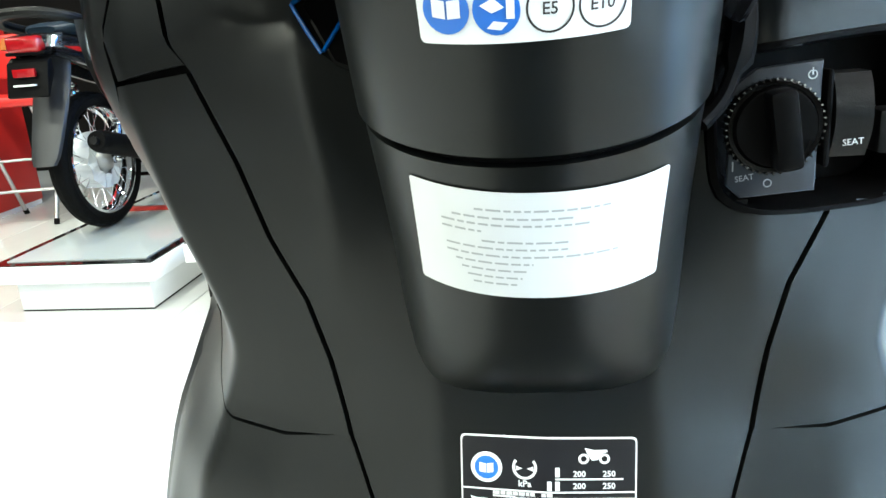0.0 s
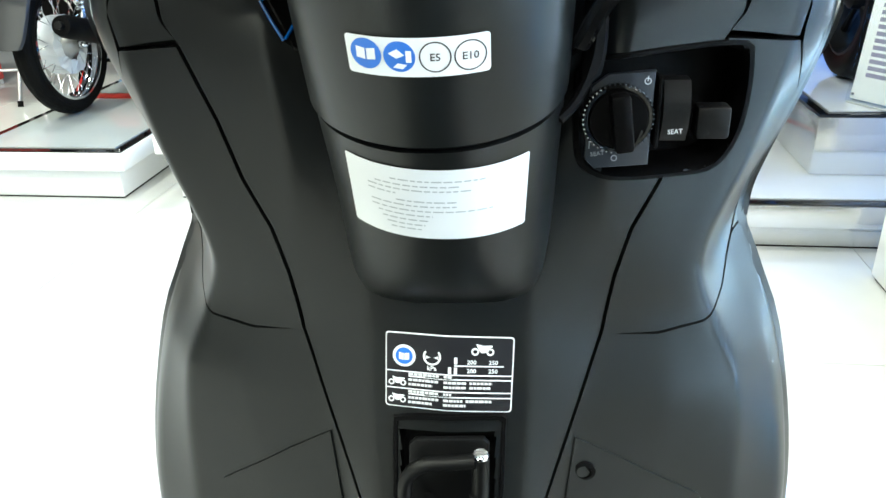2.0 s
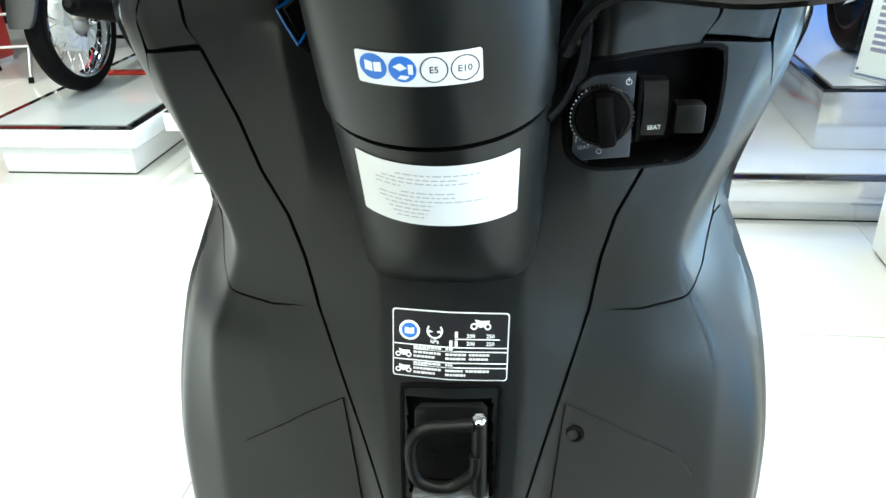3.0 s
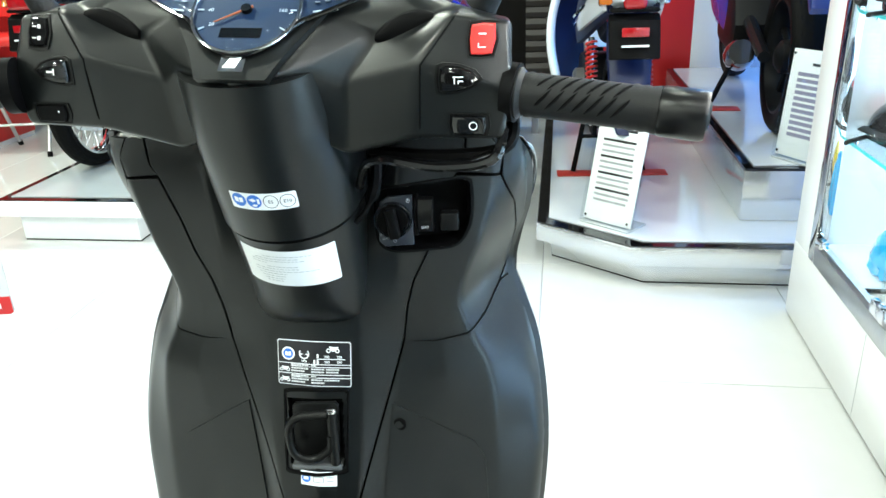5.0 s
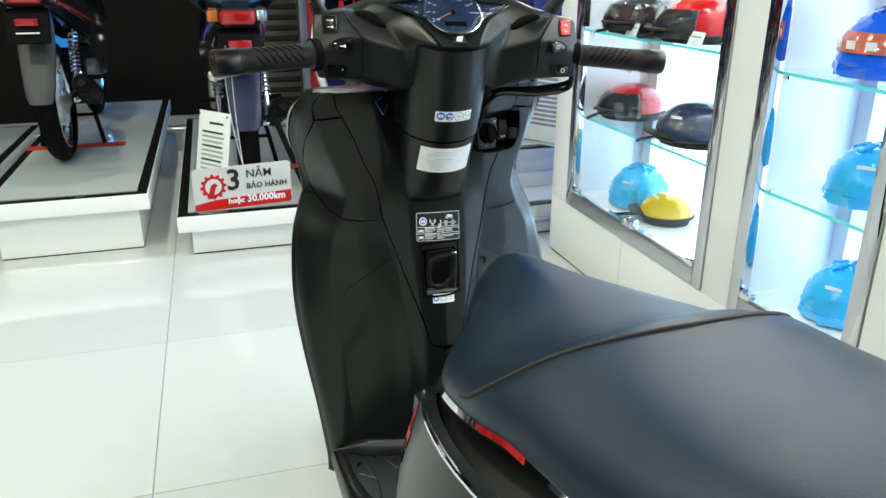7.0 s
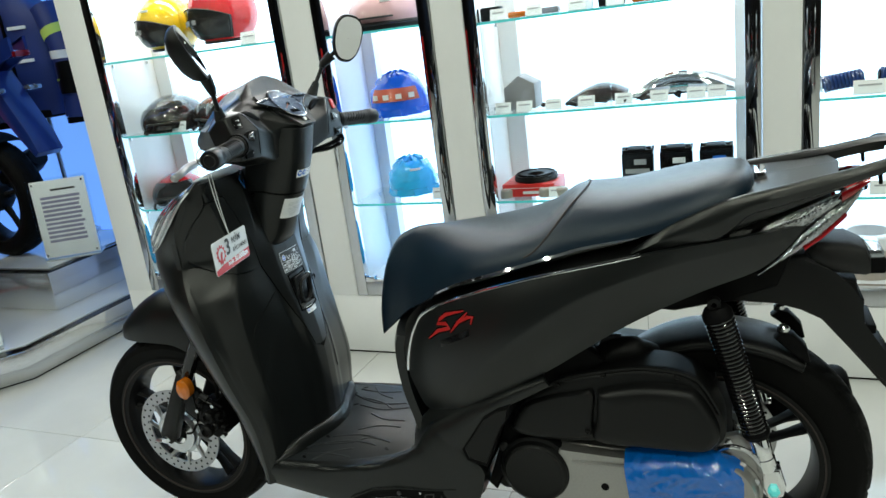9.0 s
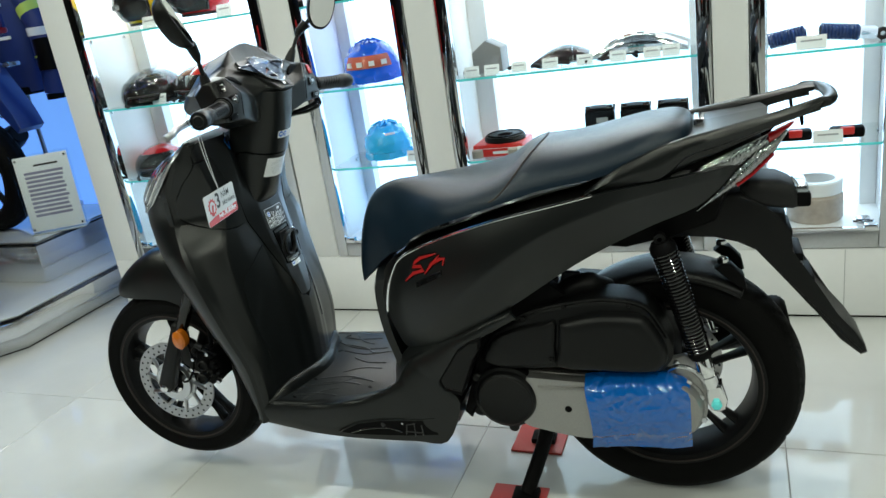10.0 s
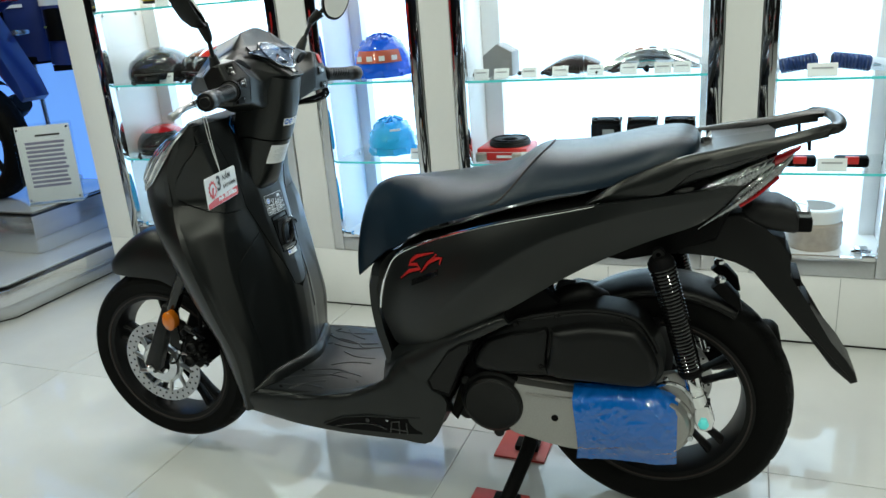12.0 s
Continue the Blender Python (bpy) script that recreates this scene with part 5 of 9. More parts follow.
part("flange_lip", tube([(-0.166, p.x, p.y) for p in smooth_path([(0.36, 0.512, 0), (0.32, 0.530, 0), (0.246, 0.547, 0), (0.173, 0.556, 0), (0.104, 0.547, 0), (0.072, 0.525, 0), (0.042, 0.470, 0)], 6)], 0.0045, 8), M_PLASTIC, air)
for yy, zz in ((0.285, 0.424), (0.25, 0.541), (0.34, 0.515), (0.115, 0.543)):
    part("box_screw", lathe([(0.001, 0), (0.0055, 0), (0.0055, -0.006), (0.003, -0.007), (0.001, -0.005)], 10, "x", (-0.168 if zz > 0.5 else -0.182, yy, zz)), M_DARKALLOY, air)
part("frame_cover", prism([(0.30, 0.605), (0.367, 0.560), (0.418, 0.505), (0.451, 0.442), (0.478, 0.362), (0.515, 0.262), (0.498, 0.245), (0.455, 0.33), (0.43, 0.40), (0.40, 0.45), (0.35, 0.49), (0.29, 0.52), (0.25, 0.56)], "x", -0.150, -0.118, 0.006), M_BLACK, scooter, "black frame cover in front of the air cleaner")
part("fender_stay", prism([(0.285, 0.500), (0.262, 0.590), (0.224, 0.588), (0.212, 0.555), (0.196, 0.525), (0.16, 0.515), (0.165, 0.495)], "x", -0.092, -0.074, 0.006), mat("satin_grey_bracket", (0.030, 0.033, 0.038), 0.35, 0.3, wear=0.08, grain=0.05), scooter, "satin grey bracket in front of the rear fender")
part("stay_bolt", lathe([(0.001, 0), (0.009, 0), (0.009, -0.006), (0.001, -0.007)], 8, "x", (-0.092, 0.19, 0.522)), M_DARKALLOY, scooter)
duct = smooth_path([(-0.10, 0.27, 0.535), (-0.10, 0.235, 0.555), (-0.09, 0.20, 0.56), (-0.06, 0.17, 0.535)], 6)
part("intake_duct", tube(duct, [0.028] * (len(duct) - 6) + [0.024] * 6, 14), M_DARKALLOY, scooter, "grey-black intake duct")
part("frame_tube", tube(smooth_path([(-0.105, 0.33, 0.66), (-0.105, 0.31, 0.55), (-0.11, 0.36, 0.44), (-0.11, 0.44, 0.30)], 6), 0.016, 12), M_GLOSSBLACK, scooter)
part("frame_tube", tube(smooth_path([(0.105, 0.33, 0.66), (0.105, 0.31, 0.55), (0.11, 0.36, 0.44), (0.11, 0.44, 0.30)], 6), 0.016, 12), M_GLOSSBLACK, scooter)

# rear hugger fender with a rolled edge, a raised spine and a bolted bracket at its rear end
rings = []
for k in range(25):
    t = k / 24
    a = math.radians(56 + 68 * t)
    ring = []
    for q in range(15):
        b = -1 + 2 * q / 14
        d = 0.2875 + 0.007 * t - 0.020 * abs(b) ** 2.2 + 0.003 * max(0.0, 1 - abs(b) / 0.35)
        ring.append((0.072 * math.sin(b * math.pi / 2), RA[0] + d * math.cos(a), RA[1] + d * math.sin(a)))
    rings.append(ring)
hug = part("rear_hugger", shell(rings, (0, 0, -0.006)), M_PLASTIC, scooter, "black hugger fender over the rear tyre")
for s in (-1, 1):
    part("hugger_edge", tube([rings[k][0 if s < 0 else 14] for k in range(25)], 0.004, 8), M_PLASTIC, hug)
    part("hugger_bracket", prism([(-0.055, 0.578), (-0.070, 0.592), (-0.088, 0.588), (-0.112, 0.560), (-0.118, 0.532), (-0.106, 0.530), (-0.088, 0.556)], "x", s * 0.040, s * 0.070, 0.005), M_BLACK, hug)
    part("hugger_bolt", lathe([(0.001, 0.0), (0.011, 0.0), (0.011, 0.010), (0.007, 0.014), (0.001, 0.014)], 8, "z", (s * 0.055, -0.072, 0.588)), M_STEEL, hug)

# shock absorbers
for s in (-1, 1):
    x = s * 0.135
    top, bot = Vector((x, 0.046, 0.668)), Vector((x, -0.050, 0.306))
    d = (bot - top).normalized()
    sh = part("shock_absorber", tube([top, top.lerp(bot, 0.30), top.lerp(bot, 0.31), top.lerp(bot, 0.72)], [0.018, 0.018, 0.013, 0.013], 16), M_GLOSSBLACK, scooter, "twin-tube rear shock absorber with a chromed lower end")
    part("top_cap", tube([top.lerp(bot, -0.005), top.lerp(bot, 0.02), top.lerp(bot, 0.055), top.lerp(bot, 0.06)], [0.020, 0.027, 0.028, 0.024], 20), M_BLACK, sh)
    part("top_mount", lathe([(0.005, -0.010), (0.012, -0.010), (0.012, 0.010), (0.005, 0.010)], 20, "x", top - d * 0.008, closed=True), M_DARKALLOY, sh)
    u = Vector((1, 0, 0))
    v = d.cross(u).normalized()
    turns, n = 30, 30 * 12
    hel = []
    for k in range(n + 1):
        t = k / n
        a = 2 * math.pi * turns * t
        hel.append(top.lerp(bot, 0.05 + 0.625 * t) + (0.0245 - 0.003 * t) * (math.cos(a) * u + math.sin(a) * v))
    part("spring", tube(hel, 0.0034, 7), M_GLOSSBLACK, sh, "black coil spring")
    part("spring_seat", tube([top.lerp(bot, 0.67), top.lerp(bot, 0.69), top.lerp(bot, 0.715)], [0.024, 0.026, 0.022], 20), M_BLACK, sh)
    part("lower_body", tube([top.lerp(bot, 0.71), top.lerp(bot, 0.72), top.lerp(bot, 0.80), top.lerp(bot, 0.805), top.lerp(bot, 0.83), top.lerp(bot, 0.835), top.lerp(bot, 0.90)], [0.017, 0.0195, 0.0195, 0.018, 0.018, 0.0195, 0.0195], 20), M_CHROME, sh, "chromed lower tube")
    part("lower_fork", prism([(bot.y + 0.020, bot.z + 0.040), (bot.y - 0.012, bot.z + 0.046), (bot.y - 0.022, bot.z + 0.008), (bot.y - 0.018, bot.z - 0.014), (bot.y - 0.004, bot.z - 0.022), (bot.y + 0.012, bot.z - 0.016), (bot.y + 0.020, bot.z + 0.002)], "x", x - 0.017, x + 0.017, 0.006, 3), M_CHROME, sh)
    part("mount_nut", lathe([(0.001, 0), (0.011, 0), (0.011, s * 0.008), (0.006, s * 0.012), (0.001, s * 0.012)], 6, "x", (x + s * 0.017, bot.y, bot.z)), M_EDGEGLOW, sh, "green-marked nut")
part("swing_arm", tube([(0.115, 0.34, 0.36), (0.118, 0.10, 0.32), (0.118, -0.04, 0.29)], [0.024, 0.02, 0.018], 12), M_DARKALLOY, scooter)
part("axle_bracket", prism([(0.050, 0.400), (0.010, 0.412), (-0.020, 0.395), (-0.066, 0.325), (-0.072, 0.296), (-0.055, 0.280), (-0.030, 0.300), (0.0, 0.352), (0.045, 0.378)], "x", -0.138, -0.118, 0.005), M_ALLOY, scooter)
for yy, zz in ((0.028, 0.397), (-0.010, 0.380), (-0.058, 0.305)):
    part("bracket_bolt", lathe([(0.001, 0), (0.007, 0), (0.007, -0.007), (0.001, -0.008)], 6, "x", (-0.138, yy, zz)), M_STEEL, scooter)
part("case_hose", tube(smooth_path([(-0.15, 0.045, 0.385), (-0.165, 0.02, 0.402), (-0.16, -0.008, 0.388), (-0.145, -0.03, 0.35)], 5), 0.005, 8), M_STEEL, scooter)
part("muffler", tube(smooth_path([(0.165, 0.30, 0.26), (0.17, 0.10, 0.29), (0.17, -0.15, 0.345), (0.17, -0.22, 0.36)], 5), [0.02, 0.03, 0.045, 0.05, 0.054, 0.055, 0.055, 0.055, 0.055, 0.055, 0.055, 0.055, 0.055, 0.052, 0.046, 0.035][:16], 18), M_BLACK, scooter, "black exhaust muffler")

# ---------- tail ----------
def bar_loft(rows, name, material, label="", n=14):
    """Rounded bar: rows of (x, y, z, half width, half height)."""
    rings = []
    for x, y, z, hw, hh in rows:
        rings.append([(x + hw * math.copysign(abs(math.cos(2 * math.pi * k / n)) ** 0.7, math.cos(2 * math.pi * k / n)), y, z + hh * math.copysign(abs(math.sin(2 * math.pi * k / n)) ** 0.7, math.sin(2 * math.pi * k / n))) for k in range(n)])
    return rings


def rail_z(y):
    return lerp_table([(-0.26, 0.907), (-0.18, 0.894), (-0.086, 0.868), (0.0, 0.844), (0.08, 0.812), (0.14, 0.790), (0.19, 0.772)], y)[0]


for s in (-1, 1):
    rows = []
    for k in range(15):
        y = 0.192 - 0.44 * k / 14
        hh = lerp_table([(-0.26, 0.007), (-0.2, 0.010), (-0.05, 0.024), (0.06, 0.028), (0.13, 0.018), (0.192, 0.003)], y)[0]
        hw = lerp_table([(-0.26, 0.013), (-0.05, 0.017), (0.06, 0.016), (0.13, 0.010), (0.192, 0.003)], y)[0]
        x = lerp_table([(-0.26, 0.078), (-0.18, 0.100), (-0.05, 0.122), (0.05, 0.142), (0.12, 0.160), (0.192, 0.176)], y)[0]
        rows.append((s * x, y, rail_z(y), hw, hh))
    part("grab_rail", loft(bar_loft(rows, "", None)), M_MATTE, scooter, "matte black passenger grab rail")
    part("strap_peg", tube([(s * 0.09, -0.215, 0.895), (s * 0.09, -0.217, 0.874)], [0.004, 0.003], 8), M_BLACK, scooter)
bridge = [(0.104 * math.sin(a), -0.236 - 0.036 * math.cos(a) ** 0.6, 0.914 + 0.003 * math.cos(a)) for a in [radians(-88 + 176 * k / 20) for k in range(21)]]
part("grab_rail_bridge", loft([[(x, y + 0.013 * math.cos(2 * math.pi * q / 12), z + 0.0095 * math.sin(2 * math.pi * q / 12)) for q in range(12)] for x, y, z in bridge]), M_MATTE, scooter)
part("rack_plate", loft([[(s * 0.115, 0.0, 0.872 + d), (s * 0.105, -0.10, 0.884 + d), (s * 0.075, -0.155, 0.894 + d), (0, -0.165, 0.897 + d), (0, 0.0, 0.876 + d)] for s, d in ((-1, 0),)][0:1] + [[(-0.115, 0.0, 0.862), (-0.105, -0.10, 0.872), (-0.075, -0.155, 0.884), (0, -0.165, 0.887), (0, 0.0, 0.864)]], True, True), M_MATTE, scooter)
part("rack_plate", mirrored(loft([[(-0.115, 0.0, 0.872), (-0.105, -0.10, 0.884), (-0.075, -0.155, 0.894), (0, -0.165, 0.897), (0, 0.0, 0.876)], [(-0.115, 0.0, 0.862), (-0.105, -0.10, 0.872), (-0.075, -0.155, 0.884), (0, -0.165, 0.887), (0, 0.0, 0.864)]], True, True)), M_MATTE, scooter)
part("seat_hinge_gap", box(-0.09, 0.09, -0.035, 0.012, 0.84, 0.866, 0.006), M_BLACK, scooter)
part("seat_hinge", box(-0.035, 0.035, -0.045, -0.024, 0.862, 0.892, 0.004), M_STEEL, scooter)

# tail cowl and lamp
rings = []
for k in range(9):
    y = 0.02 - 0.17 * k / 8
    w = lerp_table([(-0.15, 0.050), (-0.10, 0.092), (-0.03, 0.118), (0.02, 0.132)], y)[0]
    zt = lerp_table([(-0.15, 0.848), (-0.08, 0.842), (0.02, 0.838)], y)[0]
    zb = lerp_table([(-0.15, 0.800), (-0.09, 0.752), (-0.03, 0.728), (0.02, 0.705)], y)[0]
    rings.append([(w * math.copysign(abs(math.cos(2 * math.pi * q / 20)) ** 0.6, math.cos(2 * math.pi * q / 20)), y, (zt + zb) / 2 + (zt - zb) / 2 * math.copysign(abs(math.sin(2 * math.pi * q / 20)) ** 0.7, math.sin(2 * math.pi * q / 20))) for q in range(20)])
part("tail_cowl", loft(rings), M_MATTE, scooter)
for s in (-1, 1):
    def lens(pts_top, pts_low, out, material, name, label):
        T = resample([(*p, 0) for p in pts_top], 16)
        B = resample([(*p, 0) for p in pts_low], 16)
        g = []
        for j in range(6):
            v = j / 5
            row = []
            for t, b in zip(T, B):
                p = b.lerp(t, v)
                w = lerp_table([(-0.21, 0.050), (-0.15, 0.088), (-0.08, 0.112), (0.0, 0.130)], p.x)[0]
                row.append((s * (w + out + 0.006 * math.sin(math.pi * v)), p.x, p.y))
            g.append(row)
        bm = shell(g, (-s * 0.012, 0, 0))
        return part(name, bm, material, scooter, label)
    lamp = lens([(-0.014, 0.806), (-0.040, 0.818), (-0.067, 0.8285), (-0.139, 0.8526), (-0.200, 0.8725)], [(-0.016, 0.802), (-0.055, 0.801), (-0.0906, 0.8035), (-0.1193, 0.817), (-0.186, 0.862)], 0.004, M_TAILCLEAR, "turn_signal", "clear turn signal lens")
    low = lens([(-0.024, 0.732), (-0.076, 0.775), (-0.106, 0.804), (-0.140, 0.831), (-0.188, 0.864)], [(-0.027, 0.728), (-0.085, 0.762), (-0.128, 0.789), (-0.168, 0.822), (-0.197, 0.861)], 0.006, M_TAILCLEAR, "lower_lens", "clear lower edge of the tail lamp")
    red = lens([(-0.158, 0.862), (-0.180, 0.869), (-0.207, 0.876)], [(-0.160, 0.846), (-0.178, 0.852), (-0.200, 0.868)], 0.009, M_REDLENS, "tail_lamp", "red tail lamp lens")
    lens([(-0.100, 0.772), (-0.128, 0.790), (-0.168, 0.824)], [(-0.102, 0.767), (-0.129, 0.784), (-0.171, 0.818)], 0.006, M_REDLENS, "tail_lamp", "red lower edge of the tail lamp")
    for k in range(9):
        yy = -0.03 - 0.014 * k
        part("lens_facet", tube([(s * (lerp_table([(-0.21, 0.058), (-0.15, 0.096), (-0.08, 0.120), (0.0, 0.138)], yy)[0]), yy, 0.806 + 0.002 * k), (s * (lerp_table([(-0.21, 0.058), (-0.15, 0.096), (-0.08, 0.120), (0.0, 0.138)], yy - 0.03)[0]), yy - 0.03, 0.818 + 0.006 * k)], 0.0011, 6), M_CHROME, lamp)

# number plate carrier and rear mudguard
pc = [(-0.060, 0.735), (-0.110, 0.742), (-0.150, 0.700), (-0.192, 0.690), (-0.192, 0.650), (-0.205, 0.612), (-0.242, 0.533), (-0.289, 0.472), (-0.320, 0.433), (-0.342, 0.400), (-0.347, 0.382), (-0.334, 0.376), (-0.296, 0.410), (-0.238, 0.490), (-0.205, 0.532), (-0.172, 0.573), (-0.135, 0.618), (-0.105, 0.645), (-0.060, 0.658), (0.0, 0.652), (0.05, 0.644), (0.06, 0.665), (-0.02, 0.700)]
part("rear_mudguard", prism(pc, "x", -0.062, 0.062, 0.010, 3), M_PLASTIC, scooter, "long black plate carrier and mudguard")
rings = []
for y, hw, zt, zb in ((-0.108, 0.050, 0.752, 0.715), (-0.125, 0.060, 0.763, 0.705), (-0.180, 0.060, 0.760, 0.698), (-0.207, 0.055, 0.746, 0.694), (-0.214, 0.050, 0.732, 0.696)):
    zm, hh = (zt + zb) / 2, (zt - zb) / 2
    rings.append([(hw * math.copysign(abs(math.cos(2 * math.pi * q / 20)) ** 0.45, math.cos(2 * math.pi * q / 20)), y, zm + hh * math.copysign(abs(math.sin(2 * math.pi * q / 20)) ** 0.45, math.sin(2 * math.pi * q / 20))) for q in range(20)])
part("plate_housing", loft(rings), M_GRIP, scooter, "satin flat-topped housing above the plate carrier")
part("plate_lamp", box(-0.045, 0.045, -0.240, -0.206, 0.698, 0.728, 0.005), M_BLACK, scooter)
part("plate_lamp_lens", box(-0.042, 0.042, -0.236, -0.210, 0.726, 0.742, 0.004), M_CLEARLENS, scooter)
for k in range(3):
    part("plate_stay", box(-0.05, 0.05, -0.206 - 0.021 * k, -0.186 - 0.021 * k, 0.636 - 0.052 * k, 0.654 - 0.052 * k, 0.004), M_BLACK, scooter)
# inner tail underside, reaching forward under the side panels
part("tail_underside", prism([(0.25, 0.655), (0.10, 0.712), (-0.03, 0.755), (-0.09, 0.765), (-0.06, 0.69), (0.02, 0.665), (0.12, 0.64)], "x", -0.09, 0.09, 0.008), M_BLACK, scooter)

# ---------- centre stand ----------
for s in (-1, 1):
    st = part("stand_leg", tube(smooth_path([(s * 0.05, 0.335, 0.20), (s * 0.065, 0.352, 0.13), (s * 0.11, 0.385, 0.045), (s * 0.125, 0.395, 0.022)], 5), 0.018, 12), M_BLACK, scooter, "black centre stand leg")
    part("stand_foot", box(s * 0.125 - 0.026, s * 0.125 + 0.026, 0.365, 0.430, 0.0075, 0.024, 0.005), M_BLACK, st)
part("stand_cross", tube([(-0.10, 0.378, 0.062), (0.10, 0.378, 0.062)], 0.011, 10), M_GLOSSBLACK, scooter)
part("stand_pivot", tube([(-0.07, 0.335, 0.20), (0.07, 0.335, 0.20)], 0.016, 12), M_DARKALLOY, scooter)
part("stand_spring", tube(smooth_path([(-0.07, 0.33, 0.19), (-0.075, 0.30, 0.215), (-0.075, 0.26, 0.235)], 4), 0.006, 8), M_STEEL, scooter)
# red mats under the stand feet
stand_pad = thing("stand_pad", "red painted steel pad under the scooter's centre stand", "pad", "stand pads")
part("pad", box(-0.175, -0.05, 0.345, 0.485, 0.0, 0.007, 0.002), M_REDMETAL, stand_pad)
stand_pad2 = thing("stand_pad", "red painted steel pad under the scooter's centre stand", "pad", "stand pads")
part("pad", box(0.095, 0.225, 0.345, 0.485, 0.0, 0.007, 0.002), M_REDMETAL, stand_pad2)

# ---------- things let into the leg shield ----------
def scaled(outline, k):
    cx = sum(p[0] for p in outline) / len(outline)
    cz = sum(p[1] for p in outline) / len(outline)
    return [(cx + (x - cx) * k, cz + (z - cz) * k) for x, z in outline]


def bowl(outline, depth, name, material, label):
    o = [(p.x, p.y) for p in resample([(*q, 0) for q in smooth_path([(*q, 0) for q in outline + outline[:1]], 4)], 49)][:-1]
    rings = []
    for k, d in ((1.10, 0.002), (1.07, -0.0020), (1.01, -0.0020), (0.985, 0.001), (0.95, 0.006), (0.90, depth)):
        rings.append([(x, shield_y(x, z) + d, z) for x, z in scaled(o, k)])
    bm = bmesh.new()
    rows = [[bm.verts.new(p) for p in r] for r in rings]
    n = len(rows[0])
    for a, b in zip(rows, rows[1:]):
        for i in range(n):
            bm.faces.new((a[i], a[(i + 1) % n], b[(i + 1) % n], b[i]))
    bm.faces.new(rows[-1])
    return part(name, bm, material, scooter, label)


pocket = bowl(POCKET, 0.030, "key_pocket", M_BLACK, "recessed black pocket round the ignition knob")
key_y = 1.013
plate = prism([(0.0775, 0.862), (0.083, 0.8565), (0.112, 0.8585), (0.1125, 0.910), (0.088, 0.908), (0.0795, 0.902)], "y", key_y, key_y + 0.004, 0.0008)
key = part("ignition_plate", plate, mat("blue_grey_plate", (0.026, 0.032, 0.042), 0.30, 0.2, wear=0.05), pocket, "blue-grey plate round the ignition knob")
part("knob_ring", lathe([(0.0160, key_y - 0.001), (0.0182, key_y - 0.001), (0.0186, key_y - 0.005), (0.0176, key_y - 0.007), (0.0160, key_y - 0.007)], 48, "y", (0.0935, 0, 0.886), closed=True), M_GLOSSBLACK, key)
for k in range(44):
    a = 2 * math.pi * k / 44
    c, s = math.cos(a), math.sin(a)
    part("knurl", tube([(0.0935 + 0.0187 * c, key_y - 0.002, 0.886 + 0.0187 * s), (0.0935 + 0.0183 * c, key_y - 0.0072, 0.886 + 0.0183 * s)], 0.0005, 5), M_STEEL, key)
knob = part("ignition_knob", lathe([(0.0158, key_y), (0.0158, key_y - 0.006), (0.0150, key_y - 0.009), (0.001, key_y - 0.0095)], 40, "y", (0.0935, 0, 0.886)), M_BLACK, key, "round black ignition knob")
part("knob_grip", box(-0.0052, 0.0052, -0.012, 0, -0.0155, 0.0155, 0.0025, m=Matrix.Translation((0.0945, key_y - 0.008, 0.886)) @ pose(0, 0, 0, 0, -8, 0)), M_BLACK, knob)
part("knob_mark", box(-0.0006, 0.0006, -0.0004, 0, -0.004, 0.004, m=Matrix.Translation((0.1045, key_y - 0.0100, 0.877)) @ pose(0, 0, 0, 0, 20, 0)), M_GLOSSBLACK, knob)
rock = []
for k in range(9):
    t = -1 + 2 * k / 8
    rock.append([(x, key_y + 0.004 - 0.006 * (1 - t * t), 0.8875 + 0.0165 * t) for x in (0.1175, 0.1185, 0.1305, 0.1315)])
part("seat_switch", shell(rock, (0, 0.012, 0)), M_PLASTIC, pocket, "black rocker switch for the seat lock")
part("switch_guide", box(0.1140, 0.1165, key_y - 0.001, key_y + 0.02, 0.868, 0.906, 0.001), M_BLACK, pocket)
part("pocket_step", box(0.138, 0.156, key_y + 0.008, key_y + 0.022, 0.870, 0.888, 0.002), M_PLASTIC, pocket)
TXT = Matrix(((1, 0, 0, 0), (0, 0, -1, 0), (0, 1, 0, 0), (0, 0, 0, 1)))


def flat_text(body, size, x, y, z, material, parent, roll=0, align="CENTER", bold=0.0):
    return text_part(body, size, Matrix.Translation((x, y, z)) @ pose(0, 0, 0, 0, roll, 0) @ TXT, material, parent, align=align, depth=0.00005, bold=bold)


flat_text("SEAT", 0.0036, 0.1246, key_y - 0.0018, 0.8765, M_STICKER, pocket, -4)
flat_text("SEAT", 0.0034, 0.0845, key_y - 0.0003, 0.8640, M_GREYINK, pocket, -8)
part("dial_mark", lathe([(0.0013, key_y - 0.0003), (0.0017, key_y - 0.0003), (0.0017, key_y), (0.0013, key_y)], 20, "y", (0.0935, 0, 0.8625), closed=True), M_GREYINK, key)
part("dial_mark", box(0.0795, 0.0800, key_y - 0.0003, key_y, 0.868, 0.872), M_GREYINK, key)
part("power_mark", lathe([(0.0014, key_y - 0.0003), (0.0018, key_y - 0.0003), (0.0018, key_y), (0.0014, key_y)], 20, "y", (0.1085, 0, 0.9045), closed=True), M_STICKER, key)
part("power_mark_bar", box(0.1083, 0.1087, key_y - 0.0004, key_y, 0.9045, 0.9072), M_STICKER, key)

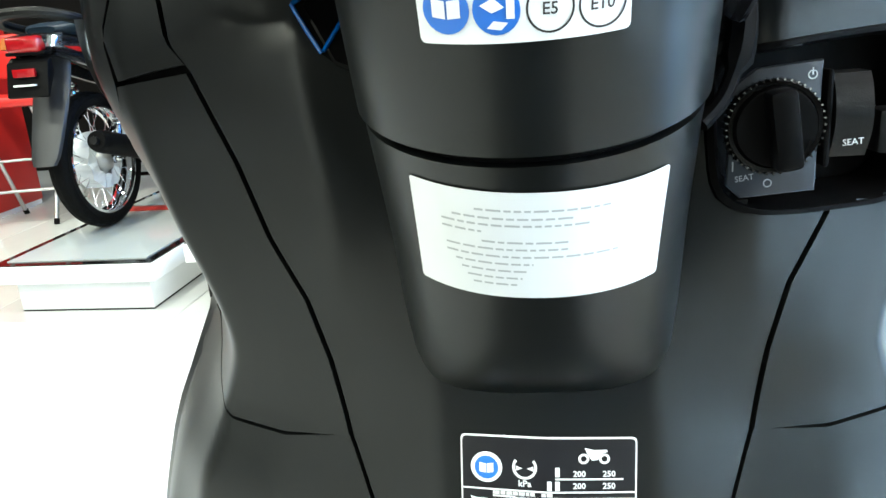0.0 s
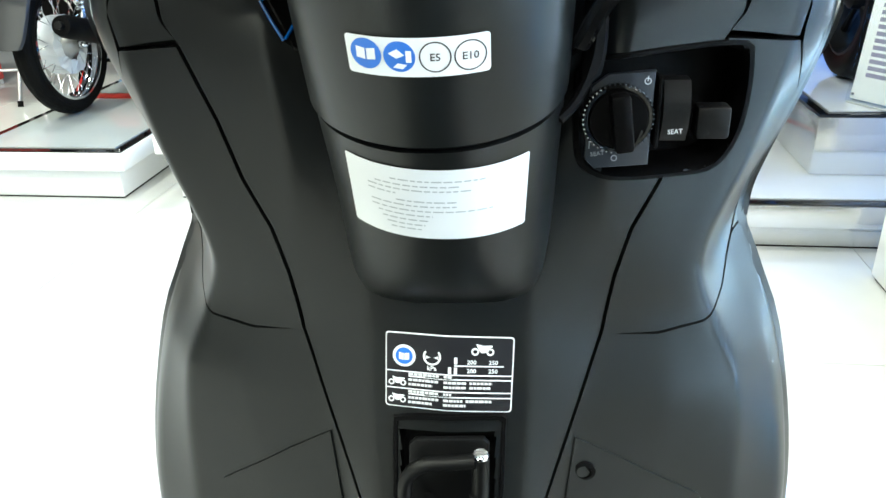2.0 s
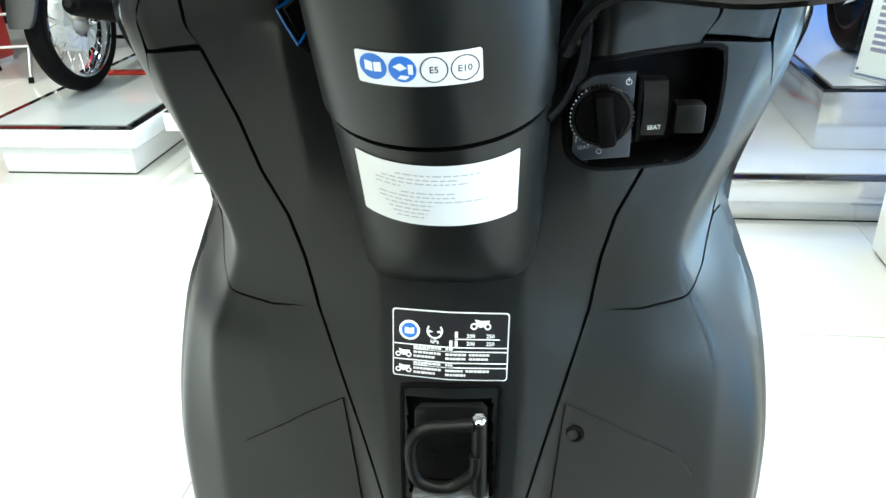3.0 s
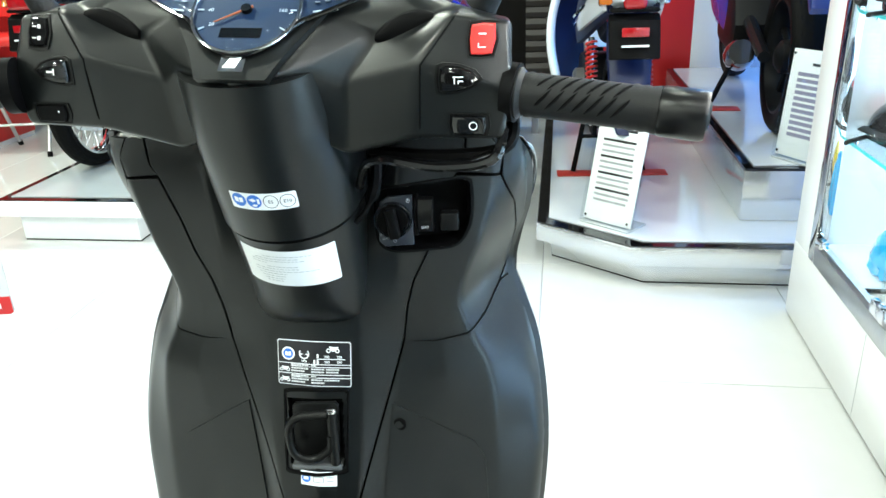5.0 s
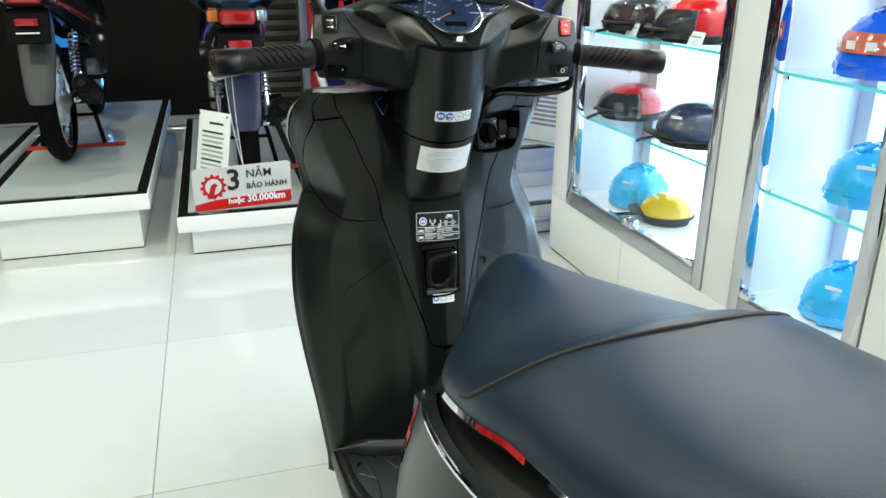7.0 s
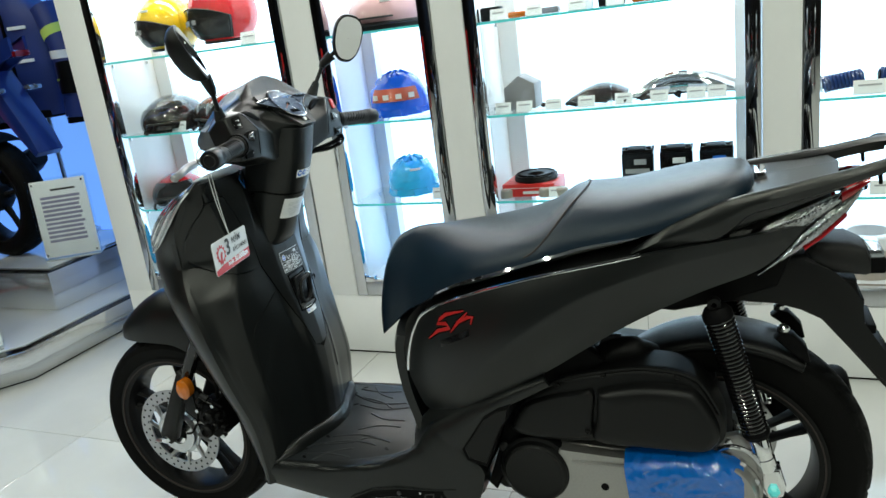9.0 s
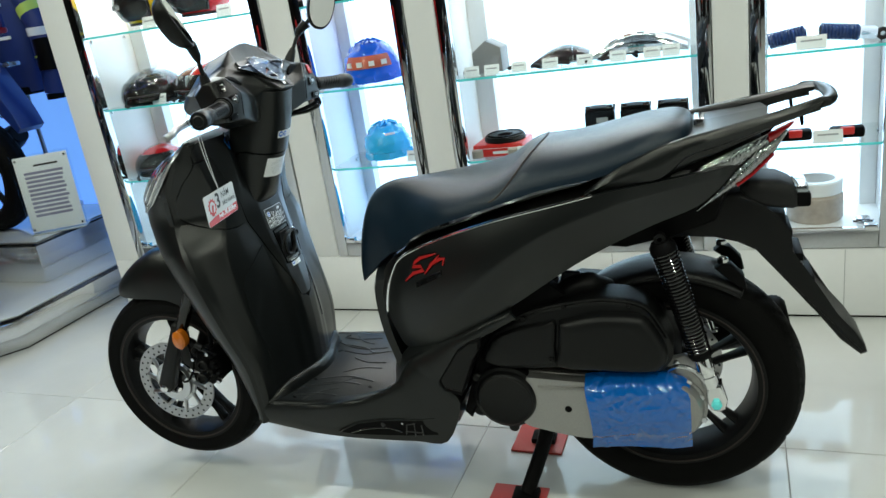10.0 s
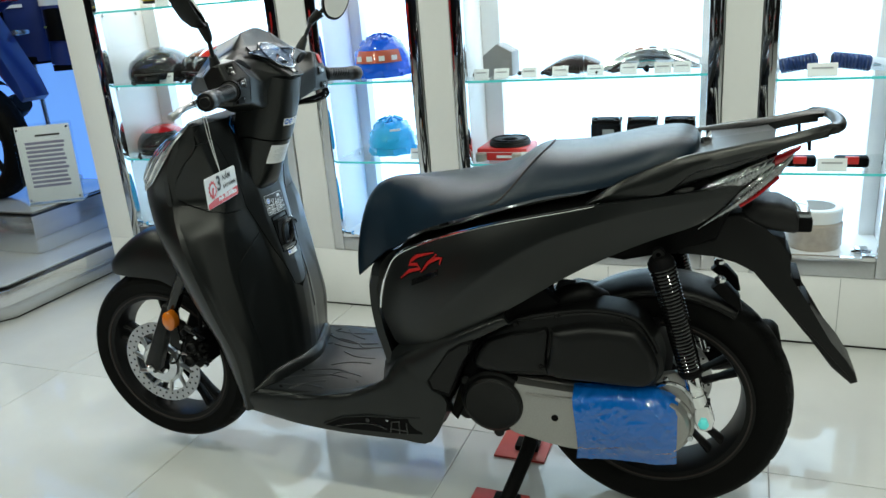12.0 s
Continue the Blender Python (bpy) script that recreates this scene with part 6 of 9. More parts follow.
# dark cable openings beside the column, their shade put in as raised black patches
for sg in (-1, 1):
    o = [(sg * 0.094, 0.947), (sg * 0.076, 0.962), (sg * 0.066, 0.935), (sg * 0.070, 0.916), (sg * 0.082, 0.922)]
    rings = [[(x, shield_y(x, min(z, 0.964)) - d, z) for x, z in scaled(o, k)] for k, d in ((1.12, -0.001), (1.06, 0.002), (0.96, 0.002), (0.90, -0.004), (0.86, 0.0006))]
    part("cable_opening", loft(rings, True, True), M_GLOSSBLACK, scooter, "raised glossy black patch drawn as a cable opening", angle=20)

# bag hook
hookbowl = bowl([(-0.033, 0.690), (-0.028, 0.697), (0.028, 0.698), (0.033, 0.691), (0.030, 0.622), (0.026, 0.612), (-0.029, 0.611), (-0.034, 0.621)], 0.012, "hook_recess", M_BLACK, "black recess behind the bag hook")
hy = 0.9835
part("hook_plate", prism([(-0.025, 0.684), (-0.021, 0.688), (0.022, 0.690), (0.0255, 0.686), (0.0225, 0.627), (0.018, 0.622), (-0.024, 0.622), (-0.028, 0.627)], "y", hy + 0.001, hy + 0.006, 0.0015), M_PLASTIC, hookbowl)
loop_pts = [(0.017, 0.684), (0.0005, 0.682), (-0.014, 0.680), (-0.0245, 0.671), (-0.0275, 0.655), (-0.025, 0.636), (-0.017, 0.628), (-0.002, 0.627), (0.008, 0.633), (0.0165, 0.643), (0.018, 0.658)]
hook = part("bag_hook", tube([(x, hy - 0.012, z) for x, z in [(p.x, p.y) for p in smooth_path([(*q, 0) for q in loop_pts], 4)]], 0.0046, 12), M_PLASTIC, hookbowl, "folding black plastic bag hook")
part("hook_post", tube([(0.0195, hy - 0.010, 0.621), (0.0205, hy - 0.010, 0.686)], 0.0055, 14), M_PLASTIC, hook)
part("hook_pin", lathe([(0.0052, 0), (0.0052, 0.002), (0.004, 0.003), (0.001, 0.003)], 18, "z", (0.0205, hy - 0.010, 0.686)), M_CHROME, hook, "bright pin head")
part("hook_lip", box(-0.029, 0.026, hy - 0.013, hy + 0.004, 0.6125, 0.619, 0.002), mat("grey_plastic", (0.10, 0.105, 0.11), 0.4), hookbowl)
part("hook_screw", lathe([(0.003, hy), (0.003, hy - 0.0005), (0.001, hy - 0.0008)], 10, "y", (-0.014, 0, 0.645)), M_DARKALLOY, hookbowl)
sy = shield_y(0.0865, 0.653)
part("cover_screw", lathe([(0.0075, sy - 0.0005), (0.0075, sy - 0.0022), (0.005, sy - 0.003), (0.0045, sy - 0.001), (0.001, sy - 0.001)], 20, "y", (0.0865, 0, 0.653)), M_BLACK, scooter, "black trim screw")
for s in (-1, 1):
    g = coons([Vector(p) for p in ((0.062, 0.42, 0), (0.17, 0.40, 0))], [Vector(p) for p in ((0.080, 0.678, 0), (0.11, 0.660, 0), (0.166, 0.622, 0))], [Vector(p) for p in ((0.062, 0.42, 0), (0.067, 0.56, 0), (0.080, 0.678, 0))], [Vector(p) for p in ((0.17, 0.40, 0), (0.182, 0.52, 0), (0.178, 0.60, 0), (0.166, 0.622, 0))], 16, 20)
    pts = [[(s * p.x, shield_y(p.x, p.y) - 0.0016, p.y) for p in row] for row in g]
    part("knee_pad", shell(pts, (0, 0.004, 0)), M_MATTE, scooter, "matte lower knee pad")

# ---------- stickers ----------
def patch_on(f, cx, cz, outline, off, material, parent, name, label="", rings=6, roll=0.0):
    """A sheet with a closed outline (u, v), laid on the surface y = f(x, z)."""
    c, s = math.cos(radians(roll)), math.sin(radians(roll))
    bm = bmesh.new()
    def at(u, v):
        x, z = cx + u * c + v * s, cz - u * s + v * c
        z += column_sag(x, cz) if f is column_y else 0.0
        return (x, f(x, z) - off, z)
    mu = sum(p[0] for p in outline) / len(outline)
    mv = sum(p[1] for p in outline) / len(outline)
    mid = bm.verts.new(at(mu, mv))
    prev = None
    n = len(outline)
    for k in range(1, rings + 1):
        row = [bm.verts.new(at(mu + (u - mu) * k / rings, mv + (v - mv) * k / rings)) for u, v in outline]
        for i in range(n):
            j = (i + 1) % n
            if prev is None:
                bm.faces.new((mid, row[i], row[j]))
            else:
                bm.faces.new((prev[i], row[i], row[j], prev[j]))
        prev = row
    return part(name, bm, material, parent, label)


def rrect(w, h, r, step=0.006):
    pts = []
    for cx, cz, a0 in ((w / 2 - r, h / 2 - r, 0), (-w / 2 + r, h / 2 - r, 90), (-w / 2 + r, -h / 2 + r, 180), (w / 2 - r, -h / 2 + r, 270)):
        for k in range(4):
            a = radians(a0 + 30 * k)
            pts.append((cx + r * math.cos(a), cz + r * math.sin(a)))
    out = []
    for p, q in zip(pts, pts[1:] + pts[:1]):
        m = max(1, int(math.hypot(q[0] - p[0], q[1] - p[1]) / step))
        for k in range(m):
            out.append((p[0] + (q[0] - p[0]) * k / m, p[1] + (q[1] - p[1]) * k / m))
    return out


def disc(u, v, r, n=24):
    return [(u + r * math.cos(2 * math.pi * k / n), v + r * math.sin(2 * math.pi * k / n)) for k in range(n)]


def ring_on(f, cx, cz, u, v, r0, r1, off, material, parent, name, roll=0.0, a0=0, a1=360, n=32):
    c, s = math.cos(radians(roll)), math.sin(radians(roll))
    rows = []
    for r in (r0, r1):
        row = []
        for k in range(n + 1):
            a = radians(a0 + (a1 - a0) * k / n)
            uu, vv = u + r * math.cos(a), v + r * math.sin(a)
            x, z = cx + uu * c + vv * s, cz - uu * s + vv * c
            z += column_sag(x, cz) if f is column_y else 0.0
            row.append((x, f(x, z) - off, z))
        rows.append(row)
    return part(name, loft(rows, False, False), material, parent)


def text_on(f, cx, cz, body, size, u, v, off, material, parent, roll=0.0, bold=0.0, align="CENTER"):
    c, s = math.cos(radians(roll)), math.sin(radians(roll))
    ob = text_part(body, size, Matrix.Translation((u, v, 0)), material, parent, align=align, depth=0.0, bold=bold)
    for vert in ob.data.vertices:
        uu, vv = vert.co.x, vert.co.y
        x, z = cx + uu * c + vv * s, cz - uu * s + vv * c
        z += column_sag(x, cz) if f is column_y else 0.0
        vert.co = (x, f(x, z) - off, z)
    return ob


def bar(u0, u1, v0, v1, step=0.006):
    m = max(1, int((u1 - u0) / step))
    low = [(u0 + (u1 - u0) * k / m, v0) for k in range(m + 1)]
    return low + [(u, v1) for u, _ in reversed(low)]


# fuel sticker
F = column_y
fx, fz, fr = -0.0010, 0.9365, 1.5
fuel = patch_on(F, fx, fz, rrect(0.0592, 0.0168, 0.0016, 0.004), 0.0006, M_STICKER, scooter, "fuel_sticker", "small white fuel sticker with two blue discs")
for u in (-0.0212, -0.0072):
    patch_on(F, fx, fz, disc(u, 0.0003, 0.0066), 0.0009, M_BLUE, fuel, "blue_disc", rings=3, roll=fr)
for d in (-1, 1):
    patch_on(F, fx, fz, [(-0.0212 + d * 0.0003, -0.0022), (-0.0212 + d * 0.0040, -0.0017), (-0.0212 + d * 0.0040, 0.0032), (-0.0212 + d * 0.0003, 0.0026)], 0.0012, M_STICKER, fuel, "book_page", rings=1, roll=fr)
patch_on(F, fx, fz, [(-0.0118, 0.0015), (-0.008, 0.0035), (-0.005, 0.001), (-0.0085, -0.0005)], 0.0012, M_STICKER, fuel, "nozzle_mark", rings=1, roll=fr)
patch_on(F, fx, fz, [(-0.0045, 0.003), (-0.0022, 0.003), (-0.0022, -0.002), (-0.0045, -0.002)], 0.0012, M_STICKER, fuel, "hourglass_mark", rings=1, roll=fr)
patch_on(F, fx, fz, [(-0.010, -0.0045), (-0.006, -0.005), (-0.004, -0.003), (-0.008, -0.0025)], 0.0012, M_STICKER, fuel, "drop_mark", rings=1, roll=fr)
for u, w in ((0.0074, "E5"), (0.0216, "E10")):
    ring_on(F, fx, fz, u, 0.0003, 0.0060, 0.0066, 0.0009, M_INK, fuel, "ring", fr)
    text_on(F, fx, fz, w, 0.0046, u, -0.0013, 0.0009, M_INK, fuel, fr, 0.00005)

# long white label with lines of small grey print
lx, lz, lr = 0.0008, 0.8570, 2.0
F2 = column_y
lab = patch_on(F2, lx, lz, rrect(0.0895, 0.0452, 0.0012, 0.004), 0.0007, M_STICKER, scooter, "data_label", "white paper label with faint grey print", rings=10, roll=lr)
for v, u0, u1 in ((0.0150, -0.022, 0.024), (0.0118, -0.030, 0.012), (0.0090, -0.034, 0.017), (0.0060, -0.034, -0.020), (0.0020, -0.020, 0.010), (-0.0010, -0.033, 0.010), (-0.0042, -0.033, 0.028), (-0.0074, -0.030, -0.002), (-0.0106, -0.028, -0.004), (-0.0138, -0.026, -0.006), (-0.0168, -0.024, -0.008)):
    u = u0
    rnd = random.Random(int((v + 1) * 10000))
    while u < u1:
        w = rnd.uniform(0.002, 0.0055)
        patch_on(F2, lx, lz, bar(u, min(u + w, u1), v, v + 0.0008), 0.0010, M_PALEINK, lab, "print_line", rings=1, roll=lr)
        u += w + 0.0010

# tyre pressure plate
P = shield_y
px, pz, pr = 0.0002, 0.7287, 2.2
tp = patch_on(P, px, pz, rrect(0.0792, 0.0492, 0.0022, 0.006), 0.0006, M_STICKER, scooter, "pressure_label", "black tyre pressure label with white border and symbols", roll=pr)
patch_on(P, px, pz, rrect(0.0776, 0.0476, 0.0018, 0.006), 0.0009, M_STKBLACK, tp, "black_field", roll=pr)
for v in (-0.0005, -0.0035, -0.0118, -0.0152):
    patch_on(P, px, pz, bar(-0.0388 if v in (-0.0005, -0.0118) else -0.0250, 0.0388, v - 0.0004, v + 0.0004), 0.0012, M_STICKER, tp, "rule", rings=1, roll=pr)
patch_on(P, px, pz, disc(-0.0278, 0.0098, 0.0072), 0.0012, M_STICKER, tp, "white_disc", rings=2, roll=pr)
patch_on(P, px, pz, disc(-0.0278, 0.0098, 0.0054), 0.0015, M_BLUE, tp, "blue_disc", rings=2, roll=pr)
for d in (-1, 1):
    patch_on(P, px, pz, [(-0.0278 + d * 0.0002, 0.0073), (-0.0278 + d * 0.0032, 0.0078), (-0.0278 + d * 0.0032, 0.0122), (-0.0278 + d * 0.0002, 0.0117)], 0.0018, M_STICKER, tp, "book_page", rings=1, roll=pr)
ring_on(P, px, pz, -0.0105, 0.0105, 0.0044, 0.0056, 0.0012, M_STICKER, tp, "tyre_symbol", pr, 140, 400)
for d in (-1, 1):
    patch_on(P, px, pz, [(-0.0105 + d * 0.0040, 0.0112), (-0.0105 + d * 0.0040, 0.0088), (-0.0105 + d * 0.0010, 0.0100)], 0.0012, M_STICKER, tp, "arrow", rings=1, roll=pr)
text_on(P, px, pz, "kPa", 0.0042, -0.0105, 0.0016, 0.0012, M_STICKER, tp, pr, 0.00008)
for u, w in ((0.0140, "200"), (0.0272, "250")):
    for v in (0.0068, -0.0002 + 0.0014):
        text_on(P, px, pz, w, 0.0038, u, v, 0.0012, M_STICKER, tp, pr, 0.00008)
patch_on(P, px, pz, bar(0.0032, 0.0335, 0.0052, 0.0060), 0.0012, M_STICKER, tp, "rule", rings=1, roll=pr)
for u, v in ((0.0042, 0.0066), (0.0006, 0.0002), (0.0042, 0.0002)):
    patch_on(P, px, pz, bar(u - 0.0010, u + 0.0010, v, v + 0.0044), 0.0012, M_STICKER, tp, "load_mark", rings=1, roll=pr)


def bike_symbol(u, v, k):
    for d in (-0.0046, 0.0046):
        ring_on(P, px, pz, u + d * k, v, 0.0013 * k, 0.0024 * k, 0.0012, M_STICKER, tp, "wheel_mark", pr)
    patch_on(P, px, pz, [(u - 0.0042 * k, v + 0.0050 * k), (u - 0.0030 * k, v + 0.0022 * k), (u - 0.0010 * k, v - 0.0008 * k), (u + 0.0016 * k, v - 0.0006 * k), (u + 0.0036 * k, v + 0.0024 * k), (u + 0.0060 * k, v + 0.0032 * k), (u + 0.0056 * k, v + 0.0042 * k), (u, v + 0.0040 * k)], 0.0012, M_STICKER, tp, "bike_mark", rings=1, roll=pr)


bike_symbol(0.0205, 0.0150, 1.0)
bike_symbol(-0.0320, -0.0082, 0.8)
bike_symbol(-0.0320, -0.0195, 0.8)
for v, segs in ((-0.0028, ((-0.025, -0.006), (-0.003, 0.002))), (-0.0066, ((-0.025, -0.006), (-0.003, 0.011), (0.013, 0.027))), (-0.0096, ((-0.025, -0.010), (-0.003, 0.011), (0.013, 0.026))), (-0.0144, ((-0.025, -0.006), (-0.003, 0.002))), (-0.0184, ((-0.025, -0.006), (-0.003, 0.009), (0.011, 0.027))), (-0.0214, ((-0.025, -0.010), (-0.003, 0.011)))):
    for a, b in segs:
        u = a
        rnd = random.Random(int(1e5 * (v + u + 2)))
        while u < b:
            w = rnd.uniform(0.0014, 0.0032)
            patch_on(P, px, pz, bar(u, min(b, u + w), v, v + 0.0017), 0.0012, M_TAGGREY, tp, "print_bar", rings=1, roll=pr)
            u += w + 0.0004

# small sticker under the hook
tx, tz = 0.0000, 0.6035
ts = patch_on(P, tx, tz, rrect(0.0400, 0.0165, 0.0012, 0.006), 0.0006, M_STICKER, scooter, "hook_sticker", "small white load sticker below the hook", roll=2)
patch_on(P, tx, tz, disc(-0.0140, 0.0, 0.0050), 0.0009, M_BLUE, ts, "blue_disc", rings=2, roll=2)
patch_on(P, tx, tz, bar(-0.0168, -0.0112, -0.0016, 0.0020), 0.0012, M_STICKER, ts, "book_page", rings=1, roll=2)
patch_on(P, tx, tz, bar(-0.0062, 0.0058, -0.0040, 0.0028), 0.0009, M_GREYINK, ts, "bag_mark", rings=1, roll=2)
patch_on(P, tx, tz, bar(-0.0050, 0.0046, -0.0030, 0.0018), 0.0012, M_STICKER, ts, "bag_field", rings=1, roll=2)
for v in (0.0012, -0.0028):
    patch_on(P, tx, tz, bar(0.0085, 0.0165, v, v + 0.0012), 0.0009, M_GREYINK, ts, "print_line", rings=1, roll=2)

# ---------- handlebar fittings, in the straight bar's space ----------
before_bar = set(bpy.data.objects)


# instrument panel on the slope below the hood
def inst_at(u, v, up=0.0):
    """u across, v from 0 at the sill to 1 below the hood."""
    return Vector((u, 0.8875 + 0.0885 * v - 0.651 * up, 1.0425 + 0.0755 * v + 0.761 * up))


dash_rows = []
for j in range(13):
    v = 0.0 + 0.95 * j / 12
    hw = lerp_table([(0.0, 0.0285), (0.2, 0.038), (0.45, 0.054), (0.65, 0.066), (0.85, 0.072), (1.0, 0.066)], v)[0]
    dash_rows.append([inst_at(hw * k / 10, v, 0.004) for k in range(-10, 11)])
dash = part("instrument_panel", shell(dash_rows, (0, 0.006, -0.004)), M_MATTE, scooter, "instrument panel with a round dial under clear glass")
M_DIAL = mat("blue_dial", (0.008, 0.022, 0.055), 0.3, wear=0.1)


def dial_at(u, w, up):
    return inst_at(u, 0.575 + w / 0.1163, up + 0.0015)


def dial_disc(r, up, n=40, cx=0.0, kx=1.0):
    return [dial_at(cx + kx * r * math.cos(2 * math.pi * k / n), r * math.sin(2 * math.pi * k / n), up) for k in range(n)]


bm = loft([dial_disc(0.043, 0.0042), dial_disc(0.043, 0.0058), dial_disc(0.001, 0.0058)], True, False)
part("dial_face", bm, M_DIAL, dash, "dark blue speed dial")
part("dial_rim", tube(dial_disc(0.0445, 0.0070) + dial_disc(0.0445, 0.0070)[:1], 0.0016, 8), M_STEEL, dash)
def leaf(k, up, n=72, r=0.046):
    """Leaf-shaped outline: a round middle with a pointed wing on either side."""
    out = []
    for i in range(n):
        a = 2 * math.pi * i / n
        u = 0.094 * math.cos(a)
        h = max(math.sqrt(max(0.0, r * r - u * u)), 0.027 * (1 - (abs(u) / 0.094) ** 1.4))
        out.append(dial_at(k * u, k * math.copysign(h, math.sin(a)) + 0.018 * (abs(u) / 0.094) ** 1.3, up))
    return out


part("wing_face", loft([leaf(1.0, 0.0036), leaf(0.98, 0.0044), leaf(0.01, 0.0044)], True, False), M_DIAL, dash, "dark blue warning lamp field")
part("leaf_bezel", tube(leaf(1.02, 0.006) + leaf(1.02, 0.006)[:1], 0.0020, 8), M_GLOSSBLACK, dash)
for sgn in (-1, 1):
    for k in range(4):
        q = dial_at(sgn * (0.056 + 0.008 * k), 0.010 + 0.0015 * k, 0.0050)
        part("warning_lamp", lathe([(0.0001, 0), (0.0022, 0), (0.0022, 0.0006), (0.0001, 0.0006)], 10, "z", q), M_GREYINK, dash)
    q0, q1 = dial_at(sgn * 0.054, 0.0, 0.005), dial_at(sgn * 0.074, 0.003, 0.005)
    part("wing_line", tube([q0, q1], 0.0007, 5), M_STICKER, dash)
for k in range(9):
    a = radians(210 - 240 * k / 8)
    c, s = math.cos(a), math.sin(a)
    part("dial_tick", tube([dial_at(0.036 * c, 0.036 * s, 0.0063), dial_at(0.041 * c, 0.041 * s, 0.0063)], 0.0006, 5), M_STICKER, dash)
    ux = inst_at(0, 0.6) - inst_at(0, 0.5)
    tilt = math.degrees(math.atan2(ux.z, ux.y))
    if k < 8:
        q = dial_at(0.030 * c, 0.030 * s, 0.0064)
        text_part(str(20 + 20 * k), 0.0050, Matrix.Translation(q) @ pose(0, 0, 0, tilt, 0, 0) @ Matrix.Translation((0, -0.0018, 0)), M_STICKER, dash, depth=0.0)
part("dial_needle", tube([dial_at(0.005, 0.003, 0.0075), dial_at(-0.024, -0.014, 0.0075)], [0.0012, 0.0005], 6), mat("orange_needle", (0.6, 0.13, 0.04), 0.4), dash)
part("dial_hub", loft([dial_disc(0.0045, 0.006, 20), dial_disc(0.004, 0.0095, 20)], True, True), M_BLACK, dash)
part("info_display", shell([[dial_at(0.017 * i / 4, -0.0285 + 0.010 * j / 3, 0.0062) for i in range(-4, 5)] for j in range(4)], (0, 0.001, -0.001)), M_GLOSSBLACK, dash)
dome = [leaf(1.0, 0.006), leaf(0.93, 0.0095), leaf(0.75, 0.0120), leaf(0.45, 0.0135), leaf(0.01, 0.0140)]
part("dial_glass", loft(dome, True, False), M_DIALGLASS, dash, "curved leaf-shaped clear instrument glass")
# silver emblem plate
def on_plate(pts, up, name, material):
    bm = bmesh.new()
    bm.faces.new([bm.verts.new(inst_at(u, v, up)) for u, v in pts])
    low = [bm.verts.new(inst_at(u, v, up - 0.003)) for u, v in pts]
    bm.verts.ensure_lookup_table()
    n = len(pts)
    for i in range(n):
        bm.faces.new((bm.verts[i], bm.verts[(i + 1) % n], low[(i + 1) % n], low[i]))
    return part(name, bm, material, dash, "small plain silver emblem plate" if name == "emblem" else "", smooth=False)


on_plate([(-0.0100, 0.050), (0.0100, 0.050), (0.0100, 0.215), (-0.0100, 0.215)], 0.0065, "emblem", M_CHROME)
on_plate([(-0.0070, 0.08), (0.003, 0.08), (0.0070, 0.185), (-0.001, 0.185)], 0.0070, "emblem_mark", M_STICKER)

# slots beside the dial, and joint lines to the switch housings
for s in (-1, 1):
    a0, a1 = Vector(CAGE["slot_in"]), Vector(CAGE["slot_out"])
    rings = []
    for k in range(13):
        t = k / 12
        q = a0.lerp(a1, 0.02 + 0.98 * t)
        h = 0.0120 * math.sin(math.pi * (0.06 + 0.88 * t)) ** 0.7
        rings.append([(s * q.x, q.y - 0.001 + 0.006 * math.cos(2 * math.pi * i / 12), q.z - 0.002 + h * math.sin(2 * math.pi * i / 12)) for i in range(12)])
    # the slot's shade is put in as a raised black lens
    part("vent_slot", loft(rings, True, True), M_BLACK, scooter, "raised black lens drawn as the dark slot in the cowl")
    p0, p1, p2 = Vector(CAGE["pod_low"]), Vector(CAGE["pod_in"]), Vector(CAGE["pod_up"])
    line = [p0.lerp(p1, k / 5) for k in range(5)] + [p1.lerp(p2, k / 8) for k in range(9)]
    part("housing_seam", tube([(s * (q.x + 0.005), cowl_y(q.x + 0.005, q.z) - 0.0001, q.z) for q in line], 0.0009, 6), M_BLACK, scooter)


def key_on_cowl(outline, s, cx, cz, lift, name, material, label, frame_mat=None):
    """A raised key on the switch housing; outline in (u, v) about (cx, cz)."""
    def at(u, v, d):
        x, z = cx + u, cz + v
        return (x, cowl_y(x, z) - d, z)
    base = None
    if frame_mat:
        rings = [[at(u * k, v * k, d) for u, v in outline] for k, d in ((1.28, -0.001), (1.28, 0.0012), (1.16, 0.0012), (1.10, 0.0))]
        base = part(name + "_frame", loft(rings, True, True), frame_mat, scooter)
    rings = [[at(u * k, v * k, d) for u, v in outline] for k, d in ((1.0, -0.001), (1.0, lift * 0.7), (0.9, lift), (0.5, lift * 1.1))]
    return part(name, loft(rings, True, True), material, base or scooter, label)


KEY = 0.84
teardrop = [(-0.018, 0.0), (-0.012, 0.0065), (0.0, 0.0105), (0.012, 0.0115), (0.0165, 0.0095), (0.0175, 0.0), (0.0165, -0.0105), (0.012, -0.0120), (0.0, -0.0105), (-0.012, -0.006)]
square = [(-0.010, 0.012), (0.0, 0.0135), (0.011, 0.0130), (0.012, 0.0), (0.009, -0.0125), (0.0, -0.0135), (-0.010, -0.0130), (-0.0115, 0.0)]
wide = [(-0.0155, 0.008), (0.0, 0.0085), (0.0145, 0.008), (0.016, 0.0), (0.0135, -0.0085), (0.0, -0.0088), (-0.0145, -0.0085), (-0.016, 0.0)]
teardrop, square, wide = [[(KEY * u, KEY * v) for u, v in o] for o in (teardrop, square, wide)]
horn = key_on_cowl(teardrop, -1, -0.171, 1.043, 0.004, "horn_button", M_GLOSSBLACK, "glossy black horn button", M_PLASTIC)
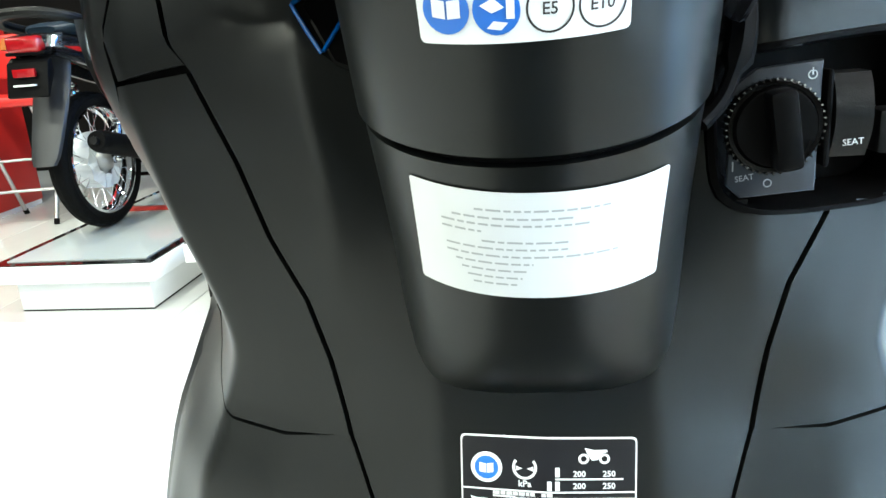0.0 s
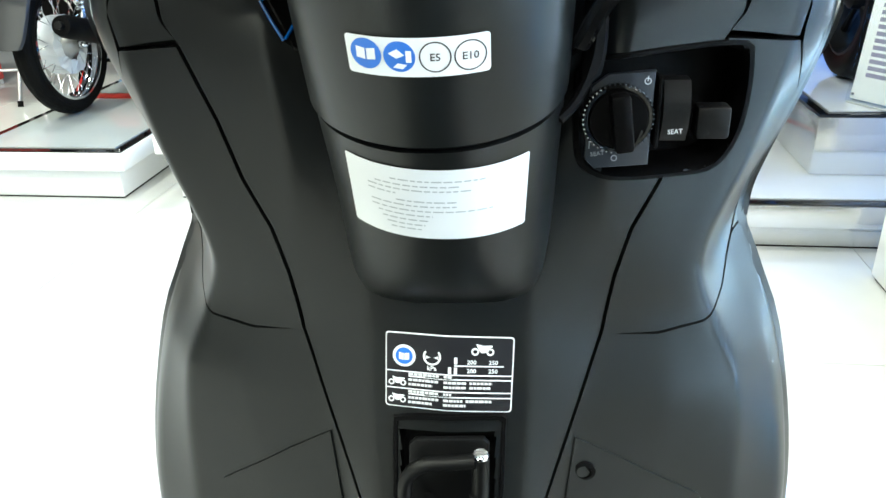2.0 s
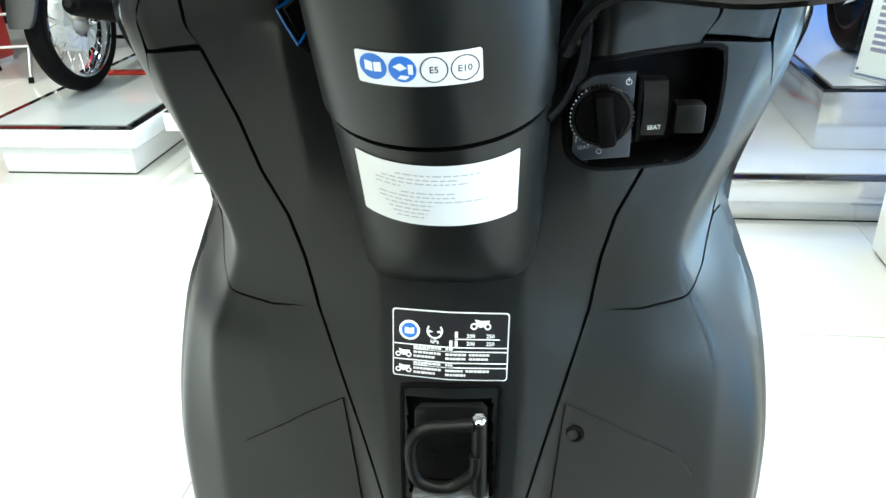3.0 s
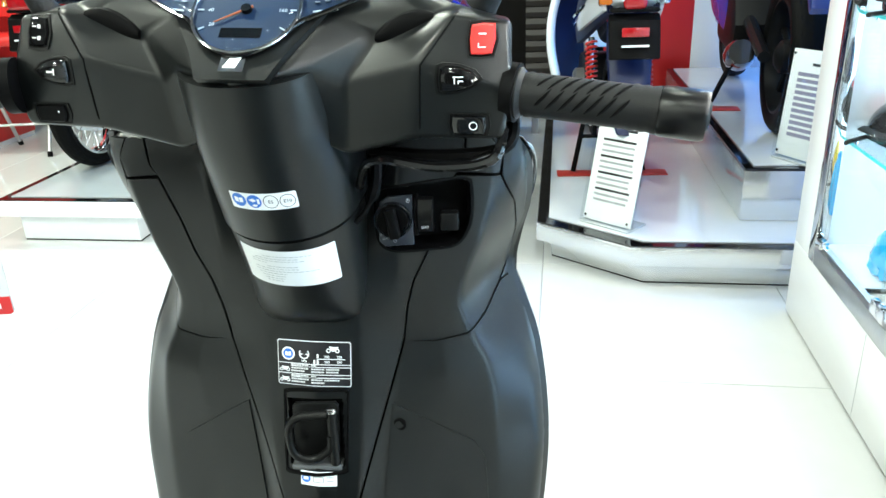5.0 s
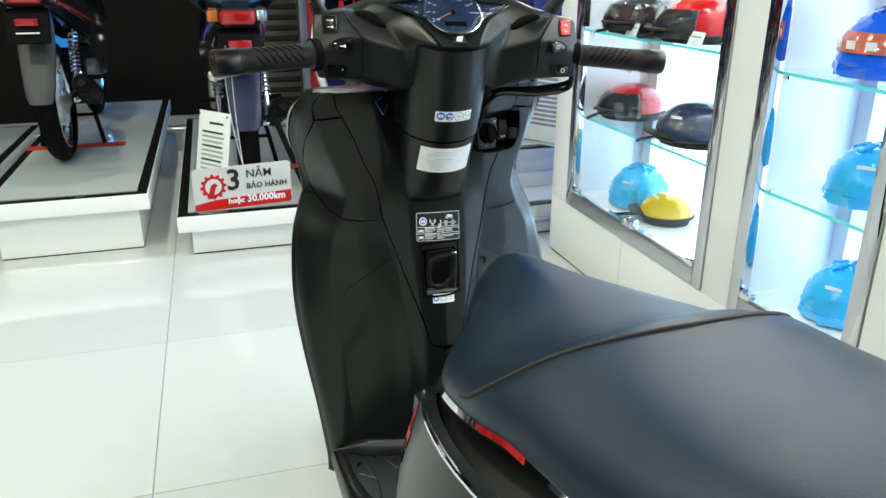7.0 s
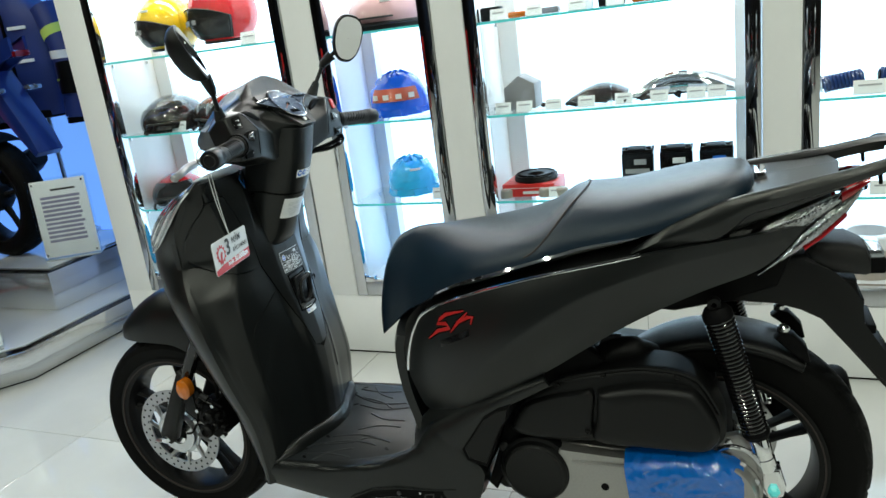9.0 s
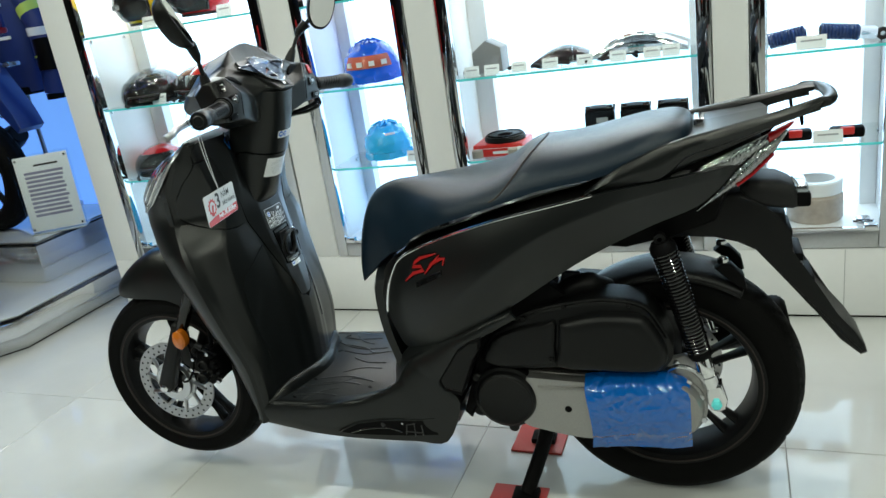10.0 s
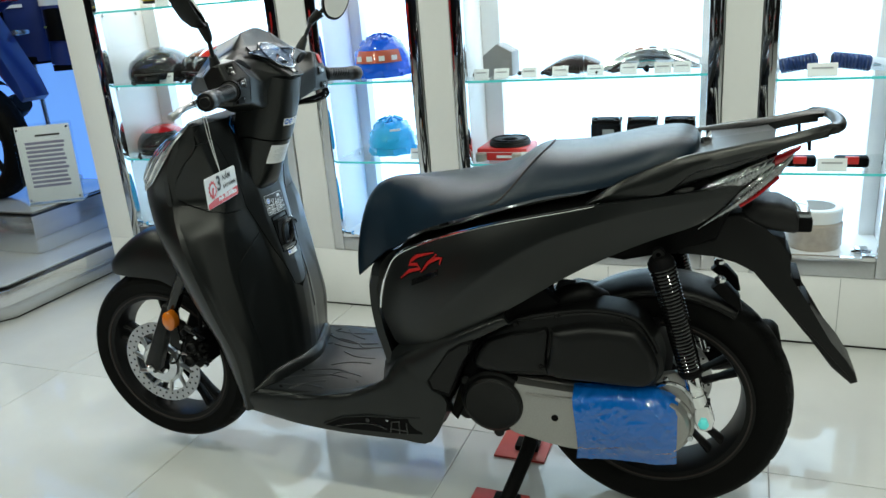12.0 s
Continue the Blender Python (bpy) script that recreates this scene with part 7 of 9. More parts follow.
dim = key_on_cowl(square, -1, -0.186, 1.073, 0.003, "dimmer_switch", M_GLOSSBLACK, "black dimmer switch with white symbols", M_PLASTIC)
turn = key_on_cowl(wide, -1, -0.1795, 1.007, 0.004, "turn_signal_switch", M_BLACK, "black turn signal switch", M_PLASTIC)
teardrop_r = [(-u, v) for u, v in teardrop][::-1]
mode = key_on_cowl(teardrop_r, 1, 0.171, 1.043, 0.004, "mode_button", M_GLOSSBLACK, "glossy black oval button", M_PLASTIC)
kill = key_on_cowl(square, 1, 0.188, 1.072, 0.004, "engine_switch", M_RED, "red engine stop switch", M_PLASTIC)
start = key_on_cowl(wide, 1, 0.1795, 1.007, 0.003, "starter_button", M_GLOSSBLACK, "black starter button", M_PLASTIC)


def mark(parent, cx, cz, u0, u1, v0, v1, lift):
    g = [[(cx + u, cowl_y(cx + u, cz + v) - lift, cz + v) for u in (u0, (u0 + u1) / 2, u1)] for v in (v0, v1)]
    return part("symbol", loft(g, False, False), M_STICKER, parent)


mark(horn, -0.170, 1.043, -0.004, 0.002, -0.001, 0.0006, 0.0056)
mark(horn, -0.170, 1.043, 0.002, 0.0035, -0.0028, 0.0024, 0.0056)
for v in (0.0040, -0.0050):
    mark(dim, -0.186, 1.073, -0.0045, 0.0, v, v + 0.0010, 0.0044)
    mark(dim, -0.186, 1.073, 0.001, 0.0042, v - 0.001, v + 0.002, 0.0044)
for u0, u1, v0, v1 in ((-0.004, 0.004, 0.0018, 0.0026), (-0.003, -0.0022, -0.003, 0.0018), (0.0, 0.004, -0.0012, -0.0004), (0.0, 0.0008, -0.003, -0.0012)):
    mark(mode, 0.171, 1.043, u0, u1, v0, v1, 0.0056)
mark(kill, 0.188, 1.072, -0.003, 0.003, 0.0035, 0.0046, 0.0056)
mark(kill, 0.188, 1.072, -0.003, 0.003, -0.0060, -0.0052, 0.0056)
mark(kill, 0.188, 1.072, -0.003, -0.0022, -0.0052, -0.0025, 0.0056)
mark(turn, -0.1795, 1.007, 0.008, 0.0095, 0.0015, 0.003, 0.0056)
ring_on(lambda x, z: cowl_y(x, z), 0.183, 1.007, 0, 0, 0.0026, 0.0034, 0.0046, M_STICKER, start, "symbol")
for ob in [o for o in bpy.data.objects if o not in before_bar and o.type == "MESH"]:
    ob.data.transform(BAR)

# grips
for s, z0, z1 in ((-1, 1.037, 1.034), (1, 1.022, 1.008)):
    a, b = Vector((s * 0.214, 0.932, z0)), Vector((s * 0.322, 0.905, z0 + (z1 - z0) * 0.75))
    c = Vector((s * 0.356, 0.8965, z1))
    n = 30
    pts = [a.lerp(b, k / n) for k in range(n + 1)]
    rad = [0.0205 if k < 2 else 0.0172 + (0.0008 if (k % 2 and k > 24) or (k % 2 and 2 < k < 7) else 0) for k in range(n + 1)]
    rad[-1] = 0.0185
    grip = part("grip", tube(pts, rad, 24), M_GRIP, scooter, "ribbed black rubber handlebar grip")
    d = (b - a).normalized()
    sd = d.cross(Vector((0, 0, 1))).normalized()
    upv = sd.cross(d)
    for k in range(7):
        for side in (0, 1):
            t0 = 0.28 + 0.09 * k
            ang = radians(28 + 52 * side)
            line = []
            for q in range(5):
                aa = ang + 0.24 * q - 0.4
                line.append(a.lerp(b, t0 - 0.030 * q) + 0.0170 * (math.cos(aa) * upv + math.sin(aa) * sd * s))
            part("grip_groove", tube(line, [0.0004, 0.0014, 0.0016, 0.0014, 0.0004], 6), M_BLACK, grip)
    part("bar_end", tube([b, b.lerp(c, 0.06), b.lerp(c, 0.9), c], [0.0178, 0.0192, 0.0192, 0.0178], 28), M_BAREND, grip, "glossy black bar-end weight")
    part("bar_end_screw", tube([c, c + (c - b).normalized() * 0.002], [0.012, 0.010], 16), M_BAREND, grip)
    part("grip_flange", tube([a - d * 0.008, a + d * 0.002], 0.0235, 26), M_BLACK, grip)
    zl = 1.021 if s < 0 else 1.003
    lev = smooth_path([(s * 0.200, 0.965, zl), (s * 0.235, 0.992, zl), (s * 0.30, 0.990, zl - 0.004), (s * 0.335, 0.982, zl - 0.010), (s * 0.352, 0.984, zl - 0.014)], 6)
    lever = part("brake_lever", tube(lev, [0.0075] * (len(lev) - 2) + [0.006, 0.008], 12), M_BRUSHED, scooter, "bare aluminium brake lever")
    part("lever_ball", put(lathe([(0.001, -0.009), (0.006, -0.007), (0.009, 0), (0.006, 0.007), (0.001, 0.009)], 16, "x"), Matrix.Translation(lev[-1])), M_BRUSHED, lever)
part("throttle_cable", tube(smooth_path([(0.205, 0.925, 0.995), (0.195, 0.915, 0.972), (0.15, 0.930, 0.962), (0.09, 0.955, 0.962), (0.07, 0.98, 0.93)], 6), 0.0045, 8), M_GLOSSBLACK, scooter, "black cable sheath below the right switch housing")
part("brake_pipe", tube(smooth_path([(0.212, 0.945, 1.0), (0.205, 0.93, 0.978), (0.15, 0.945, 0.968), (0.085, 0.975, 0.965)], 6), 0.0055, 8), M_BLACK, scooter)
part("pipe_fitting", tube([(0.196, 0.922, 0.972), (0.180, 0.922, 0.9665)], 0.0062, 8), M_STEEL, scooter)

# mirrors
for s, base, elbow, centre in ((-1, (-0.185, 0.978, 1.078), (-0.222, 0.960, 1.152), (-0.254, 0.962, 1.226)), (1, (0.185, 0.978, 1.085), (0.232, 0.955, 1.160), (0.262, 0.890, 1.212))):
    base, elbow, centre = Vector(base), Vector(elbow), Vector(centre)
    mir = part("mirror_stem", tube([base.lerp(elbow, 0.35), elbow, elbow.lerp(centre, 0.4 if s < 0 else 0.62)], [0.0048, 0.0048, 0.006], 12), M_PLASTIC, scooter, "black rear-view mirror on a thin stem")
    part("stem_boot", tube([base, base.lerp(elbow, 0.2), base.lerp(elbow, 0.45)], [0.014, 0.012, 0.008], 14), M_GRIP, mir, "rubber boot")
    part("stem_collar", tube([elbow.lerp(base, 0.12), elbow, elbow.lerp(centre, 0.35)], [0.007, 0.010, 0.013], 12), M_PLASTIC, mir)
    if s < 0:
        mm = Matrix.Translation(centre) @ Matrix.Rotation(radians(-26), 4, Vector((0.8, 0.6, -0.05))) @ pose(0, 0, 0, 4, -6, 25)
    else:
        mm = Matrix.Translation(centre) @ Matrix.Rotation(radians(20), 4, Vector((0.88, 0.47, 0.0))) @ pose(0, 0, 0, -3, 0, -43)
    oval = []
    for k in range(40):
        a = 2 * math.pi * k / 40
        c, q = math.cos(a), math.sin(a)
        oval.append((0.036 * math.copysign(abs(c) ** 0.8, c) * (1 + 0.12 * q), 0.056 * math.copysign(abs(q) ** 0.85, q)))
    rings = [[(u * k, y, v * k) for u, v in oval] for k, y in ((0.93, 0.0), (1.0, 0.0005), (1.03, 0.006), (0.98, 0.016), (0.82, 0.027), (0.5, 0.036), (0.05, 0.040))]
    part("mirror_shell", put(loft(rings, True, True), mm), M_PLASTIC, mir, "black plastic mirror housing")
    part("mirror_face", put(loft([[(u * 0.91, -0.0012, v * 0.91) for u, v in oval], [(u * 0.01, -0.0013, v * 0.01) for u, v in oval]], True, False), mm), M_MIRROR, mir, "mirror glass")

# red mark on the side panels, and a small dark plate below it
for s in (-1, 1):
    def panel_at(y, z, out):
        q = body_at(y, z, out)
        return (s * q[0], q[1], q[2])
    for line in ([(0.600, 0.608), (0.576, 0.628), (0.547, 0.638), (0.556, 0.645), (0.578, 0.641), (0.570, 0.652), (0.556, 0.662), (0.514, 0.675)], [(0.545, 0.630), (0.527, 0.652), (0.506, 0.673)], [(0.524, 0.652), (0.506, 0.664), (0.494, 0.666), (0.498, 0.652)]):
        for grow, out, material, nm in ((0.0022, 0.0010, M_GLOSSBLACK, "mark_edge"), (0.0, 0.0022, M_MARKRED, "red_mark")):
            rows = []
            for i, (y, z) in enumerate(line):
                (ya, za), (yb, zb) = line[max(i - 1, 0)], line[min(i + 1, len(line) - 1)]
                d = Vector((yb - ya, zb - za)).normalized()
                hw = (0.0010 if i in (0, len(line) - 1) else 0.0034) + grow
                rows.append([panel_at(y - d.y * hw * k, z + d.x * hw * k, o) for k, o in ((-1, -0.001), (-1, out), (1, out), (1, -0.001))])
            part(nm, loft(rows, True, True), material, scooter, "slanted red decorative mark" if nm == "red_mark" else "", smooth=False)
    g = [[panel_at(y, z0 + (0.570 - y) * 0.48, 0.0018) for y in (0.570, 0.55, 0.525, 0.502)] for z0 in (0.597, 0.604, 0.610)]
    part("model_plate", shell(g, (-s * 0.002, 0, 0)), M_GLOSSBLACK, scooter)

# dark groove between the column and the shield: its shade is a black tube
for sg in (-1, 1):
    if sg > 0:
        part("column_gap", tube(smooth_path([(sg * 0.061, 0.985, 0.892), (sg * 0.071, 0.992, 0.902), (sg * 0.079, 1.004, 0.922), (sg * 0.080, 1.016, 0.950)], 5), [0.003] * 8 + [0.006] * 8, 8), M_BLACK, scooter)
    rec = [(0.539, 0.379), (0.486, 0.456), (0.457, 0.476), (0.432, 0.484), (0.437, 0.4595), (0.451, 0.440), (0.468, 0.403), (0.492, 0.348), (0.531, 0.357)]
    for nm, grow, x1, material in (("inset_frame", 1.10, 0.2010, M_BLACK), ("side_cover_inset", 0.96, 0.2030, M_PLASTIC)):
        rings = [[(sg * x, 0.484 + (y - 0.484) * k * grow, 0.418 + (z - 0.418) * k * grow) for y, z in rec] for x, k in ((0.150, 1.0), (x1 - 0.003, 1.0), (x1, 0.96), (x1, 0.5))]
        part(nm, loft(rings, True, True), material, scooter, "dark angular inset below the side panel" if nm != "inset_frame" else "", smooth=False)

# vents low on the floorboard sides
for s in (-1, 1):
    # black patch stands in for the shade inside the opening
    vent = part("skirt_vent", prism([(0.8245, 0.229), (0.772, 0.2545), (0.7075, 0.2655), (0.615, 0.2700), (0.568, 0.2755), (0.566, 0.2340), (0.650, 0.2275), (0.776, 0.2245)], "x", s * 0.2070, s * 0.2090), M_BLACK, scooter, "black patch drawn as the skirt's dark opening")
    part("vent_lip", tube([(s * 0.2085, y, z) for y, z in ((0.8245, 0.230), (0.772, 0.256), (0.7075, 0.2675), (0.615, 0.2720), (0.568, 0.2775))], 0.0022, 8), M_MATTE, scooter)
    for y0, y1, z0, z1, r in ((0.646, 0.641, 0.231, 0.259, 0.0016), (0.622, 0.623, 0.262, 0.229, 0.0016), (0.604, 0.603, 0.259, 0.231, 0.0016), (0.642, 0.620, 0.258, 0.262, 0.0014), (0.645, 0.604, 0.240, 0.238, 0.0014)):
        part("vent_rib", tube([(s * 0.2100, y0, z0), (s * 0.2100, y1, z1)], r, 6), M_VENTMETAL, vent)
    part("vent_pipe", tube(smooth_path([(s * 0.2092, 0.79, 0.231), (s * 0.2092, 0.74, 0.244), (s * 0.2092, 0.69, 0.248), (s * 0.2092, 0.655, 0.238)], 5), 0.0032, 8), M_GLOSSBLACK, vent)
    part("vent_bolt", lathe([(0.0001, 0), (0.005, 0), (0.005, s * 0.003), (0.0001, s * 0.004)], 8, "x", (s * 0.2090, 0.703, 0.256)), M_VENTMETAL, vent)
    part("vent_bolt", lathe([(0.0001, 0), (0.003, 0), (0.003, s * 0.003), (0.0001, s * 0.004)], 8, "x", (s * 0.2090, 0.652, 0.262)), M_STEEL, vent)

# ---------- hanging tag ----------
tag = thing("warranty_tag", "silver and red warranty card hanging on a string from the grip", "tag", at=(-0.324, 0.896, 0.0))
TW, TH = 0.143, 0.063
tm = Matrix.Translation((0, 0, 0.857)) @ pose(0, 0, 0, 0, 1.0, 12)
card = part("card", put(prism(rrect(TW, TH, 0.005, 0.05), "y", -0.0006, 0.0006), tm), M_TAGGREY, tag, "brushed silver card", smooth=False)


def tag_poly(pts, off, material, name):
    bm = bmesh.new()
    bm.faces.new([bm.verts.new(tm @ Vector((u, -0.0006 - off, v))) for u, v in pts])
    return part(name, bm, material, card, smooth=False)


M_TAGRED = mat("tag_red", (0.55, 0.012, 0.015), 0.35)
tag_poly([(-TW / 2 + 0.0006, -TH / 2 + 0.003), (-TW / 2 + 0.004, -TH / 2 + 0.0006), (TW / 2 - 0.004, -TH / 2 + 0.0006), (TW / 2 - 0.0006, -TH / 2 + 0.003), (TW / 2 - 0.0006, -TH / 2 + 0.019), (-TW / 2 + 0.030, -TH / 2 + 0.0155), (-TW / 2 + 0.0006, -TH / 2 + 0.011)], 0.0003, M_TAGRED, "red_band")
gear = []
for k in range(48):
    a = 2 * math.pi * k / 48
    r = 0.0185 if (k // 2) % 2 == 0 else 0.0152
    gear.append((-0.043 + r * math.cos(a), 0.004 + r * math.sin(a)))
tag_poly(gear, 0.0006, M_TAGRED, "gear_mark")
tag_poly(disc(-0.043, 0.004, 0.0118), 0.0009, M_TAGGREY, "gear_hole")
tag_poly([(-0.052, -0.013), (-0.0445, -0.013), (-0.040, 0.002), (-0.037, 0.006), (-0.041, 0.0095), (-0.046, 0.0065), (-0.048, 0.002)], 0.0012, M_TAGRED, "wrench_mark")
for body, size, u, v, material, bold, align in (("3", 0.043, -0.014, -0.003, M_INK, 0.0009, "CENTER"), ("NĂM", 0.0172, 0.004, 0.0122, M_INK, 0.0001, "LEFT"), ("BẢO HÀNH", 0.0116, 0.004, -0.0040, M_INK, 0.0002, "LEFT"), ("hoặc", 0.0115, 0.0, -0.0235, M_STICKER, 0.0004, "RIGHT"), ("30.000km", 0.0145, 0.004, -0.0240, M_STICKER, 0.0005, "LEFT")):
    text_part(body, size, tm @ Matrix.Translation((u, -0.0016, v)) @ TXT, material, card, align=align, depth=0.00005, bold=bold)
for d in (-0.004, 0.004):
    part("string", tube(smooth_path([tm @ Vector((0.002, -0.001, 0.0285)), Vector((d * 0.8 - 0.004, 0.005, 0.95)), Vector((d * 1.2 - 0.006, 0.009, 1.018))], 5), 0.0007, 5), M_TAGGREY, tag, "thin white string")
part("string_loop", tube([(-0.006, 0.011 + 0.0185 * math.cos(2 * math.pi * k / 20), 1.036 + 0.0185 * math.sin(2 * math.pi * k / 20)) for k in range(21)], 0.0009, 5), M_INK, tag)

# slot beside the column: shade as a black patch, blue reflections as painted strips
def on_shield(x, z, out):
    return Vector((x, shield_y(x, z) - out, z))


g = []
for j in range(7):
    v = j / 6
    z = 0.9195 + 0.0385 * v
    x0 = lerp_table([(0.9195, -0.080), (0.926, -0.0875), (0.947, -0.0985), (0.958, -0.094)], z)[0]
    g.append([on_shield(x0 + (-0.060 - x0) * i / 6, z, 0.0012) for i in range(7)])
slot = part("column_slot", shell(g, (0, 0.003, 0)), M_BLACK, scooter, "black patch drawn as the dark slot beside the column")
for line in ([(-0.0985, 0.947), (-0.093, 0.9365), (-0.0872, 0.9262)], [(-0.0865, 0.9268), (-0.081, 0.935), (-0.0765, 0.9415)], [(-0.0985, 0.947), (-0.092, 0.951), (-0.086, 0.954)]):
    part("slot_edge", tube([on_shield(x, z, 0.0016) for x, z in line], 0.0010, 8), M_FILMBLUE, slot, "blue strip painted as the slot edge's reflection")

# the rear body is bent sideways, its right half narrowed, to fit the camera's view
REAR_MID = [(-0.25, 0.0), (-0.10, -0.010), (0.0, -0.013), (0.30, -0.014), (0.50, -0.010), (0.70, 0.0)]
RIGHT_IN = [(-0.20, 0.0), (0.0, -0.012), (0.30, -0.016), (0.55, -0.006), (0.70, 0.0)]
REAR_BODY = ("side_panel", "chrome_trim", "seat_channel", "under_seat_core", "red_mark", "mark_edge", "model_plate", "side_cover_inset", "inset_frame", "lower_side_cover")
for ob in scooter.children:
    if ob.type == "MESH" and ob.name.split(".")[0] in REAR_BODY:
        for v in ob.data.vertices:
            k = min(0.70, max(-0.25, v.co.y))
            if v.co.x > 0.03:
                v.co.x += lerp_table(RIGHT_IN, k)[0]
            v.co.x += lerp_table(REAR_MID, k)[0]

# wings that run from the grab rail forward beside the seat
WING = [
    # y, outer x, lower z, upper z
    (0.184, 0.190, 0.7885, 0.7920),
    (0.153, 0.190, 0.7925, 0.8150),
    (0.120, 0.188, 0.7975, 0.8350),
    (0.080, 0.181, 0.8005, 0.8530),
    (0.039, 0.173, 0.8040, 0.8690),
    (0.015, 0.167, 0.8200, 0.8760),
    (-0.010, 0.161, 0.8420, 0.8810),
    (-0.061, 0.152, 0.8550, 0.8900),
    (-0.110, 0.142, 0.8670, 0.8990),
    (-0.154, 0.133, 0.8790, 0.9060),
    (-0.200, 0.124, 0.8930, 0.9160),
    (-0.236, 0.114, 0.9040, 0.9240),
    (-0.254, 0.100, 0.9100, 0.9260),
]
for s in (-1, 1):
    rings = []
    for k in range(31):
        y = 0.184 - 0.438 * k / 30
        w, lo, hi = lerp_table(WING, y)
        w -= 0.022 if s > 0 else 0.0
        h = hi - lo
        prof = [(w - 0.030, lo + 0.1 * h), (w - 0.010, lo), (w - 0.004, lo + 0.08 * h), (w, lo + 0.40 * h), (w + 0.001, lo + 0.52 * h), (w - 0.003, lo + 0.80 * h), (w - 0.008, lo + 0.96 * h), (w - 0.013, hi), (w - 0.022, hi - 0.002), (w - 0.034, hi - 0.35 * h)]
        rings.append([(s * x, y, z) for x, z in prof])
    part("rail_wing", loft(rings, True, True), M_MATTE, scooter, "matte black wing joining the grab rail to the body")

# ---------- motorcycles on the platforms: local y forward, rear axle at y = 0 ----------
M_SPOKE = mat("spoke_chrome", (0.75, 0.76, 0.78), 0.15, 1.0)
M_WRAP = mat("clear_plastic_wrap", (0.65, 0.68, 0.70), 0.25, 0.2, bump=0.6, bump_scale=30)
M_GREYFENDER = mat("grey_plastic_fender", (0.020, 0.021, 0.024), 0.45, grain=0.05, wear=0.08)
# blue base colour also stands in for blue sheen on black mudguards
M_BLUEBLACK = mat("blue_black_and_sheen_plastic", (0.005, 0.010, 0.045), 0.36, grain=0.05, wear=0.08, spec=0.3)
M_AMBERLENS = mat("dark_amber_lens", (0.34, 0.09, 0.008), 0.12, coat=0.5)
M_REDGLOSS = mat("red_gloss_paint", (0.5, 0.012, 0.012), 0.15, coat=0.6)
M_BLACKGLOSS = mat("black_gloss_paint", (0.008, 0.008, 0.009), 0.12, coat=0.6)


def spoke_wheel(parent, name, y, r, w, rim_r, wrap=False, n_spokes=36, cast=False):
    m = Matrix.Translation((0, y, r))
    prof = [(rim_r + 0.006, -0.42 * w), (rim_r - 0.004, -0.44 * w), (rim_r - 0.012, -0.30 * w), (rim_r - 0.016, 0.0), (rim_r - 0.012, 0.30 * w), (rim_r - 0.004, 0.44 * w), (rim_r + 0.006, 0.42 * w), (rim_r - 0.004, 0.0)]
    wh = part(name, put(lathe(prof, 56, "x", closed=True), m), M_DARKALLOY if cast else M_CHROME, parent, "black cast wheel" if cast else "chrome spoked wheel")
    part("tyre", put(tyre_bm(r, w, rim_r, 120, 30), m), M_RUBBER, wh, "black motorcycle tyre")
    part("hub", put(lathe([(0.012, -0.07), (0.035, -0.065), (0.062, -0.045), (0.066, -0.01), (0.060, 0.03), (0.035, 0.06), (0.012, 0.07)], 28, "x"), m), M_DARKALLOY if cast else M_ALLOY, wh)
    if cast:
        for k in range(5):
            a = 2 * math.pi * k / 5 + 0.4
            c, s = math.cos(a), math.sin(a)
            part("spoke", put(tube([(0, 0.05 * c, 0.05 * s), (0, 0.12 * c, 0.12 * s), (0, (rim_r - 0.01) * c, (rim_r - 0.01) * s)], [0.020, 0.014, 0.018], 8), m), M_DARKALLOY, wh)
    else:
        for k in range(n_spokes):
            a = 2 * math.pi * k / n_spokes
            b = a + (0.55 if k % 2 else -0.55) * (1 if (k // 2) % 2 else -1)
            side = -0.028 if k % 2 else 0.028
            part("spoke", put(tube([(side, 0.058 * math.cos(b), 0.058 * math.sin(b)), (0.0, (rim_r - 0.010) * math.cos(a), (rim_r - 0.010) * math.sin(a))], 0.0018, 5), m), M_SPOKE, wh)
    if wrap:
        rings = [[((-0.038 + 0.012 * noise.noise((q * 0.8, j * 1.3, 2.0))) * (1 if j < 3 else -1), (rr + 0.010 * noise.noise((q * 0.7, j, 5.0))) * math.cos(2 * math.pi * q / 32), (rr + 0.010 * noise.noise((q * 0.7, j, 5.0))) * math.sin(2 * math.pi * q / 32)) for q in range(32)] for j, rr in enumerate((0.062, 0.095, 0.118, 0.118, 0.095, 0.062))]
        part("wrap", put(loft(rings, True, False), m), M_WRAP, wh, "crinkled clear wrapping round the hub", smooth=False)
    return wh


def coil(parent, top, bot, r, wire, turns, material, name="spring", label=""):
    top, bot = Vector(top), Vector(bot)
    d = (bot - top).normalized()
    u = Vector((1, 0, 0))
    v = d.cross(u).normalized()
    n = turns * 10
    pts = [top.lerp(bot, k / n) + r * (math.cos(2 * math.pi * turns * k / n) * u + math.sin(2 * math.pi * turns * k / n) * v) for k in range(n + 1)]
    return part(name, tube(pts, wire, 6), material, parent, label)


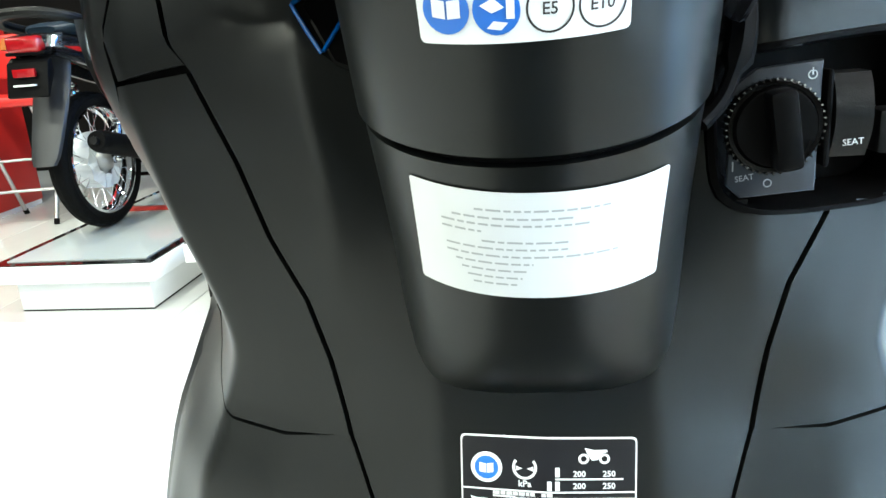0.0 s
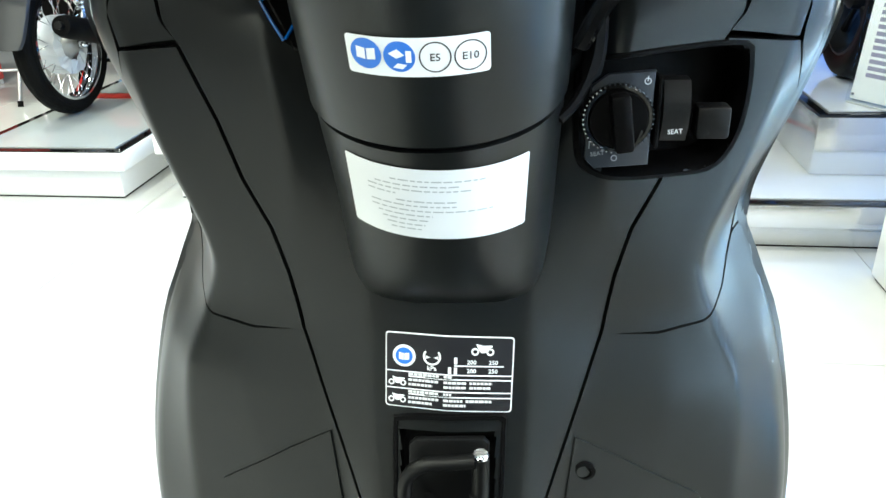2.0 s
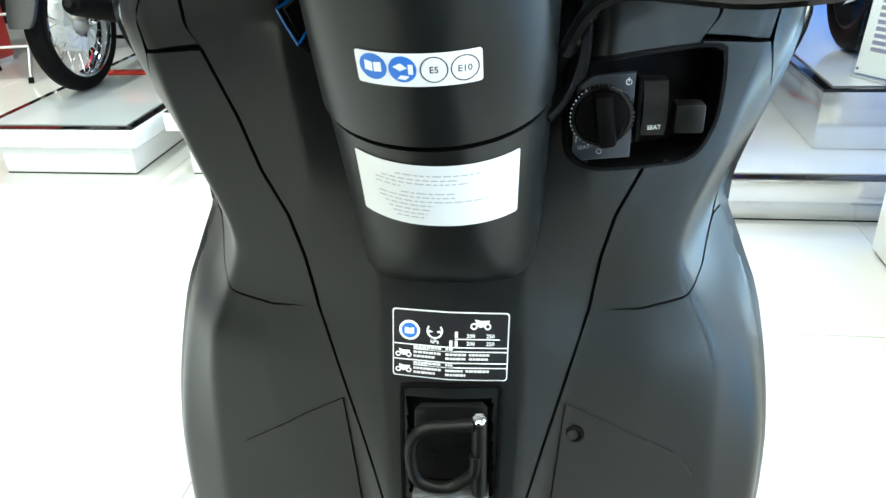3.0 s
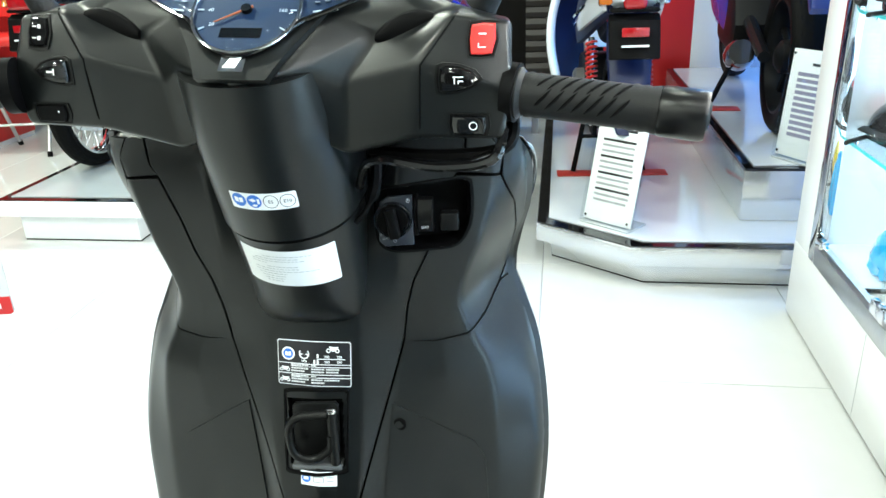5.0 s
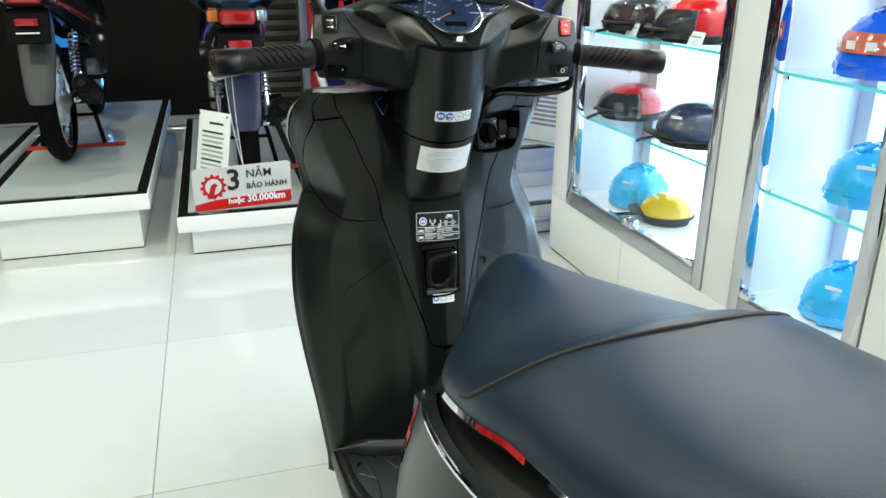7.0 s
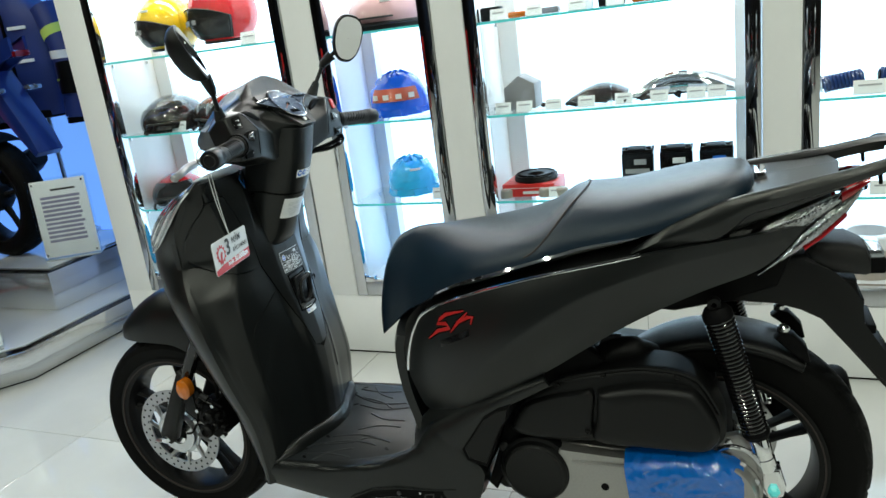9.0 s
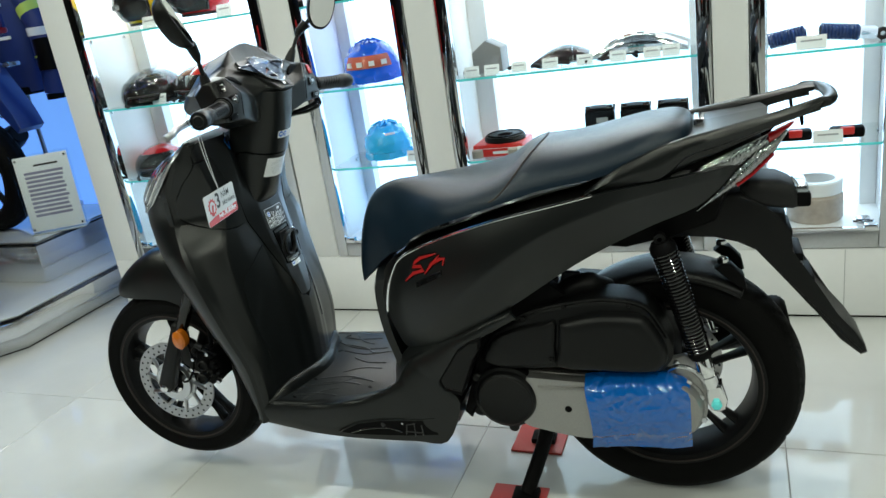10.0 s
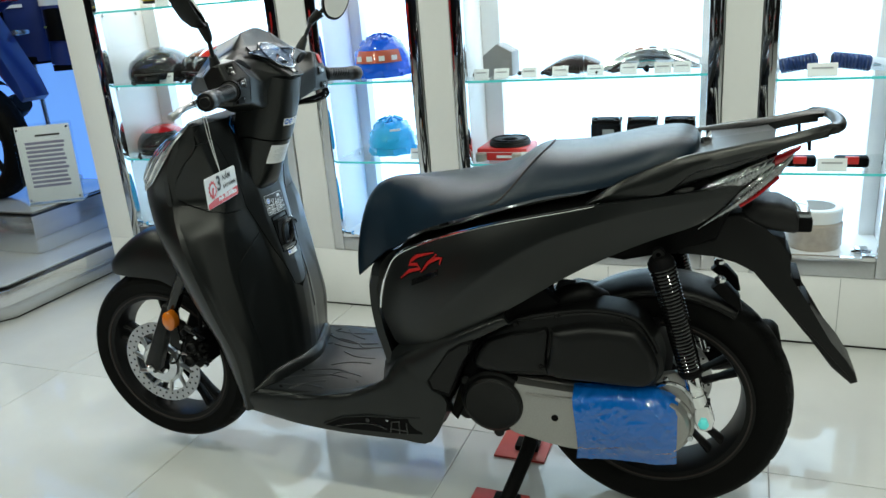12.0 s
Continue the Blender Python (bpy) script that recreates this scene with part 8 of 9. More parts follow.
def motorbike(label, at, rz, body, accent, fender, shock_col, r=0.283, base=1.28, cast=False, wrap=False, scooterish=False):
    b = thing("motorcycle", label, "motorcycle", "display motorcycles", at=at, rz=rz)
    spoke_wheel(b, "rear_wheel", 0.0, r, 0.090, 0.220, wrap, cast=cast)
    spoke_wheel(b, "front_wheel", base, r - 0.004, 0.076, 0.220, False, cast=cast)
    # frame, engine
    part("frame_tube", tube(smooth_path([(0, 1.02, 0.82), (0, 0.85, 0.62), (0, 0.55, 0.55), (0, 0.25, 0.62), (0, -0.10, 0.74)], 6), 0.028, 10), M_BLACK, b)
    engine = part("engine", prism([(0.40, 0.26), (0.72, 0.27), (0.82, 0.36), (0.74, 0.46), (0.50, 0.48), (0.36, 0.40)], "x", -0.10, 0.10, 0.02), M_DARKALLOY, b, "dark engine block")
    part("crank_cover", lathe([(0.075, -0.10), (0.075, -0.135), (0.060, -0.145), (0.001, -0.147)], 28, "x", (0, 0.48, 0.35)), M_ALLOY, engine)
    part("crank_cover", lathe([(0.075, 0.10), (0.075, 0.135), (0.060, 0.145), (0.001, 0.147)], 28, "x", (0, 0.48, 0.35)), M_ALLOY, engine)
    for s in (-1, 1):
        part("swing_arm", tube([(s * 0.075, 0.40, 0.36), (s * 0.078, 0.0, r)], 0.018, 10), M_DARKALLOY, b)
        top, bot = (s * 0.105, 0.10, 0.60), (s * 0.105, -0.005, r + 0.035)
        sh = part("shock_absorber", tube([top, bot], 0.012, 10), M_CHROME, b, "rear shock absorber with exposed spring")
        coil(sh, Vector(top).lerp(Vector(bot), 0.05), Vector(top).lerp(Vector(bot), 0.68), 0.020, 0.0048, 10, shock_col)
        part("shock_end", tube([Vector(top).lerp(Vector(bot), 0.7), bot], 0.016, 10), M_STEEL, sh)
        part("axle_nut", lathe([(0.001, s * 0.08), (0.013, s * 0.08), (0.013, s * 0.10), (0.006, s * 0.112), (0.001, s * 0.112)], 10, "x", (0, 0, r)), M_CHROME, b)
        part("foot_peg", tube([(s * 0.09, 0.36, 0.34), (s * 0.20, 0.35, 0.345)], [0.010, 0.013], 8), M_BLACK, b)
        wedge = [(-0.235, 0.742), (-0.285, 0.752), (-0.262, 0.792), (-0.215, 0.800)]
        part("turn_lamp", prism(wedge, "x", s * 0.072, s * 0.118, 0.012, 3), M_AMBERLENS if s < 0 else M_CLEARLENS, b, "amber turn lamp" if s < 0 else "clear turn lamp")
        part("fork_leg", tube([(s * 0.085, base - 0.16, 0.80), (s * 0.085, base, r)], [0.020, 0.017], 12), M_DARKALLOY, b)
        part("grip", tube([(s * 0.20, base - 0.40, 0.945), (s * 0.33, base - 0.44, 0.930)], 0.017, 12), M_GRIP, b)
        part("mirror", put(lathe([(0.001, -0.012), (0.045, -0.008), (0.052, 0.0), (0.030, 0.014), (0.001, 0.018)], 20, "y"), Matrix.Translation((s * 0.30, base - 0.36, 1.16))), M_BLACK, b)
        part("mirror_stem", tube(smooth_path([(s * 0.19, base - 0.38, 0.96), (s * 0.24, base - 0.37, 1.06), (s * 0.30, base - 0.355, 1.15)], 4), 0.006, 8), M_BLACK, b)
        # side covers
        g = []
        for j in range(7):
            v = j / 6
            row = []
            for i in range(14):
                u = i / 13
                y = 0.58 - 0.82 * u
                zb = 0.52 + 0.20 * u ** 1.2
                zt = 0.70 + (0.13 if scooterish else 0.06) * u + 0.02 * math.sin(3 * u)
                z = zb + (zt - zb) * v
                x = (0.135 - 0.045 * u ** 2) * (0.92 + 0.08 * math.sin(math.pi * v))
                row.append((s * x, y, z))
            g.append(row)
        part("side_cover", shell(g, (-s * 0.02, 0, 0)), M_BLUEBLACK if scooterish else body, b, "glossy rear side cover")
        if scooterish:
            g = []
            for j in range(6):
                v = j / 5
                g.append([(s * (0.140 - 0.040 * u ** 2 + 0.006 * math.sin(math.pi * v)), 0.34 - 0.58 * u, (0.60 + 0.13 * u ** 1.2) * (1 - v) + (0.66 + 0.165 * u) * v) for u in [k / 11 for k in range(12)]])
            part("tail_panel", shell(g, (-s * 0.012, 0, 0)), body, b, "white rising tail panel")
        pts = [(s * (0.142 - 0.045 * u ** 2), 0.55 - 0.75 * u, 0.60 + 0.15 * u) for u in [k / 12 for k in range(13)]]
        part("accent_stripe", tube(pts, [0.003] + [0.009] * 11 + [0.003], 8), accent, b)
        if scooterish:
            part("dark_stripe", tube([(x + s * 0.002, y, z + 0.028) for x, y, z in pts[:9]], [0.003] + [0.012] * 7 + [0.003], 8), M_BLACKGLOSS, b)
        part("passenger_rail", tube(smooth_path([(s * 0.12, 0.06, 0.79), (s * 0.150, -0.10, 0.825), (s * 0.150, -0.20, 0.850), (s * 0.08, -0.275, 0.872), (0, -0.285, 0.876)], 5), 0.021, 10), M_PLASTIC, b, "black passenger grab rail")
    # seat
    rings = []
    for k in range(20):
        y = 0.62 - 0.80 * k / 19
        w, zt, zb = lerp_table([(-0.18, 0.060, 0.825, 0.800), (-0.12, 0.105, 0.842, 0.785), (0.10, 0.130, 0.840, 0.770), (0.22, 0.138, 0.800, 0.750), (0.40, 0.125, 0.785, 0.735), (0.55, 0.085, 0.790, 0.725), (0.62, 0.040, 0.780, 0.730)], y)
        rings.append([(w * math.copysign(abs(math.cos(2 * math.pi * q / 20)) ** 0.6, math.cos(2 * math.pi * q / 20)), y, (zt + zb) / 2 + (zt - zb) / 2 * math.copysign(abs(math.sin(2 * math.pi * q / 20)) ** 0.7, math.sin(2 * math.pi * q / 20))) for q in range(20)])
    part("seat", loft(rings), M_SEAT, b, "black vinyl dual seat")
    # tail, lamp, rear fender
    rings = []
    for k in range(8):
        y = 0.0 - 0.30 * k / 7
        w, zt, zb = lerp_table([(-0.30, 0.060, 0.800, 0.760), (-0.20, 0.105, 0.806, 0.720), (0.0, 0.120, 0.790, 0.690)], y)
        rings.append([(w * math.copysign(abs(math.cos(2 * math.pi * q / 16)) ** 0.7, math.cos(2 * math.pi * q / 16)), y, (zt + zb) / 2 + (zt - zb) / 2 * math.sin(2 * math.pi * q / 16)) for q in range(16)])
    part("tail_cowl", loft(rings), body, b)
    lamp = part("tail_lamp", box(-0.040 if scooterish else -0.070, 0.040 if scooterish else 0.070, -0.312, -0.255, 0.735, 0.815 if scooterish else 0.796, 0.018, 3), M_REDLENS, b, "red tail lamp")
    part("lamp_rim", box(-0.082, 0.082, -0.300, -0.250, 0.726, 0.740, 0.006), M_BLACK, lamp)
    part("plate_bracket", prism([(-0.27, 0.72), (-0.30, 0.70), (-0.335, 0.58), (-0.325, 0.575), (-0.27, 0.66)], "x", -0.085, 0.085, 0.005), M_BLACK, b)
    part("reflector", box(-0.045, 0.045, -0.332, -0.318, 0.650, 0.680, 0.003), M_REDLENS, b, "red rear reflector")
    part("plate_bar", box(-0.045, 0.045, -0.340, -0.330, 0.618, 0.624), M_STICKER, b)
    rows = []
    for k in range(16):
        y = -0.16 - 0.19 * (k / 15) ** 1.1
        z = 0.72 - 0.40 * k / 15
        hw = lerp_table([(0, 0.072), (5, 0.078), (10, 0.070), (14, 0.058), (15, 0.046)], k)[0]
        rows.append([(hw * math.sin(math.pi / 2 * (-1 + 2 * q / 8)), y + 0.020 * (abs(-1 + 2 * q / 8)) ** 2, z) for q in range(9)])
    part("rear_fender", shell(rows, (0, 0.006, 0)), fender, b, "long rear mudguard")
    # exhaust on the right
    ex = smooth_path([(0.10, 0.62, 0.30), (0.12, 0.50, 0.22), (0.135, 0.30, 0.24), (0.150, 0.12, 0.30), (0.155, -0.10, 0.36), (0.158, -0.22, 0.39)], 4)
    part("muffler", tube(ex, [0.016] * 9 + [0.03] + [0.046] * (len(ex) - 12) + [0.044, 0.038], 16), M_BLACK, b, "black muffler")
    part("muffler_tip", tube([ex[-1], ex[-1] + Vector((0.001, -0.02, 0.005))], 0.016, 12), M_DARKALLOY, b)
    part("chain_case", prism([(0.47, 0.40), (0.05, 0.345), (-0.055, 0.30), (-0.055, 0.25), (0.05, 0.235), (0.47, 0.30)], "x", -0.105, -0.085, 0.008), M_BLACK, b)
    # front
    g = []
    for k in range(13):
        a = math.radians(25 + 120 * k / 12)
        g.append([(0.055 * math.sin(math.pi / 2 * (-1 + 2 * q / 8)), base + (r + 0.025 - 0.02 * abs(-1 + 2 * q / 8) ** 2) * math.cos(a), r + (r + 0.025 - 0.02 * abs(-1 + 2 * q / 8) ** 2) * math.sin(a)) for q in range(9)])
    part("front_fender", shell(g, (0, 0, -0.005)), body, b)
    rings = []
    for k in range(9):
        z = 0.80 + 0.22 * k / 8
        w, y0, y1 = lerp_table([(0.80, 0.07, base - 0.28, base - 0.08), (0.88, 0.13, base - 0.40, base - 0.06), (0.95, 0.15, base - 0.44, base - 0.12), (1.02, 0.09, base - 0.38, base - 0.24)], z)
        rings.append([(w * math.cos(2 * math.pi * q / 18), (y0 + y1) / 2 + (y1 - y0) / 2 * math.sin(2 * math.pi * q / 18), z) for q in range(18)])
    part("headlight_cowl", loft(rings), M_BLACKGLOSS if scooterish else body, b)
    part("handlebar", tube([(-0.24, base - 0.41, 0.942), (-0.08, base - 0.32, 0.95), (0.08, base - 0.32, 0.95), (0.24, base - 0.41, 0.942)], 0.012, 10), M_BLACK, b)
    # leg shield
    for s in (-1, 1):
        g = []
        for j in range(12):
            v = j / 11
            z = 0.30 + 0.55 * v
            y = base - 0.42 + 0.20 * v + 0.06 * math.sin(math.pi * v)
            w = (0.16 if not scooterish else 0.20) * (0.75 + 0.35 * math.sin(math.pi * min(1, v * 0.9 + 0.15)))
            g.append([(s * w * u, y - 0.05 * u ** 2 + 0.10 * (1 - u), z) for u in (0.30, 0.5, 0.7, 0.85, 0.95, 1.0)])
        part("leg_shield", shell(g, (0, 0.02, 0)), M_BLUEBLACK if scooterish else body, b, "curved leg shield")
        if scooterish:
            edge = [Vector(row[-1]) + Vector((s * 0.012, 0.012, 0)) for row in g]
            part("shield_edge", tube(edge, [0.010] + [0.022] * (len(edge) - 2) + [0.012], 10), body, b, "white outer edge of the leg shield")
    # side stand and red pad
    part("centre_stand", tube(smooth_path([(-0.09, 0.34, 0.30), (-0.12, 0.30, 0.16), (-0.15, 0.27, 0.012)], 5), 0.011, 10), M_BLACK, b)
    part("centre_stand", tube(smooth_path([(0.09, 0.34, 0.30), (0.12, 0.30, 0.16), (0.15, 0.27, 0.012)], 5), 0.011, 10), M_BLACK, b)
    part("stand_cross", tube([(-0.12, 0.30, 0.16), (0.12, 0.30, 0.16)], 0.009, 8), M_BLACK, b)
    pad = thing("stand_pad", "red painted steel strip under a motorcycle stand", "pad", "stand pads", at=at, rz=rz)
    part("pad", box(-0.22, 0.25, 0.225, 0.305, 0.001, 0.0065, 0.002), M_REDMETAL, pad)
    return b


motorbike("black underbone motorcycle with red stripes and spoked wheels", (-1.93, 3.60, PLAT_A + 0.002), 0, M_BLACKGLOSS, M_REDGLOSS, M_GREYFENDER, M_SPOKE, wrap=True)
motorbike("black underbone motorcycle with a grey mudguard and chrome spokes", (-1.085, 3.80, PLAT_B + 0.002), 0, M_BLACKGLOSS, M_REDGLOSS, M_GREYFENDER, M_SPOKE, wrap=True)
motorbike("black underbone motorcycle with red tail lamp and black muffler", (-0.235, 3.33, PLAT_C + 0.002), 0, M_BLACKGLOSS, M_BLUEPAINT, M_BLUEBLACK, M_SPOKE)
motorbike("white and blue light scooter with red shock springs", (0.485, 3.32, PLAT_D + 0.002), 3, M_WHITEPAINT, M_BLUEPAINT, M_BLUEBLACK, M_RED, base=1.18, scooterish=True)

# row across the aisle, seen in the mirror-polished posts and the paint
for k, (yy, tone, paint, stripe) in enumerate(((-0.9, "white", M_WHITEPAINT, M_REDGLOSS), (0.2, "black", M_BLACKGLOSS, M_SPOKE), (1.3, "white", M_WHITEPAINT, M_BLUEPAINT), (2.4, "black", M_BLACKGLOSS, M_BLUEPAINT))):
    motorbike(tone + " underbone motorcycle parked across the aisle", (-3.3, yy, 0.0), 96 + 3 * k, paint, stripe, M_GREYFENDER, M_SPOKE)

# ---------- blue sports motorcycle on the raised box ----------
M_DARKRED = mat("dark_red_lens", (0.16, 0.004, 0.008), 0.1, coat=0.6)
M_NAVYPAINT = mat("navy_paint", (0.005, 0.018, 0.13), 0.28, coat=0.3, wear=0.05)


def sports_bike(at, rz):
    b = thing("sports_motorcycle", "blue sports motorcycle with black cast wheels", "motorcycle", at=at, rz=rz)
    r = 0.30
    spoke_wheel(b, "rear_wheel", 0.0, r, 0.135, 0.215, cast=True)
    spoke_wheel(b, "front_wheel", 1.36, r - 0.005, 0.11, 0.215, cast=True)
    part("engine", prism([(0.42, 0.24), (0.86, 0.26), (0.96, 0.42), (0.86, 0.58), (0.48, 0.56), (0.38, 0.38)], "x", -0.17, 0.17, 0.03), M_DARKALLOY, b)
    for s in (-1, 1):
        part("swing_arm", tube([(s * 0.10, 0.45, 0.40), (s * 0.105, 0.0, r)], [0.03, 0.024], 10), M_DARKALLOY, b)
        part("fork_leg", tube([(s * 0.095, 1.16, 0.86), (s * 0.095, 1.36, r)], [0.026, 0.022], 12), M_BRUSHED, b)
        g = []
        for j in range(10):
            v = j / 9
            g.append([(s * (0.10 + 0.13 * math.sin(math.pi * (0.15 + 0.75 * u)) * (0.75 + 0.25 * math.sin(math.pi * v))), 0.55 + 0.78 * u, 0.30 + 0.22 * u * (1 - v) + (0.62 - 0.05 * (1 - u)) * v) for u in [k / 12 for k in range(13)]])
        part("fairing", shell(g, (-s * 0.015, 0, 0)), M_BLUEPAINT, b, "glossy blue side fairing")
        g = []
        for j in range(6):
            v = j / 5
            g.append([(s * (0.12 - 0.075 * u ** 1.4), 0.42 - 0.86 * u, 0.70 + 0.26 * u + v * (0.13 - 0.05 * u)) for u in [k / 12 for k in range(13)]])
        part("tail_panel", shell(g, (-s * 0.015, 0, 0)), M_NAVYPAINT, b, "blue pointed tail panel")
        part("grip", tube([(s * 0.18, 0.95, 0.96), (s * 0.31, 0.90, 0.945)], 0.017, 12), M_GRIP, b)
    rings = []
    for k in range(10):
        y = 0.98 - 0.52 * k / 9
        w, zt, zb = lerp_table([(0.46, 0.09, 0.86, 0.70), (0.60, 0.15, 0.98, 0.72), (0.80, 0.17, 1.02, 0.74), (0.98, 0.10, 0.96, 0.78)], y)
        rings.append([(w * math.cos(2 * math.pi * q / 18), y, (zt + zb) / 2 + (zt - zb) / 2 * math.sin(2 * math.pi * q / 18)) for q in range(18)])
    part("fuel_tank", loft(rings), M_BLUEPAINT, b)
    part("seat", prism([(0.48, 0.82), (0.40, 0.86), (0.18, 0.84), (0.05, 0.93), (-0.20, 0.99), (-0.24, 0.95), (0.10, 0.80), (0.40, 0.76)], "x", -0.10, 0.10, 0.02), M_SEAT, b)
    part("tail_lamp", box(-0.042, 0.042, -0.46, -0.40, 0.950, 0.982, 0.012), M_DARKRED, b, "dark red tail lamp")
    part("turn_lamp", box(-0.13, -0.06, -0.36, -0.31, 0.80, 0.825, 0.010), M_CLEARLENS, b)
    part("turn_lamp", box(0.06, 0.13, -0.36, -0.31, 0.80, 0.825, 0.010), M_CLEARLENS, b)
    part("plate_carrier", prism([(-0.18, 0.88), (-0.26, 0.90), (-0.44, 0.60), (-0.47, 0.52), (-0.44, 0.50), (-0.36, 0.60), (-0.20, 0.80)], "x", -0.07, 0.07, 0.008), M_NAVYPAINT, b, "blue plastic plate carrier")
    rows = []
    for k in range(12):
        a = math.radians(60 + 62 * k / 11)
        rows.append([(0.085 * math.sin(math.pi / 2 * (-1 + 2 * q / 8)), (r + 0.03 - 0.02 * abs(-1 + 2 * q / 8) ** 2) * math.cos(a), r + (r + 0.03 - 0.02 * abs(-1 + 2 * q / 8) ** 2) * math.sin(a)) for q in range(9)])
    part("rear_hugger", shell(rows, (0, 0, -0.005)), M_BLACK, b)
    ex = [(0.14, 0.40, 0.26), (0.16, 0.25, 0.30), (0.175, 0.10, 0.38), (0.18, -0.12, 0.47)]
    part("muffler", tube(smooth_path(ex, 4), [0.03, 0.035, 0.045, 0.055, 0.058, 0.06, 0.062, 0.064, 0.066, 0.066, 0.064, 0.060, 0.050], 16), M_DARKALLOY, b)
    part("side_muffler", tube(smooth_path([(-0.10, 0.44, 0.24), (-0.15, 0.30, 0.26), (-0.165, 0.15, 0.30)], 4), [0.04, 0.05, 0.058, 0.062, 0.064, 0.064, 0.062, 0.058, 0.05], 16), M_BLACKGLOSS, b, "round glossy black side case")
    part("windscreen", prism([(1.10, 1.02), (1.28, 0.92), (1.30, 0.88), (1.08, 0.95)], "x", -0.10, 0.10, 0.01), M_GLOSSBLACK, b)
    part("nose", loft([[(0.13 * math.cos(2 * math.pi * q / 16), y, zc + h * math.sin(2 * math.pi * q / 16)) for q in range(16)] for y, zc, h in ((1.0, 0.84, 0.12), (1.2, 0.84, 0.13), (1.4, 0.78, 0.09), (1.46, 0.75, 0.03))]), M_BLUEPAINT, b)
    part("front_fender", box(-0.06, 0.06, 1.24, 1.50, 0.595, 0.625, 0.012), M_BLUEPAINT, b)
    part("side_stand", tube([(-0.12, 0.50, 0.26), (-0.24, 0.44, 0.008)], 0.012, 8), M_BLACK, b)
    return b


sports_bike((1.15, 3.50, PLAT_E + 0.002), -3)
pad = thing("stand_pad", "red painted steel strip under a motorcycle stand", "pad", "stand pads", at=(1.15, 3.50, PLAT_E + 0.002), rz=-3)
part("pad", box(-0.30, -0.10, 0.40, 0.49, 0.001, 0.006, 0.002), M_REDMETAL, pad)

# ---------- specification cards on the platforms ----------
def spec_card(at, rz, tilt, w, h, rows_n, group="specification cards", bold=False):
    c = thing("spec_card", "white specification card in a clear acrylic stand", "sign", group, at=at, rz=rz)
    m = pose(0, 0, 0.012, tilt, 0, 0)
    part("sheet", put(box(-w / 2, w / 2, -0.003, 0.003, 0, h, 0.001), m), M_STICKER, c)
    ac = part("acrylic", put(box(-w / 2 - 0.012, w / 2 + 0.012, -0.007, -0.004, -0.012, h + 0.012), m), M_GLASS, c, "clear acrylic front")
    ac.visible_shadow = False
    part("foot", box(-w / 2, w / 2, -0.02, 0.10, 0.0, 0.006, 0.001), M_PLATGLASS, c)
    part("back_strut", tube([m @ Vector((0, 0.003, h * 0.7)), Vector((0, 0.09, 0.006))], 0.004, 6), M_PLATGLASS, c)
    for sx in (-1, 1):
        for zz in (0.015, h - 0.015):
            part("stud", put(lathe([(0.005, -0.010), (0.005, -0.007), (0.001, -0.0105)], 10, "y", (sx * (w / 2 - 0.012), 0, zz)), m), M_CHROME, c)
    rnd = random.Random(int(1000 * at[0]))
    part("title_bar", put(box(-w * 0.15, w * 0.30, -0.0036, -0.003, h * 0.86, h * 0.885), m), M_INK, c)
    for k in range(rows_n):
        z = h * (0.76 - 0.62 * k / rows_n)
        part("print_bar", put(box(-w * 0.36, w * rnd.uniform(0.30, 0.36), -0.0036, -0.003, z, z + h * (0.034 if bold else 0.022)), m), M_LILAC if bold else M_GREYINK if k % 3 else M_INK, c)
    return c


spec_card((0.43, 2.93, PLAT_D + 0.002), -38, -14, 0.20, 0.38, 12)
spec_card((1.100, 3.040, PLAT_E + 0.002), -58, -5, 0.25, 0.37, 11, bold=True)
spec_card((-0.42, 3.06, PLAT_C + 0.002), -52, -12, 0.20, 0.38, 12)

# ---------- far left corner: red counter and folding stools ----------
counter = thing("red_cabinet", "red tool cabinet standing on the showroom floor", "cabinet", at=(-3.62, 4.75, 0))
part("body", box(-0.28, 0.28, -0.30, 0.30, 0.03, 1.30, 0.01), M_REDPAINT, counter)
part("base", box(-0.27, 0.27, -0.29, 0.29, 0.0, 0.03), M_WHITE, counter)
for k in range(3):
    part("drawer", box(-0.25, 0.25, -0.308, -0.30, 0.12 + 0.38 * k, 0.46 + 0.38 * k, 0.004), M_REDGLOSS, counter)
    part("handle", box(-0.06, 0.06, -0.318, -0.308, 0.38 + 0.38 * k, 0.40 + 0.38 * k, 0.003), M_BLACK, counter)


